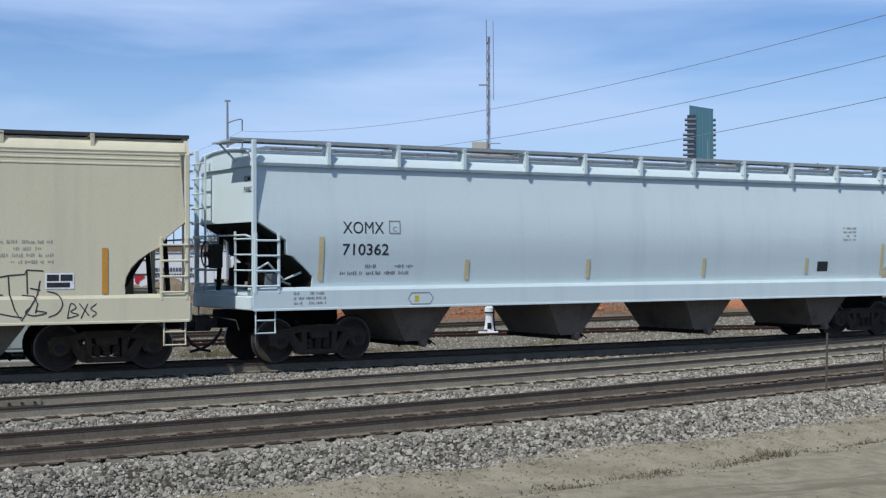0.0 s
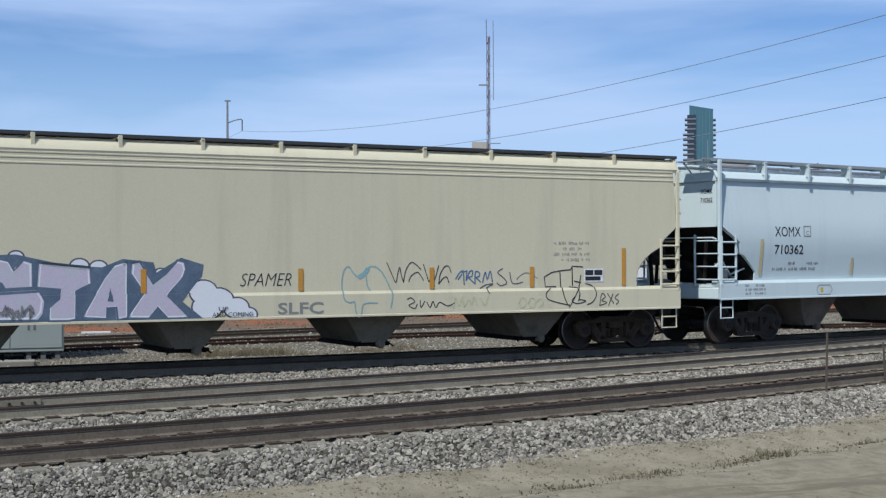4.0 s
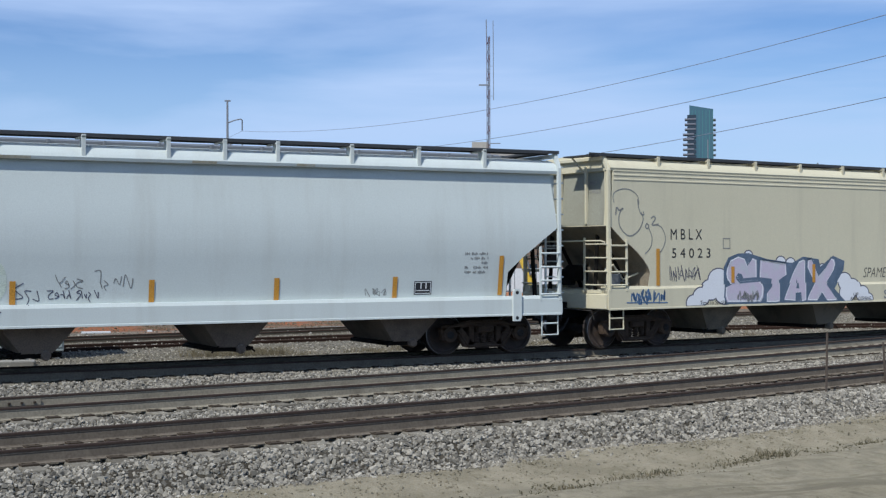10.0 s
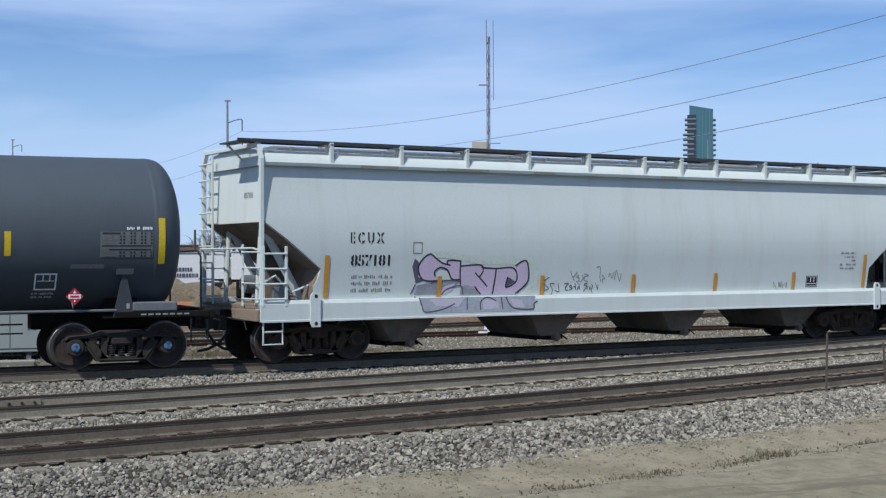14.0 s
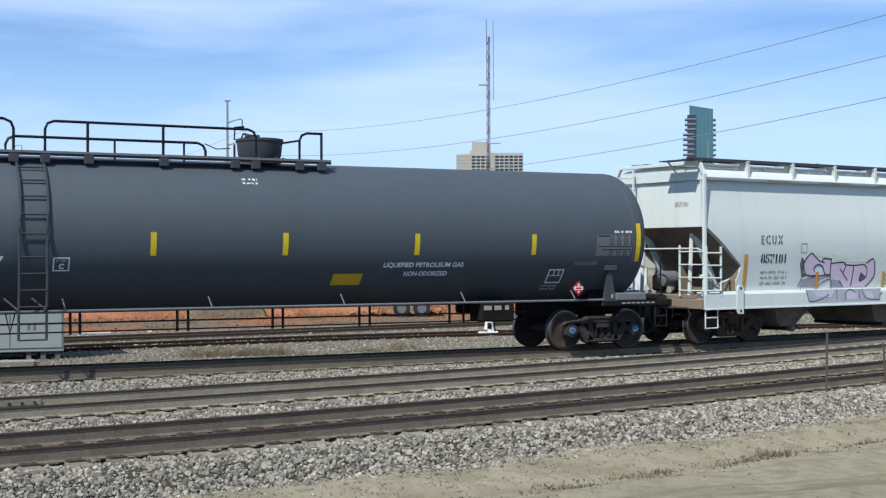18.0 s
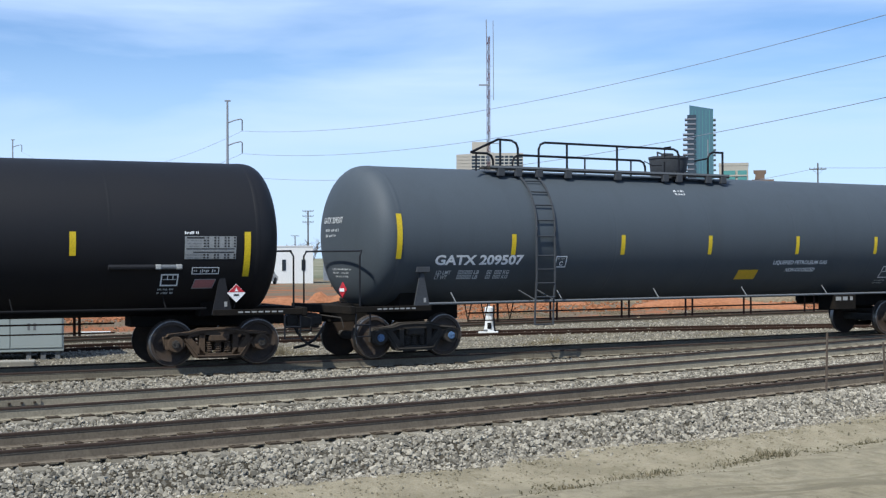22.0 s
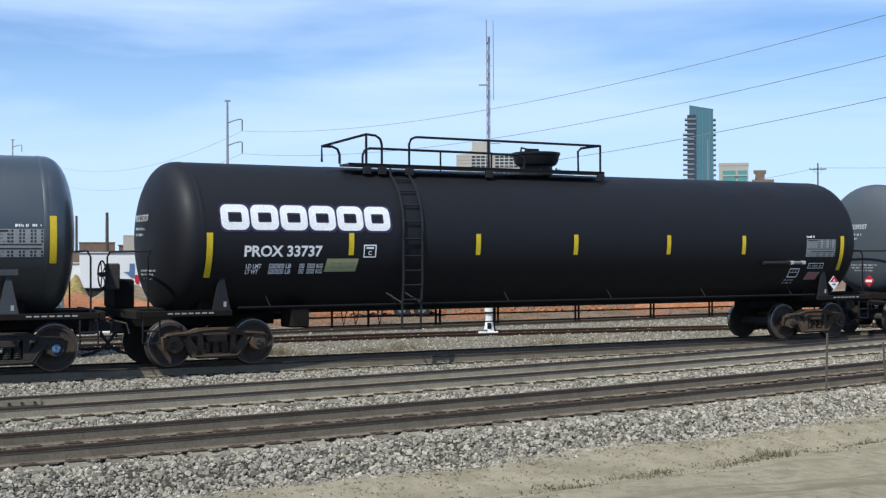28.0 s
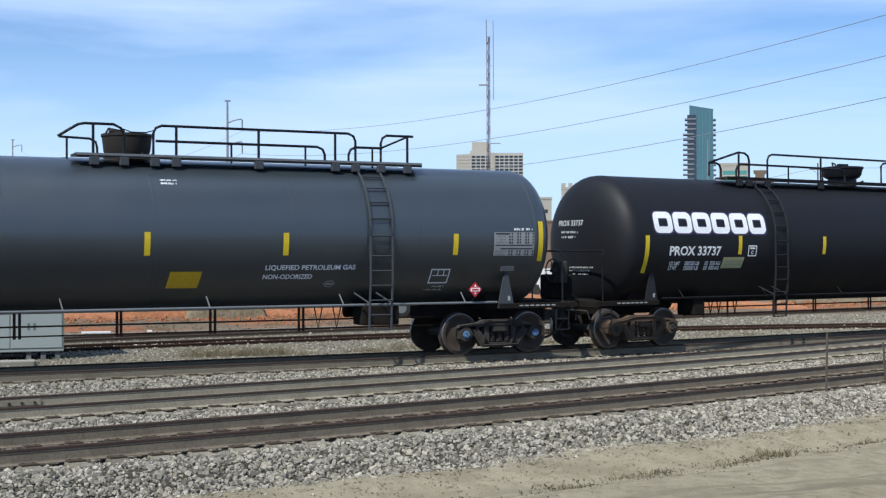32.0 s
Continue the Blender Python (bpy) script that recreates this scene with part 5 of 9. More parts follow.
paint_on(CAR_H, SP, "test_print", Flat().rect(7.45, 1.75, 7.67, 1.87).rect(7.70, 1.75, 7.92, 1.87).rect(7.45, 1.63, 7.87, 1.72), M_INK, 0.011)


def cloud(car, spec, puffs, low):
    for i, (x, z, r) in enumerate(puffs):
        paint_on(car, spec, "cloud_outline", Flat().disc(x, z, r + 0.035, r * 0.8 + 0.03).cut(low, True), M_SPRAYDARK, 0.0036 + 0.0001 * i)
    for i, (x, z, r) in enumerate(puffs):
        paint_on(car, spec, "cloud_puff", Flat().disc(x, z, r, r * 0.8).cut(low + 0.02, True), M_SPRAYWHITE, 0.0046 + 0.0002 * i, "white spray-painted cloud")


cloud(CAR_H, SP, [(-7.15, 1.05, 0.23), (-6.89, 1.2, 0.27), (-6.56, 1.36, 0.3), (-6.26, 1.58, 0.36), (-6.08, 1.28, 0.35)], 0.97)
cloud(CAR_H, SP, [(-0.69, 1.03, 0.17), (-0.94, 1.17, 0.25), (-1.3, 1.34, 0.28), (-1.62, 1.5, 0.28), (-1.55, 1.2, 0.3)], 0.97)
cloud(CAR_H, SP, [(-5.22, 2.2, 0.13), (-4.05, 2.02, 0.17), (-3.69, 1.99, 0.16), (-2.48, 1.88, 0.1)], 1.7)


def fat_letter(car, spec, lift, outline, label, hole=None):
    """One spray-painted letter: fill, pale rim and dark edge, cut at the sill by paint_on."""
    n_ = len(outline)
    cx, cz = sum(p[0] for p in outline) / n_, sum(p[1] for p in outline) / n_
    ring = outline + outline[:2]
    paint_on(car, spec, "letter_fill", Flat().poly(outline), M_LILAC, lift, label)
    inner = [(x + (cx - x) * 0.09, z + (cz - z) * 0.07) for x, z in ring]
    paint_on(car, spec, "letter_rim", Flat().stroke(inner, 0.035), M_SPRAYWHITE, lift + 0.0005)
    paint_on(car, spec, "letter_outline", Flat().stroke(ring, 0.05), M_SPRAYBLUE, lift + 0.001)
    if hole:
        paint_on(car, spec, "letter_hole", Flat().poly(hole), M_SPRAYBLUE, lift + 0.0015)


paint_on(CAR_H, SP, "letter_shade", Flat().poly([(-6.1, 1.0), (-6.09, 1.9), (-5.93, 2.14), (-5.59, 2.24), (-5.22, 2.25), (-4.78, 2.15), (-4.27, 2.04), (-3.62, 2.0), (-3.22, 2.16), (-2.62, 2.09),
                                                (-2.56, 1.89), (-2.07, 2.18), (-1.61, 2.04), (-1.65, 1.81), (-2.06, 1.32), (-1.62, 0.97)]), M_SPRAYBLUE, 0.0060, "blue-grey spray-painted drop shade")
fat_letter(CAR_H, SP, 0.0068, [(-5.99, 1.9), (-5.87, 2.09), (-5.59, 2.19), (-5.35, 2.13), (-5.25, 1.95), (-5.19, 2.03), (-5.08, 2.15), (-4.91, 2.09), (-4.91, 1.63), (-5.41, 1.6), (-5.48, 1.71), (-5.59, 1.73),
                               (-5.66, 1.64), (-5.53, 1.52), (-4.79, 1.56), (-4.69, 1.37), (-4.72, 1.14), (-4.82, 1.01), (-6.02, 1.02), (-6.1, 1.17), (-6.08, 1.42), (-5.87, 1.49), (-5.99, 1.6), (-6.03, 1.74)],
           "lilac spray-painted fat letter", [(-5.62, 1.66), (-5.55, 1.72), (-5.48, 1.68), (-5.5, 1.6), (-5.58, 1.58)])
fat_letter(CAR_H, SP, 0.0070, [(-4.81, 2.1), (-3.85, 2.0), (-3.82, 1.69), (-3.98, 1.61), (-4.11, 1.55), (-4.12, 1.02), (-4.28, 0.99), (-4.63, 1.0), (-4.63, 1.25), (-4.44, 1.42), (-4.4, 1.58), (-4.85, 1.63)],
           "lilac spray-painted fat letter")
fat_letter(CAR_H, SP, 0.0072, [(-3.19, 2.11), (-3.12, 2.08), (-3.13, 1.03), (-3.33, 0.99), (-3.36, 1.23), (-3.53, 1.22), (-3.55, 1.01), (-3.99, 1.04), (-3.95, 1.18), (-3.59, 1.8), (-3.39, 2.05)],
           "lilac spray-painted fat letter", [(-3.53, 1.35), (-3.46, 1.6), (-3.41, 1.34)])
fat_letter(CAR_H, SP, 0.0074, [(-3.06, 2.08), (-2.89, 2.11), (-2.62, 1.67), (-2.38, 1.87), (-2.14, 2.13), (-2.0, 2.1), (-1.96, 1.96), (-2.03, 1.78), (-2.35, 1.44), (-1.93, 1.03), (-1.97, 0.99), (-2.35, 0.99),
                               (-2.55, 1.21), (-2.72, 1.0), (-3.12, 1.01), (-3.11, 1.11), (-2.82, 1.51), (-3.08, 1.88)], "lilac spray-painted fat letter")
paint_on(CAR_H, SP, "pen_tag", Flat().curl(-7.95, 1.62, -6.9, 1.92, 11, 0.016, 8), M_SPRAYDARK, 0.005, "black scrawled tag")
paint_on(CAR_H, SP, "pen_tag", Flat().curl(-9.15, 1.1, -8.05, 1.36, 12, 0.035, 9).stroke([(-9.3, 1.1), (-8.0, 1.08)], 0.025), M_TAGBLUE, 0.005, "blue scrawled tag")
paint_on(CAR_H, SP, "pen_tag", Flat().text("SPAMER", -0.86, 1.6, 0.24, 1.86, -0.015, 0.25), M_TAGBLACK, 0.005, "black scrawled tag")
paint_on(CAR_H, SP, "pen_tag", Flat().text("SLFC", -0.06, 1.02, 0.94, 1.26, 0.02), M_TAGGREY, 0.005, "grey spray-painted letters")
paint_on(CAR_H, SP, "ghost_drawing", Flat().fat([(1.55, 1.23), (1.41, 1.31), (1.37, 1.65), (1.42, 1.90), (1.53, 1.98), (1.64, 1.84), (1.77, 1.76), (1.91, 1.87), (1.98, 1.96), (2.13, 1.98), (2.30, 1.85), (2.45, 1.59), (2.53, 1.36), (2.48, 1.11)], 0.028), M_SPRAYTEAL, 0.0050, "teal outline drawing")
paint_on(CAR_H, SP, "ghost_drawing", Flat().fat([(1.55, 1.23), (1.64, 1.24), (1.67, 1.06), (1.73, 0.93), (1.80, 0.99), (1.84, 1.18), (1.99, 1.22), (2.17, 1.21)], 0.028), M_SPRAYTEAL, 0.0052, "teal outline drawing")
paint_on(CAR_H, SP, "ghost_drawing", Flat().fat([(1.93, 1.78), (1.95, 1.60), (2.01, 1.48)], 0.028), M_SPRAYTEAL, 0.0053, "teal outline drawing")
paint_on(CAR_H, SP, "ghost_drawing", Flat().fat([(1.78, 1.77), (1.87, 1.82), (1.96, 1.92)], 0.1), M_SPRAYTEAL, 0.0054)
paint_on(CAR_H, SP, "tag_letter", Flat().fat([(2.41, 2.06), (2.52, 1.83), (2.62, 1.64), (2.66, 1.80), (2.71, 1.96), (2.75, 1.80), (2.80, 1.64)], 0.02), M_TAGBLACK, 0.006, "thin black scrawled tag letter")
paint_on(CAR_H, SP, "tag_letter", Flat().fat([(2.80, 1.64), (2.86, 1.90), (2.98, 2.06), (3.10, 2.02), (3.22, 1.91)], 0.02), M_TAGBLACK, 0.0064, "thin black scrawled tag letter")
paint_on(CAR_H, SP, "tag_letter", Flat().fat([(2.93, 1.66), (2.99, 1.78), (3.15, 1.85), (3.28, 1.68)], 0.02), M_TAGBLACK, 0.0066, "thin black scrawled tag letter")
paint_on(CAR_H, SP, "tag_letter", Flat().fat([(3.28, 2.02), (3.35, 1.82), (3.42, 1.65), (3.48, 1.91), (3.54, 1.68), (3.65, 1.99)], 0.02), M_TAGBLACK, 0.0068, "thin black scrawled tag letter")
paint_on(CAR_H, SP, "tag_letter", Flat().fat([(3.65, 1.60), (3.69, 1.81), (3.80, 1.97), (3.90, 1.97), (3.95, 1.85)], 0.02), M_TAGBLACK, 0.0072, "thin black scrawled tag letter")
paint_on(CAR_H, SP, "tag_letter", Flat().fat([(3.65, 1.60), (3.76, 1.72), (3.85, 1.74), (3.90, 1.62)], 0.02), M_TAGBLACK, 0.0073, "thin black scrawled tag letter")
paint_on(CAR_H, SP, "pen_tag", Flat().fat([(4.07, 1.70), (4.16, 1.83), (4.25, 1.88)], 0.026), M_TAGBLUE, 0.0060, "blue scrawled tag")
paint_on(CAR_H, SP, "pen_tag", Flat().fat([(4.13, 1.69), (4.22, 1.80)], 0.026), M_TAGBLUE, 0.0062, "blue scrawled tag")
paint_on(CAR_H, SP, "pen_tag", Flat().fat([(4.23, 1.84), (4.32, 1.87)], 0.026), M_TAGBLUE, 0.0063, "blue scrawled tag")
paint_on(CAR_H, SP, "pen_tag", Flat().fat([(4.28, 1.58), (4.26, 1.83)], 0.026), M_TAGBLUE, 0.0065, "blue scrawled tag")
paint_on(CAR_H, SP, "pen_tag", Flat().fat([(4.35, 1.88), (4.33, 1.66), (4.41, 1.85), (4.49, 1.87), (4.47, 1.76), (4.38, 1.73)], 0.026), M_TAGBLUE, 0.0066, "blue scrawled tag")
paint_on(CAR_H, SP, "pen_tag", Flat().fat([(4.38, 1.73), (4.49, 1.64), (4.55, 1.59)], 0.026), M_TAGBLUE, 0.0067, "blue scrawled tag")
paint_on(CAR_H, SP, "pen_tag", Flat().fat([(4.55, 1.59), (4.56, 1.84), (4.65, 1.84), (4.66, 1.76), (4.57, 1.73)], 0.026), M_TAGBLUE, 0.0069, "blue scrawled tag")
paint_on(CAR_H, SP, "pen_tag", Flat().fat([(4.57, 1.73), (4.69, 1.63)], 0.026), M_TAGBLUE, 0.0070, "blue scrawled tag")
paint_on(CAR_H, SP, "pen_tag", Flat().fat([(4.74, 1.62), (4.81, 1.84), (4.86, 1.69), (4.94, 1.86), (4.99, 1.63)], 0.026), M_TAGBLUE, 0.0072, "blue scrawled tag")
paint_on(CAR_H, SP, "pen_tag", Flat().fat([(5.25, 1.92), (5.13, 1.83), (5.28, 1.71), (5.36, 1.60), (5.21, 1.54), (5.11, 1.60)], 0.022), M_SPRAYDARK, 0.0060)
paint_on(CAR_H, SP, "pen_tag", Flat().fat([(5.44, 1.83), (5.51, 1.59), (5.77, 1.61)], 0.022), M_SPRAYDARK, 0.0062)
paint_on(CAR_H, SP, "pen_tag", Flat().fat([(4.68, 1.49), (4.82, 1.56), (5.01, 1.58), (4.84, 1.49), (4.90, 1.37)], 0.022), M_SPRAYDARK, 0.0063)
paint_on(CAR_H, SP, "pen_tag", Flat().fat([(5.62, 1.67), (5.71, 1.76), (5.86, 1.82), (5.99, 1.78), (6.17, 1.69)], 0.012), M_SPRAYDARK, 0.0065)
paint_on(CAR_H, SP, "pen_tag", Flat().fat([(2.88, 1.28), (2.96, 1.31), (3.05, 1.22), (2.91, 1.15), (3.05, 1.08), (3.11, 1.17)], 0.02), M_TAGBLACK, 0.0050)
paint_on(CAR_H, SP, "pen_tag", Flat().fat([(3.18, 1.25), (3.20, 1.10), (3.29, 1.23)], 0.02), M_TAGBLACK, 0.0052)
paint_on(CAR_H, SP, "pen_tag", Flat().fat([(3.34, 1.21), (3.42, 1.10), (3.49, 1.22), (3.56, 1.09), (3.65, 1.20), (3.85, 1.12), (4.02, 1.18)], 0.02), M_TAGBLACK, 0.0053)
paint_on(CAR_H, SP, "pen_tag", Flat().fat([(3.98, 1.07), (4.04, 1.29), (4.13, 1.12), (4.21, 1.30), (4.25, 1.10), (4.37, 1.25), (4.44, 1.14), (4.50, 1.30), (4.59, 1.10)], 0.04), M_TAGYELLOW, 0.0050, "pale yellow scrawled tag")
paint_on(CAR_H, SP, "pen_tag", Flat().fat([(4.66, 1.26), (4.79, 1.12), (4.86, 1.31)], 0.04), M_TAGYELLOW, 0.0052, "pale yellow scrawled tag")
paint_on(CAR_H, SP, "pen_tag", Flat().fat([(5.65, 1.15), (5.72, 1.26), (5.82, 1.22), (5.81, 1.08), (5.70, 1.05), (5.65, 1.15)], 0.035), M_TAGYELLOW, 0.0050)
paint_on(CAR_H, SP, "pen_tag", Flat().fat([(5.90, 1.14), (5.97, 1.26), (6.07, 1.21), (6.06, 1.07), (5.95, 1.05), (5.90, 1.14)], 0.035), M_TAGYELLOW, 0.0052)
paint_on(CAR_H, SP, "pen_tag", Flat().fat([(6.11, 1.16), (6.21, 1.24), (6.28, 1.14), (6.19, 1.05)], 0.035), M_TAGYELLOW, 0.0053)
paint_on(CAR_H, SP, "box_drawing", Flat().stroke([(6.66, 1.50), (6.37, 1.50), (6.34, 1.72), (6.54, 1.82), (6.78, 1.86), (7.05, 1.88), (7.09, 1.96), (7.39, 1.94)], 0.026), M_TAGBLACK, 0.0060, "black outline drawing")
paint_on(CAR_H, SP, "box_drawing", Flat().stroke([(6.76, 1.84), (6.78, 1.51), (6.87, 1.22), (6.99, 1.02), (7.15, 1.27), (7.28, 1.50), (7.33, 1.76)], 0.026), M_TAGBLACK, 0.0062, "black outline drawing")
paint_on(CAR_H, SP, "box_drawing", Flat().stroke([(7.09, 1.94), (7.10, 1.51)], 0.026), M_TAGBLACK, 0.0063, "black outline drawing")
paint_on(CAR_H, SP, "box_drawing", Flat().stroke([(7.00, 1.49), (7.21, 1.47), (7.28, 1.33), (7.24, 1.16)], 0.026), M_TAGBLACK, 0.0065, "black outline drawing")
paint_on(CAR_H, SP, "box_drawing", Flat().stroke([(7.15, 1.62), (7.33, 1.58)], 0.026), M_TAGBLACK, 0.0066, "black outline drawing")
paint_on(CAR_H, SP, "box_drawing", Flat().fat([(6.48, 1.46), (6.37, 1.35), (6.42, 1.22), (6.72, 1.13), (6.99, 1.08)], 0.022), M_TAGBLACK, 0.0066)
paint_on(CAR_H, SP, "box_drawing", Flat().fat([(7.46, 1.56), (7.64, 1.50), (7.73, 1.32), (7.64, 1.15), (7.48, 1.08)], 0.022), M_TAGBLACK, 0.0067)
paint_on(CAR_H, SP, "box_drawing", Flat().fat([(7.15, 1.27), (7.06, 1.17), (7.21, 1.11), (7.44, 1.16), (7.26, 1.20)], 0.022), M_TAGBLACK, 0.0069)
paint_on(CAR_H, SP, "pen_tag", Flat().fat([(7.82, 1.05), (7.88, 1.32), (7.98, 1.25), (7.88, 1.17), (8.02, 1.11), (7.82, 1.05)], 0.02), M_TAGBLACK, 0.0050)
paint_on(CAR_H, SP, "pen_tag", Flat().fat([(8.04, 1.32), (8.21, 1.10)], 0.02), M_TAGBLACK, 0.0052)
paint_on(CAR_H, SP, "pen_tag", Flat().fat([(8.19, 1.31), (8.07, 1.05)], 0.02), M_TAGBLACK, 0.0053)
paint_on(CAR_H, SP, "pen_tag", Flat().fat([(8.35, 1.31), (8.25, 1.22), (8.35, 1.14), (8.28, 1.07)], 0.02), M_TAGBLACK, 0.0054)
paint_on(CAR_H, SP, "pen_tag", Flat().text("Time to Smoke", -6.95, 1.0, -6.05, 1.1, 0.0), M_TAGBLACK, 0.0195)
paint_on(CAR_H, SP, "pen_tag", Flat().text("UP", -1.32, 1.12, -1.12, 1.2).text("AND COMING", -1.45, 1.0, -0.6, 1.09), M_TAGBLACK, 0.0195)
paint_on(CAR_H, SP, "pen_tag", Flat().curl(-5.65, 1.08, -4.9, 1.28, 24, 0.022, 6), M_TAGGREY, 0.0195)
for w_, loop in ((0.02, [(-9.64, 3.43), (-9.67, 3.57), (-9.59, 3.68), (-9.35, 3.75), (-9.11, 3.72), (-8.91, 3.59), (-8.87, 3.4)]),
                 (0.026, [(-9.4, 3.29), (-9.49, 3.12), (-9.47, 2.89), (-9.3, 2.71), (-9.11, 2.66), (-8.87, 2.8), (-8.74, 3.04), (-8.79, 3.2)]),
                 (0.035, [(-9.59, 3.15), (-9.56, 3.31), (-9.48, 3.25), (-9.37, 3.29)]), (0.03, [(-8.91, 3.5), (-8.88, 3.33), (-8.81, 3.18), (-8.72, 3.15), (-8.73, 3.22)]),
                 (0.03, [(-8.62, 2.95), (-8.56, 2.9), (-8.61, 2.83), (-8.67, 2.88), (-8.62, 2.95)]), (0.03, [(-8.48, 3.08), (-8.41, 3.12), (-8.35, 3.07), (-8.46, 2.92), (-8.26, 2.94)]),
                 (0.024, [(-8.56, 2.84), (-8.46, 2.62), (-8.51, 2.39), (-8.68, 2.24)]), (0.02, [(-8.35, 2.93), (-8.15, 2.86), (-8.03, 2.62), (-8.1, 2.39), (-8.25, 2.23)])):
    paint_on(CAR_H, SP, "round_drawing", Flat().fat(loop, w_), M_TAGGREY, 0.005, "faint grey outline drawing of round shapes")
end_mark(CAR_H, (-9.76, 2.89), (-9.66, 4.2), [("MBLX", -0.8, -1.15, 3.85, 3.96), ("54023", -0.8, -1.2, 3.65, 3.76)], M_INKGREY)

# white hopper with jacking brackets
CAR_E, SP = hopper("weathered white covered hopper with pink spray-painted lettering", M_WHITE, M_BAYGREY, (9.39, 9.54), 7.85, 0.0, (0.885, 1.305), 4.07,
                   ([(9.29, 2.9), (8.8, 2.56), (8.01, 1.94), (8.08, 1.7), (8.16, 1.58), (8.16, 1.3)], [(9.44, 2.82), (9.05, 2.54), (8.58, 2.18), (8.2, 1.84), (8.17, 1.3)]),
                   [-7.76, -6.1, -4.45, -2.8, -1.12, 0.53, 1.68, 2.8, 4.44, 6.0, 7.6], GEAR_RUSTY, lip=-0.03, rounded=True, shade_mat=M_BAYGREY, jack=True, inset=(0.16, 0.2), walk_mat=M_WALKDARK,
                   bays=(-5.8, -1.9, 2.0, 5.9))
stripes(CAR_E, SP, [(-7.88, 1.33, 2.22), (-5.15, 1.31, 1.76), (-2.43, 1.31, 1.75), (0.2, 1.31, 1.75), (2.78, 1.31, 1.76), (5.44, 1.31, 1.76), (8.01, 1.33, 2.2)])
paint_text(CAR_E, SP, "car_mark", "E C U X", -7.35, 2.47, -6.55, 2.7, M_INK, 0.005, "black stencilled reporting mark", 0.025, M_WHITE)
paint_text(CAR_E, SP, "car_number", "857181", -7.33, 1.99, -6.4, 2.23, M_INK, 0.005, "black stencilled car number", 0.03, M_WHITE)
paint_on(CAR_E, SP, "small_print", Flat().bars(-7.3, 1.42, -6.3, 1.84, 3, 8, 0.9), M_INKGREY, 0.005)
paint_on(CAR_E, SP, "stencil_box", Flat().outline(-5.85, 2.25, -5.62, 2.5, 0.02), M_INKGREY, 0.005)
paint_on(CAR_E, SP, "test_plate", Flat().rect(5.9, 1.37, 6.32, 1.66), M_INK, 0.005, "black test record plate")
paint_on(CAR_E, SP, "test_print", Flat().outline(5.92, 1.39, 6.3, 1.64, 0.012).rect(5.95, 1.45, 6.27, 1.465).rect(6.05, 1.5, 6.075, 1.62).rect(6.17, 1.5, 6.195, 1.62), M_LETTER, 0.009)
for i, (x0, x1) in enumerate(((-7.1, -6.2), (-5.0, -3.9), (-2.7, -2.1), (1.0, 1.5), (3.2, 3.6))):
    part("rust_stain", Kit().loft([(-1.5585, 4.045), (-1.5768, 4.096), (-1.574, 4.096), (-1.555, 4.045)], x0, x1), M_RUSTSTAIN, CAR_E, "faint brown rust stain on the eave")
paint_on(CAR_E, SP, "small_print", Flat().bars(7.1, 1.8, 7.7, 2.3, 5, 9), M_TAGGREY, 0.005)
paint_on(CAR_E, SP, "letter_halo", Flat().fat([(-5.58, 2.23), (-4.95, 2.21), (-4.08, 2.08), (-3.27, 2.06), (-2.71, 2.05), (-2.60, 1.64), (-2.76, 1.37)], 0.13), M_HALO, 0.004, "pale yellow-green spray halo")
paint_on(CAR_E, SP, "letter_shade", Flat().poly([(-5.85, 1.97), (-5.79, 2.15), (-5.66, 2.04), (-5.69, 1.75), (-5.53, 1.67), (-5.74, 1.61)]), M_SPRAYDARK, 0.0052, "grey drop shade")
paint_on(CAR_E, SP, "letter_fill", Flat().poly([(-5.69, 1.95), (-5.58, 2.15), (-5.42, 2.24), (-5.28, 2.17), (-5.12, 2.05), (-4.95, 2.00), (-4.95, 2.10), (-4.64, 2.09), (-4.64, 1.68), (-4.83, 1.70), (-4.95, 1.88), (-5.14, 1.94), (-5.27, 1.87), (-5.27, 1.78), (-5.14, 1.67), (-5.42, 1.66), (-5.61, 1.72)]), M_PINK, 0.006, "pink spray-painted fat letter")
paint_on(CAR_E, SP, "letter_fill", Flat().poly([(-5.71, 1.57), (-5.35, 1.63), (-4.95, 1.68), (-4.65, 1.66), (-4.75, 1.54), (-4.91, 1.46), (-5.07, 1.37), (-5.77, 1.37)]), M_SPRAYMID, 0.0062)
paint_on(CAR_E, SP, "letter_fill", Flat().poly([(-5.02, 1.54), (-4.75, 1.61), (-4.81, 1.45), (-4.99, 1.37), (-5.15, 1.37)]), M_LILAC, 0.0066)
paint_on(CAR_E, SP, "letter_fill", Flat().poly([(-4.61, 1.98), (-4.13, 2.00), (-4.05, 1.91), (-3.70, 1.91), (-3.76, 1.36), (-4.06, 1.35), (-4.18, 1.49), (-4.55, 1.57), (-4.61, 1.68)]), M_PINK, 0.0064, "pink spray-painted fat letter")
paint_on(CAR_E, SP, "letter_fill", Flat().poly([(-4.59, 1.55), (-4.21, 1.47), (-4.10, 1.35), (-4.61, 1.35)]), M_SPRAYMID, 0.0062)
paint_on(CAR_E, SP, "letter_fill", Flat().poly([(-3.68, 1.91), (-3.25, 1.92), (-3.15, 1.70), (-3.15, 1.98), (-2.90, 2.08), (-2.82, 1.65), (-3.06, 1.41), (-3.13, 1.35), (-3.73, 1.36)]), M_PINK, 0.0068, "pink spray-painted fat letter")
paint_on(CAR_E, SP, "letter_hole", Flat().poly([(-3.41, 1.50), (-3.38, 1.72), (-3.30, 1.70), (-3.17, 1.62)]), M_SPRAYDARK, 0.0078)
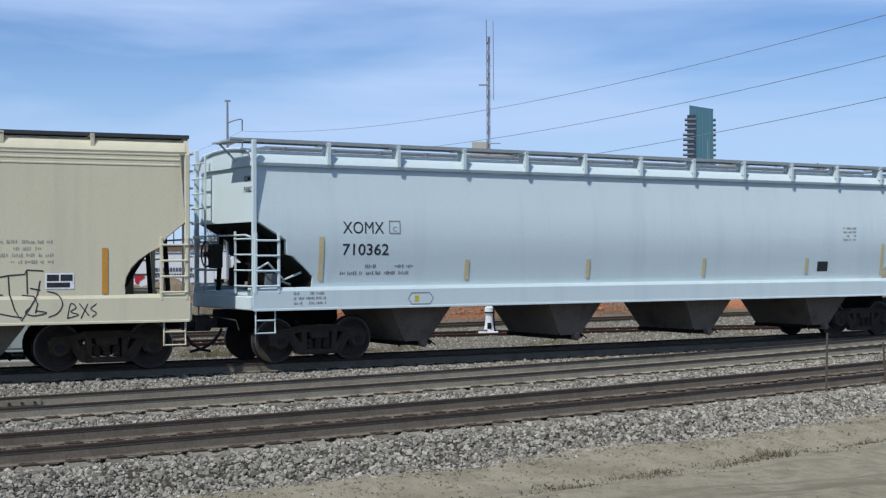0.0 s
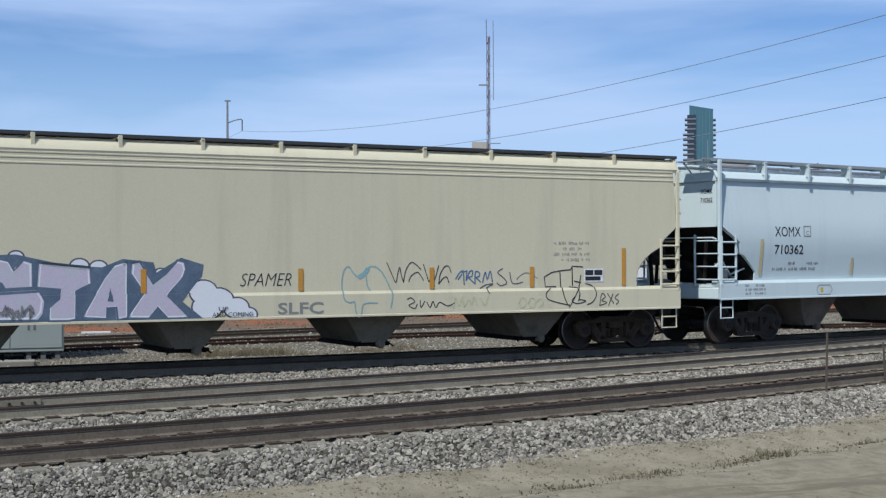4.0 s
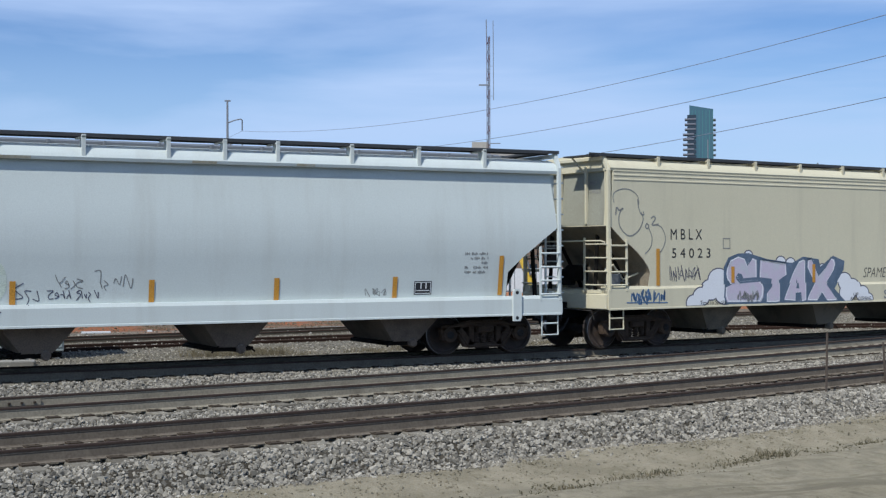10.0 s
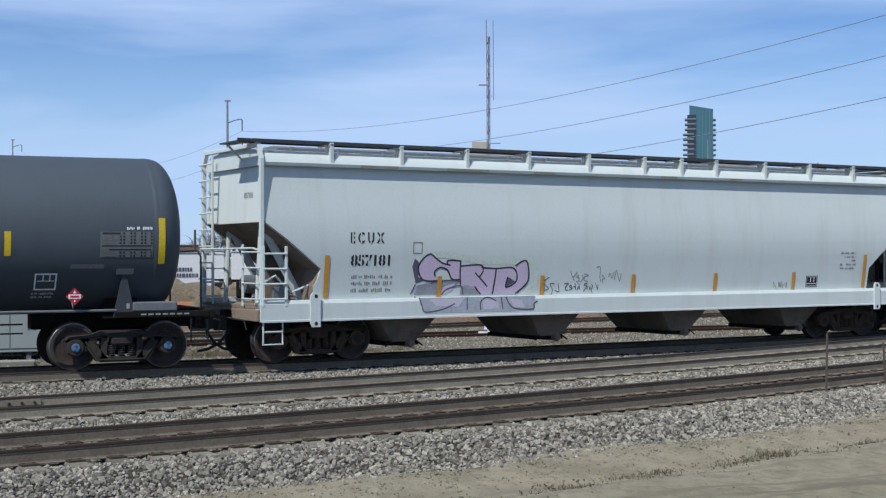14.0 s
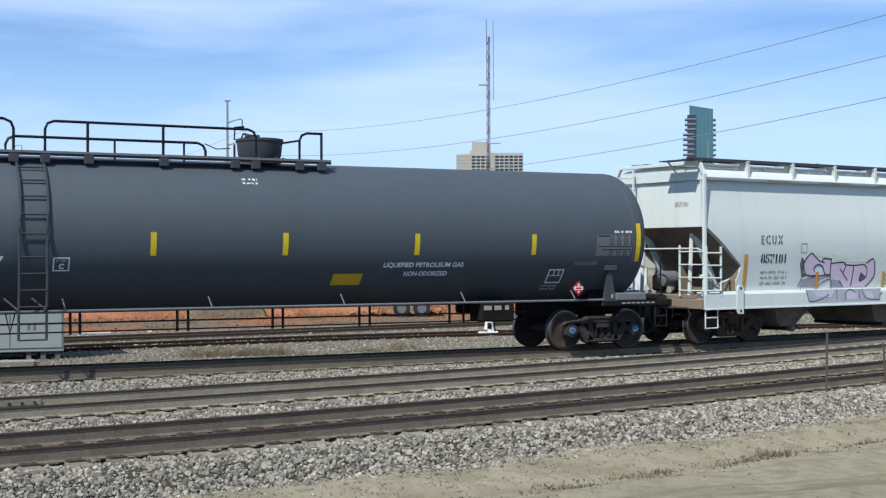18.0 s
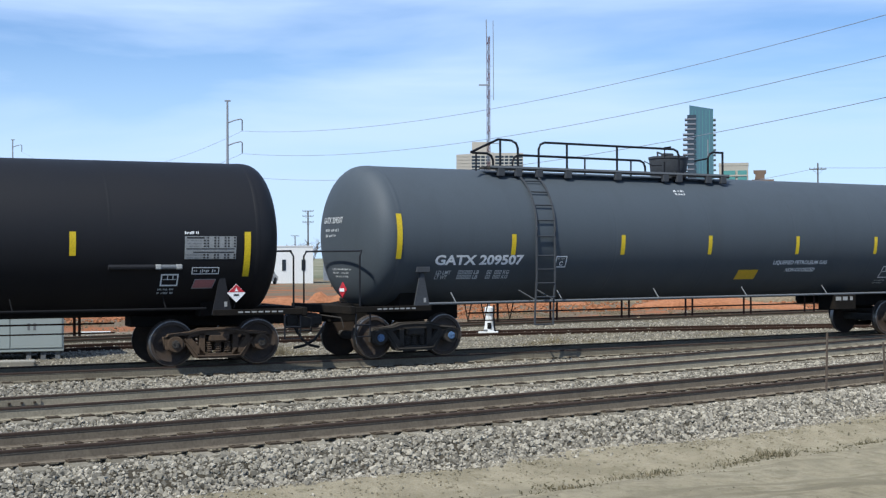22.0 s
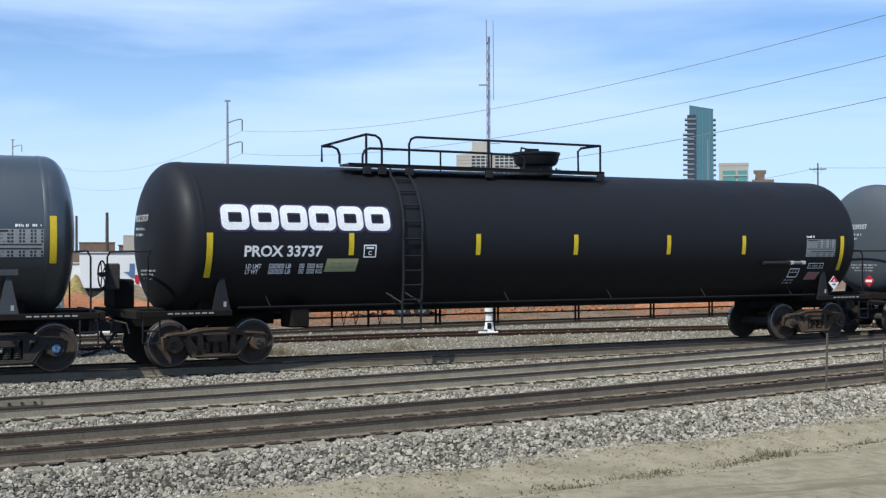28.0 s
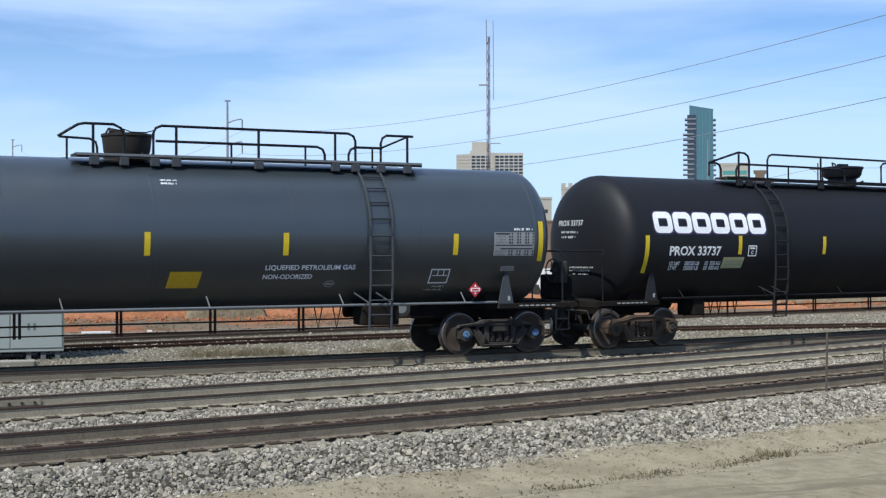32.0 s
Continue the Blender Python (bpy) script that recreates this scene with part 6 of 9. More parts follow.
paint_on(CAR_E, SP, "letter_outline", Flat().fat([(-5.14, 1.67), (-5.42, 1.66), (-5.61, 1.72), (-5.70, 1.95), (-5.58, 2.15), (-5.42, 2.24), (-5.27, 2.15), (-5.11, 2.05), (-4.91, 2.00)], 0.035), M_TAGBLACK, 0.0084)
paint_on(CAR_E, SP, "letter_outline", Flat().fat([(-4.98, 2.02), (-4.95, 2.10), (-4.64, 2.09)], 0.035), M_TAGBLACK, 0.0086)
paint_on(CAR_E, SP, "letter_outline", Flat().fat([(-5.27, 1.77), (-5.28, 1.87), (-5.14, 1.95), (-4.96, 1.89), (-4.84, 1.70), (-4.64, 1.68)], 0.035), M_TAGBLACK, 0.0087)
paint_on(CAR_E, SP, "letter_outline", Flat().fat([(-4.64, 2.09), (-4.64, 1.84), (-4.61, 1.59)], 0.032), M_TAGBLACK, 0.0088)
paint_on(CAR_E, SP, "letter_outline", Flat().fat([(-4.61, 1.98), (-4.13, 2.00), (-4.04, 1.89), (-4.12, 1.74)], 0.032), M_TAGBLACK, 0.0090)
paint_on(CAR_E, SP, "letter_outline", Flat().fat([(-4.24, 1.82), (-4.08, 1.68), (-3.92, 1.53)], 0.032), M_TAGBLACK, 0.0091)
paint_on(CAR_E, SP, "letter_outline", Flat().fat([(-4.23, 1.52), (-4.16, 1.44), (-4.08, 1.36)], 0.032), M_TAGBLACK, 0.0093)
paint_on(CAR_E, SP, "letter_outline", Flat().fat([(-4.08, 1.94), (-3.70, 1.92), (-3.23, 1.92), (-3.14, 1.64), (-3.41, 1.50), (-3.38, 1.72)], 0.035), M_TAGBLACK, 0.0092)
paint_on(CAR_E, SP, "letter_outline", Flat().fat([(-3.70, 1.91), (-3.72, 1.66), (-3.76, 1.37)], 0.035), M_TAGBLACK, 0.0094)
paint_on(CAR_E, SP, "letter_outline", Flat().fat([(-3.19, 1.98), (-2.90, 2.08), (-2.82, 1.65), (-3.06, 1.41), (-3.14, 1.36)], 0.035), M_TAGBLACK, 0.0095)
paint_on(CAR_E, SP, "letter_outline", Flat().fat([(-5.07, 1.37), (-4.96, 1.47), (-4.61, 1.55), (-4.53, 1.36)], 0.028), M_SPRAYDARK, 0.0092)
paint_on(CAR_E, SP, "letter_outline", Flat().fat([(-5.35, 1.62), (-4.95, 1.67), (-4.65, 1.64)], 0.028), M_SPRAYDARK, 0.0094)
paint_on(CAR_E, SP, "letter_outline", Flat().fat([(-5.85, 1.39), (-5.75, 1.59)], 0.028), M_SPRAYDARK, 0.0095)
paint_on(CAR_E, SP, "graffiti_lower", Flat().fat([(-5.74, 1.32), (-5.67, 1.13), (-5.58, 1.00), (-5.15, 1.05), (-4.86, 1.16)], 0.03), M_SPRAYDARK, 0.0062)
paint_on(CAR_E, SP, "graffiti_lower", Flat().fat([(-4.53, 1.30), (-4.53, 1.04)], 0.03), M_SPRAYDARK, 0.0063)
paint_on(CAR_E, SP, "graffiti_lower", Flat().fat([(-4.18, 1.03), (-4.18, 1.19), (-4.00, 1.29), (-3.78, 1.21)], 0.03), M_SPRAYDARK, 0.0065)
paint_on(CAR_E, SP, "graffiti_lower", Flat().fat([(-3.64, 1.27), (-3.60, 1.03)], 0.03), M_SPRAYDARK, 0.0066)
paint_on(CAR_E, SP, "graffiti_lower", Flat().fat([(-3.51, 1.28), (-3.41, 1.11), (-3.22, 1.02), (-2.79, 1.01), (-2.76, 1.12), (-2.67, 1.18)], 0.03), M_SPRAYDARK, 0.0068)
paint_on(CAR_E, SP, "graffiti_lower", Flat().poly([(-5.72, 1.3), (-5.6, 0.97), (-2.75, 0.97), (-2.72, 1.3)]), M_SPRAYPALE, 0.004, "grey lower part of the lettering")
for pts in ([(-5.5, 1.28), (-5.3, 1.12), (-4.75, 1.1), (-4.6, 1.28)], [(-4.15, 1.25), (-3.75, 1.22), (-3.7, 1.05), (-4.1, 1.02)], [(-3.4, 1.25), (-3.1, 1.22), (-3.0, 1.05), (-3.3, 1.05)]):
    paint_on(CAR_E, SP, "graffiti_lower", Flat().poly(pts), M_LILAC, 0.0052)
TAG_LOW = ["0,10 4,13 0,17 4,18", "5,14 8,14 6,18 7,21", "10,14 9,19 12,18", "19,14 16,14 18,16 18,18 16,18", "20,17 22,16 21,15 20,17 22,18", "24,14 23,18 24,16 25,16",
           "27,14 26,18 27,16 28,18", "31,18 32,14 34,15 32,16 34,19", "35,16 35,18 36,16", "38,15 37,16 38,18 37,20", "40,15 40,18 42,14"]
TAG_HIGH = ["20,7 23,10 25,6", "23,10 22,12", "25,11 27,10 26,9 25,12 27,13", "29,9 28,11 30,13", "34,8 31,9 34,10 34,12 31,13", "40,10 40,4 43,4", "44,10 43,13", "47,9 45,11 47,12 46,14", "50,7 51,11 53,8 54,10", "55,8 56,13 59,6 60,12"]


def handwriting(strokes, x0, z0, cell, w):
    """Quick felt-pen strokes on a small grid of cells, counted from the upper left."""
    f = Flat()
    for stroke in strokes:
        pts = [tuple(int(c) for c in p.split(",")) for p in stroke.split()]
        turn = min(u for u, _ in pts) + max(u for u, _ in pts)
        f.fat([(x0 + cell * (turn - u), z0 - cell * v) for u, v in pts], w)
    return f


for strokes, mat in ((TAG_LOW, M_SPRAYDARK), (TAG_HIGH, M_TAGGREY)):
    paint_on(CAR_E, SP, "pen_tag", handwriting(strokes, -2.385, 2.075, 0.0369, 0.018), mat, 0.005, "faint scrawled pen tag")
paint_on(CAR_E, SP, "pen_tag", Flat().curl(4.75, 1.36, 5.28, 1.5, 21, 0.012, 5), M_TAGGREY, 0.005, "faint grey scrawled tag")
end_mark(CAR_E, (-9.29, 2.9), (-9.23, 4.07), [("857181", -0.5, -0.95, 3.4, 3.52)], M_INKGREY)


# ---- tank cars ----
def tank_car(label, paint, radius, zc, heads, shift, bogie, gear, deck, dark_ladder, post_x, under=5.3):
    car = thing("tank_car", label, "tank car", group="cars of the freight train")
    trim = dark_ladder
    post_mat = M_TRIM if trim is M_PLATE else M_TRIMDARK
    a, b, depth, blunt = heads
    dome_ = [(depth * math.sin(t), radius * (1 - math.sin(t) ** blunt) ** (1 / blunt)) for t in (math.pi / 2 * i / 16 for i in range(17))]
    prof = [(a - u, max(r, 0.02)) for u, r in reversed(dome_)]
    prof += [(b + u, max(r, 0.02)) for u, r in dome_]
    part("tank", Kit().lathe(prof, "x", (0, 0, zc), 64), paint, car, "long cylindrical tank with domed ends", smooth=35)
    for s in (a + 0.04, b - 0.04):
        part("head_band", Kit().lathe([(-0.05, radius), (-0.03, radius + 0.005), (0.03, radius + 0.005), (0.05, radius)], "x", (s, 0, zc), 64, False), paint, car)
    for i in range(1, 6):
        x = a + (b - a) * i / 6
        part("weld_seam", Kit().lathe([(-0.04, radius - 0.001), (-0.02, radius + 0.0015), (0.02, radius + 0.0015), (0.04, radius - 0.001)], "x", (x, 0, zc), 64, False), paint, car)
    # stub sills, saddles and side strip
    for end in (-1, 1):
        x = shift + end * bogie
        xe = x + end * 1.65
        part("stub_sill", Kit().box(min(xe, x - end * 1.6), max(xe, x - end * 1.6), -0.28, 0.28, 0.78, 1.16, 0.02), M_UNDER, car, "stub centre sill")
        part("bolster_web", Kit().prism([(x - 0.35, 1.0), (x + 0.35, 1.0), (x + 0.3, 1.5), (x - 0.3, 1.5)], -0.95, 0.95), M_UNDER, car)
        for sy in (-1, 1):
            k = Kit()
            k.prism([(x - 0.22, 1.04), (x + 0.2, 1.04), (x + 0.06, 1.7), (x + 0.045, 1.85), (x - 0.045, 1.85), (x - 0.08, 1.7)], *sorted((sy * 1.33, sy * 1.37)))
            part("saddle_post", k, post_mat, car, "tapered steel bolster post")
            part("post_sign", Kit().box(x + 0.03, x + 0.09, *sorted((sy * 1.372, sy * 1.376)), 1.2, 1.3), M_LETTERDIM, car)
            if trim is M_PLATE:
                part("jacking_pad", Kit().box(x - 0.17, x + 0.17, *sorted((sy * 1.28, sy * 1.42)), 1.85, 1.97, 0.01), post_mat, car)
            part("side_beam", Kit().box(min(x - end * 0.2, xe), max(x - end * 0.2, xe), *sorted((sy * 1.3, sy * 1.42)), 1.02, 1.14, 0.01), M_UNDER, car)
            for i in range(7):
                part("white_decal", Kit().box(x + end * (0.3 + 0.14 * i), x + end * (0.3 + 0.14 * i) + 0.1, *sorted((sy * 1.425, sy * 1.428)), 1.072, 1.1), M_LETTERDIM, car)
        part("end_beam", Kit().box(min(xe, xe + end * 0.12), max(xe, xe + end * 0.12), -1.42, 1.42, 0.98, 1.16, 0.02), M_UNDER, car, "end sill with crossover board")
        k = Kit()
        for sy in (-1, 1):
            y = sy * 1.32
            xr = xe - end * 0.15
            k.tube([(xr, y, 1.15), (xr, y, 2.2), (xr - end * 0.05, y * 0.98, 2.3)], 0.02, 8)
        k.tube([(xr - end * 0.05, -1.3, 2.31), (xr - end * 0.05, 1.3, 2.31)], 0.02, 8)
        part("end_rail", k, M_BLACK if trim is M_BLACK else M_DARKPIPE, car, "bent pipe end hand rail")
        for sy in (-1, 1):
            stirrup(car, xe - end * 0.02, xe - end * 0.36, sy * 1.38, 0.52, 1.0, M_DARKPIPE)
        coupler(car, xe + end * 0.1, end)
    for sy in (-1, 1):
        part("side_strip", Kit().tube([(shift - 8.0, sy * 1.36, 1.17), (shift + 8.0, sy * 1.36, 1.17)], 0.026, 8), trim, car, "thin hand rail along the tank")
        for i in range(6):
            x = shift - 7.3 + i * 2.9
            part("rail_bracket", Kit().tube([(x - 0.03, sy * 1.2, 1.4), (x, sy * 1.36, 1.18)], 0.014, 6), trim, car)
    # top platform with rails
    p0, p1 = deck
    zt = zc + radius
    zd = zt + 0.02
    g = Kit()
    for sy in (-1, 1):
        g.box(p0 + 0.55, p1, *sorted((sy * 0.42, sy * 0.82)), zd - 0.03, zd + 0.02)
        g.box(p0 + 0.55, p1, *sorted((sy * 0.82, sy * 0.85)), zd - 0.06, zd + 0.03)
    part("platform", g, M_CASTDARK, car, "grated top platform")
    for sy in (-1, 1):
        part("platform_edge", Kit().box(p0 + 0.56, p1 - 0.01, *sorted((sy * 0.852, sy * 0.866)), zd - 0.012, zd + 0.034), M_PLATE if trim is M_PLATE else trim, car, "pale worn edge of the platform")
    top, midz = 4.83, 4.51
    for x0, x1, z, drop0, drop1 in post_x:
        pts = [(x0, zd), (x0, z - 0.16), (x0 + 0.05, z - 0.05), (x0 + 0.17, z)] if drop0 else [(x0, z)]
        pts += [(x1 - 0.17, z), (x1 - 0.05, z - 0.05), (x1, z - 0.16), (x1, zd)] if drop1 else [(x1, z)]
        rail_pipe(car, pts)
    stand = Kit().tube([(0, 0, zd - 0.1), (0, 0, top)], 0.028, 8).mesh("stanchion", M_PIPE)
    short = Kit().tube([(0, 0, zd - 0.1), (0, 0, midz)], 0.022, 8).mesh("stanchion", M_PIPE)
    foot = Kit().box(-0.09, 0.09, -0.03, 0.06, zd - 0.2, zd - 0.03, 0.01).mesh("bracket_foot", post_mat)
    ux = shift + under
    part("brake_rigging", Kit().box(ux - (0.42 if under > 0 else 0.2), ux + (0.42 if under > 0 else 0.2), -1.1, -0.5, 0.72, 1.14, 0.03), M_UNDER, car, "black brake gear box below the tank")
    part("air_reservoir", Kit().lathe([(-0.5, 0.08), (-0.46, 0.16), (0.46, 0.16), (0.5, 0.08)], "x", (ux + (-0.2 if under < 0 else 0.2), 0.3, 1.0), 16), M_UNDER, car)
    add_gear(car, bogie, gear, shift)
    return car, dict(zd=zd, top=top, midz=midz, stand=stand, short=short, foot=foot, radius=radius, paint=paint, heads=heads, zc=zc)


def tank_top(car, d, posts, shorts, feet, dome, dark, radius=0.5, neck=0.0):
    """Stanchions and their feet, the grating's pale edge, and the round valve housing."""
    for x in posts:
        q = part("stanchion", d["stand"], None, car)
        q.location = (x, -0.83, 0)
    for x in shorts:
        q = part("stanchion", d["short"], None, car)
        q.location = (x, -0.83, 0)
    for x in feet:
        q = part("bracket_foot", d["foot"], None, car)
        q.location = (x, -0.86, 0)
    z, r = d["zd"], radius
    low = neck if neck else 0.06
    k = Kit().lathe([(z - 0.12, r * (0.7 if neck else 0.94)), (z + low - 0.04, r * (0.7 if neck else 0.94)), (z + low, r * 0.86), (z + low + 0.08, r * 0.94), (z + 0.42, r), (z + 0.44, r * 1.04), (z + 0.49, r * 1.04), (z + 0.5, r * 0.94), (z + 0.5, 0.05)], "z", (dome, 0, 0), 32)
    man = part("valve_dome", k, dark, car, "round protective valve housing with hinged lid")
    part("dome_latch", Kit().box(dome - r * 0.85, dome - r * 0.25, -0.35, -0.2, z + 0.49, z + 0.56, 0.015), dark, man)
    part("dome_hinge", Kit().tube([(dome - r * 0.9, -0.1, z + 0.5), (dome - r * 0.75, 0.0, z + 0.6), (dome - r * 0.3, 0.1, z + 0.58), (dome - r * 0.2, 0.1, z + 0.48)], 0.022, 6), dark, man)
    for i in range(8):
        t = 2 * math.pi * (i + 0.5) / 8
        part("dome_bolt", Kit().lathe([(z + 0.06, 0.03), (z + 0.1, 0.03)], "z", (dome + r * 1.02 * math.cos(t), r * 1.02 * math.sin(t), 0), 6), dark, man)


def brake_pipes(car, y, x0, x1, high, low, pairs, vees):
    """Two thin pipes under the tank, hung from it on pairs of flat bars and on V-shaped struts."""
    part("brake_pipe", Kit().tube([(x0, y, high), (x1, y, high)], 0.02, 6), M_FENCE, car, "thin dark brake pipe")
    part("brake_rod", Kit().tube([(x0, y - 0.02, low), (x1, y - 0.02, low)], 0.017, 6), M_FENCE, car, "thin dark brake rod")
    bar = Kit().box(-0.028, 0.028, y - 0.034, y - 0.022, low - 0.05, 1.3).mesh("hanger", M_FENCE)
    vee = Kit().tube([(-0.11, y, 1.25), (0.0, y, low), (0.13, y, 1.25)], 0.018, 6).mesh("vee_strut", M_FENCE)
    for x, gap in pairs:
        for u in ((-gap / 2, gap / 2) if gap else (0,)):
            part("hanger", bar, None, car).location = (x + u, 0, 0)
    for x in vees:
        part("vee_strut", vee, None, car, "V-shaped pipe strut").location = (x, 0, 0)


def rail_pipe(car, points, r=0.028):
    """One bent pipe of the guard rail on the near side, through (x, z)."""
    part("guard_rail", Kit().tube([(x, -0.83, z) for x, z in points], r, 8), M_PIPE, car, "bent pipe guard rail on the platform")


def tank_ladder(car, d, x0, x1, mat, lean=0.1):
    """A ladder bent over the tank's shoulder, leaning a little, with its foot below the tank."""
    r = d["radius"] + 0.06
    path = [radians(32 + 7.25 * i) for i in range(9)]
    line = [(-0.83, d["zd"])] + [(-r * math.sin(t), d["zc"] + r * math.cos(t)) for t in path] + [(-r, 2.3), (-r, 1.7), (-r + 0.06, 1.1), (-r + 0.08, 0.64)]

    def slide(z):
        return -lean * min(1.0, max(0.0, (d["zd"] - z) / 1.6))
    st = Kit()
    for x in (x0, x1):
        st.tube([(x + slide(z), y, z) for y, z in line], 0.026, 6)
        st.tube([(x + slide(1.2), -r + 0.05, 1.2), (x - 0.2 + slide(1.2), -1.2, 1.42)], 0.018, 6)
    ob = part("ladder", st, mat, car, "steel ladder bent over the tank")
    rung = Kit().tube([(x0, 0, 0), (x1, 0, 0)], 0.018, 6).mesh("rung", mat)
    places = [(-r * math.sin(t), d["zc"] + r * math.cos(t)) for t in (radians(38 + 13 * i) for i in range(5))] + [(-r + (0.06 if i > 3 else 0), 2.2 - 0.31 * i) for i in range(6)]
    for y, z in places:
        q = part("rung", rung, None, ob)
        q.location = (slide(z), y, z)


def tank_paint(car, d, name, flat, mat, lift=0.006, label=""):
    ob = part(name, on_tank(flat, d["radius"], lift, d["zc"], d["heads"]), mat, car, label, smooth=60)
    return tagged(ob, label, kind="stuff") if name in FINE_WRITING else ob


def weight_rows(car, d, x0, x1, z0, z1, mat):
    """Two stencilled rows of load and light weight: the words stand, the figures are bars."""
    w, h = x1 - x0, (z1 - z0) / 2
    for i, (word, z) in enumerate((("LD LMT", z0 + h), ("LT WT", z0))):
        hi = z + 0.82 * h
        tank_paint(car, d, "weight_word", Flat().text(word, x0, z, x0 + w * (0.196 if i == 0 else 0.16), hi, 0.03), mat, 0.007, "white stencilled weight word")
        for a, b, unit in ((0.51, 0.58, "LB"), (0.915, 1.0, "KG")):
            tank_paint(car, d, "weight_word", Flat().text(unit, x0 + a * w, z, x0 + b * w, hi, 0.03), mat, 0.007)
        for a, b in ((0.295, 0.495), (0.69, 0.76), (0.795, 0.9)):
            f = Flat()
            n_ = max(2, round((b - a) / 0.034))
            p = (b - a) * w / n_
            for k in range(n_):
                f.outline(x0 + a * w + k * p, z, x0 + a * w + k * p + 0.8 * p, hi, 0.24 * p)
            tank_paint(car, d, "small_print", f, mat, 0.007)


def tank_stripes(car, d, tall, short):
    for x in short:
        tank_paint(car, d, "reflector_stripe", Flat().rect(x - 0.06, 2.22, x + 0.06, 2.68, 0, 6), M_YELLOW)
    for x, z0, z1 in tall:
        tank_paint(car, d, "end_stripe", Flat().rect(x - 0.065, z0, x + 0.065, z1, 0, 10), M_YELLOW, 0.016)


def data_table(car, d, x0, x1, z0, z1, seed, panel, title=(0.5, 1.0)):
    """A printed data table: a grey sheet with dark rows of small figures in ruled columns."""
    tank_paint(car, d, "data_panel", Flat().rect(x0, z0, x1, z1, 0, 6), panel, 0.006, "grey printed data table")
    f = Flat()
    rnd = random.Random(seed)
    rows = 8
    h = (z1 - z0) / rows
    w = x1 - x0
    fine = Flat()
    for i in range(rows):
        z = z0 + h * i
        if i == 3:
            f.rect(x0 + 0.03 * w, z + 0.45 * h, x1 - 0.03 * w, z + 0.75 * h)
            continue
        if i == rows - 1:
            f.rect(x0 + 0.04 * w, z + 0.2 * h, x0 + 0.38 * w, z + 0.75 * h)
        elif i == 2:
            f.rect(x0 + 0.16 * w, z + 0.25 * h, x0 + 0.96 * w, z + 0.6 * h)
        else:
            fine.bars(x0 + 0.04 * w, z + 0.1 * h, x0 + w * rnd.uniform(0.26, 0.36), z + 0.95 * h, 1, seed + i, 1.0)
            f.rect(x0 + 0.36 * w, z + 0.25 * h, x0 + 0.4 * w, z + 0.75 * h)
        if i != 2:
            for c in (0.43, 0.565, 0.63, 0.765, 0.83, 0.95):
                f.rect(x0 + c * w, z + 0.2 * h, x0 + (c + 0.034) * w, z + 0.8 * h)
    for c in (0.41, 0.6, 0.8):
        fine.rect(x0 + (c - 0.004) * w, z0 + 4 * h, x0 + (c + 0.004) * w, z1, 0, 4)
    tank_paint(car, d, "table_print", fine, M_PLATE, 0.009)
    tank_paint(car, d, "table_print", f, M_INK, 0.0095)
    tank_paint(car, d, "small_print", Flat().bars(x0 + title[0] * w, z1 + 0.02, x0 + title[1] * w, z1 + 0.12, 1, seed, 1.0), M_LETTER)


def placard(car, x, z, white=False, r=0.165):
    """A diamond hazard placard on a small bracket."""
    y = -1.5
    k = Kit().add([(x - r, y, z), (x, y, z - r), (x + r, y, z), (x, y, z + r), (x - r, y + 0.012, z), (x, y + 0.012, z - r), (x + r, y + 0.012, z), (x, y + 0.012, z + r)],
                  [(0, 1, 2, 3), (7, 6, 5, 4), (0, 4, 5, 1), (1, 5, 6, 2), (2, 6, 7, 3), (3, 7, 4, 0)])
    pl = part("placard", k, M_LETTER if white else M_RED, car, "diamond hazard placard", smooth=0)
    part("placard_bracket", Kit().tube([(x, y + 0.03, z - 0.1), (x, -1.36, 1.18)], 0.014, 6), M_TRIMDARK, pl)
    if white:
        kk = Kit().add([(x - r * 0.9, y - 0.004, z + 0.02), (x + r * 0.9, y - 0.004, z + 0.02), (x, y - 0.004, z + r * 0.95)], [(0, 1, 2)])
        part("placard_top", kk, M_RED, pl, smooth=0)
        part("placard_flame", Kit().add([(x - 0.035, y - 0.007, z + 0.035), (x + 0.035, y - 0.007, z + 0.035), (x, y - 0.007, z + 0.11)], [(0, 1, 2)]), M_LETTER, pl, smooth=0)
        part("placard_number", Kit().box(x - r * 0.3, x + r * 0.3, y - 0.006, y - 0.003, z - 0.055, z - 0.02), M_INK, pl, smooth=0)
    else:
        part("placard_flame", Kit().add([(x - 0.03, y - 0.006, z + 0.06), (x + 0.03, y - 0.006, z + 0.06), (x, y - 0.006, z + 0.12)], [(0, 1, 2)]), M_LETTER, pl, smooth=0)
        part("placard_band", Kit().box(x - r * 0.7, x + r * 0.7, y - 0.006, y - 0.003, z - 0.04, z + 0.04), M_LETTER, pl, smooth=0)
        part("placard_number", Kit().box(x - r * 0.5, x + r * 0.5, y - 0.009, y - 0.007, z - 0.02, z + 0.02), M_RED, pl, smooth=0)
        part("placard_class", Kit().box(x - 0.015, x + 0.015, y - 0.006, y - 0.003, z - 0.1, z - 0.065), M_LETTER, pl, smooth=0)


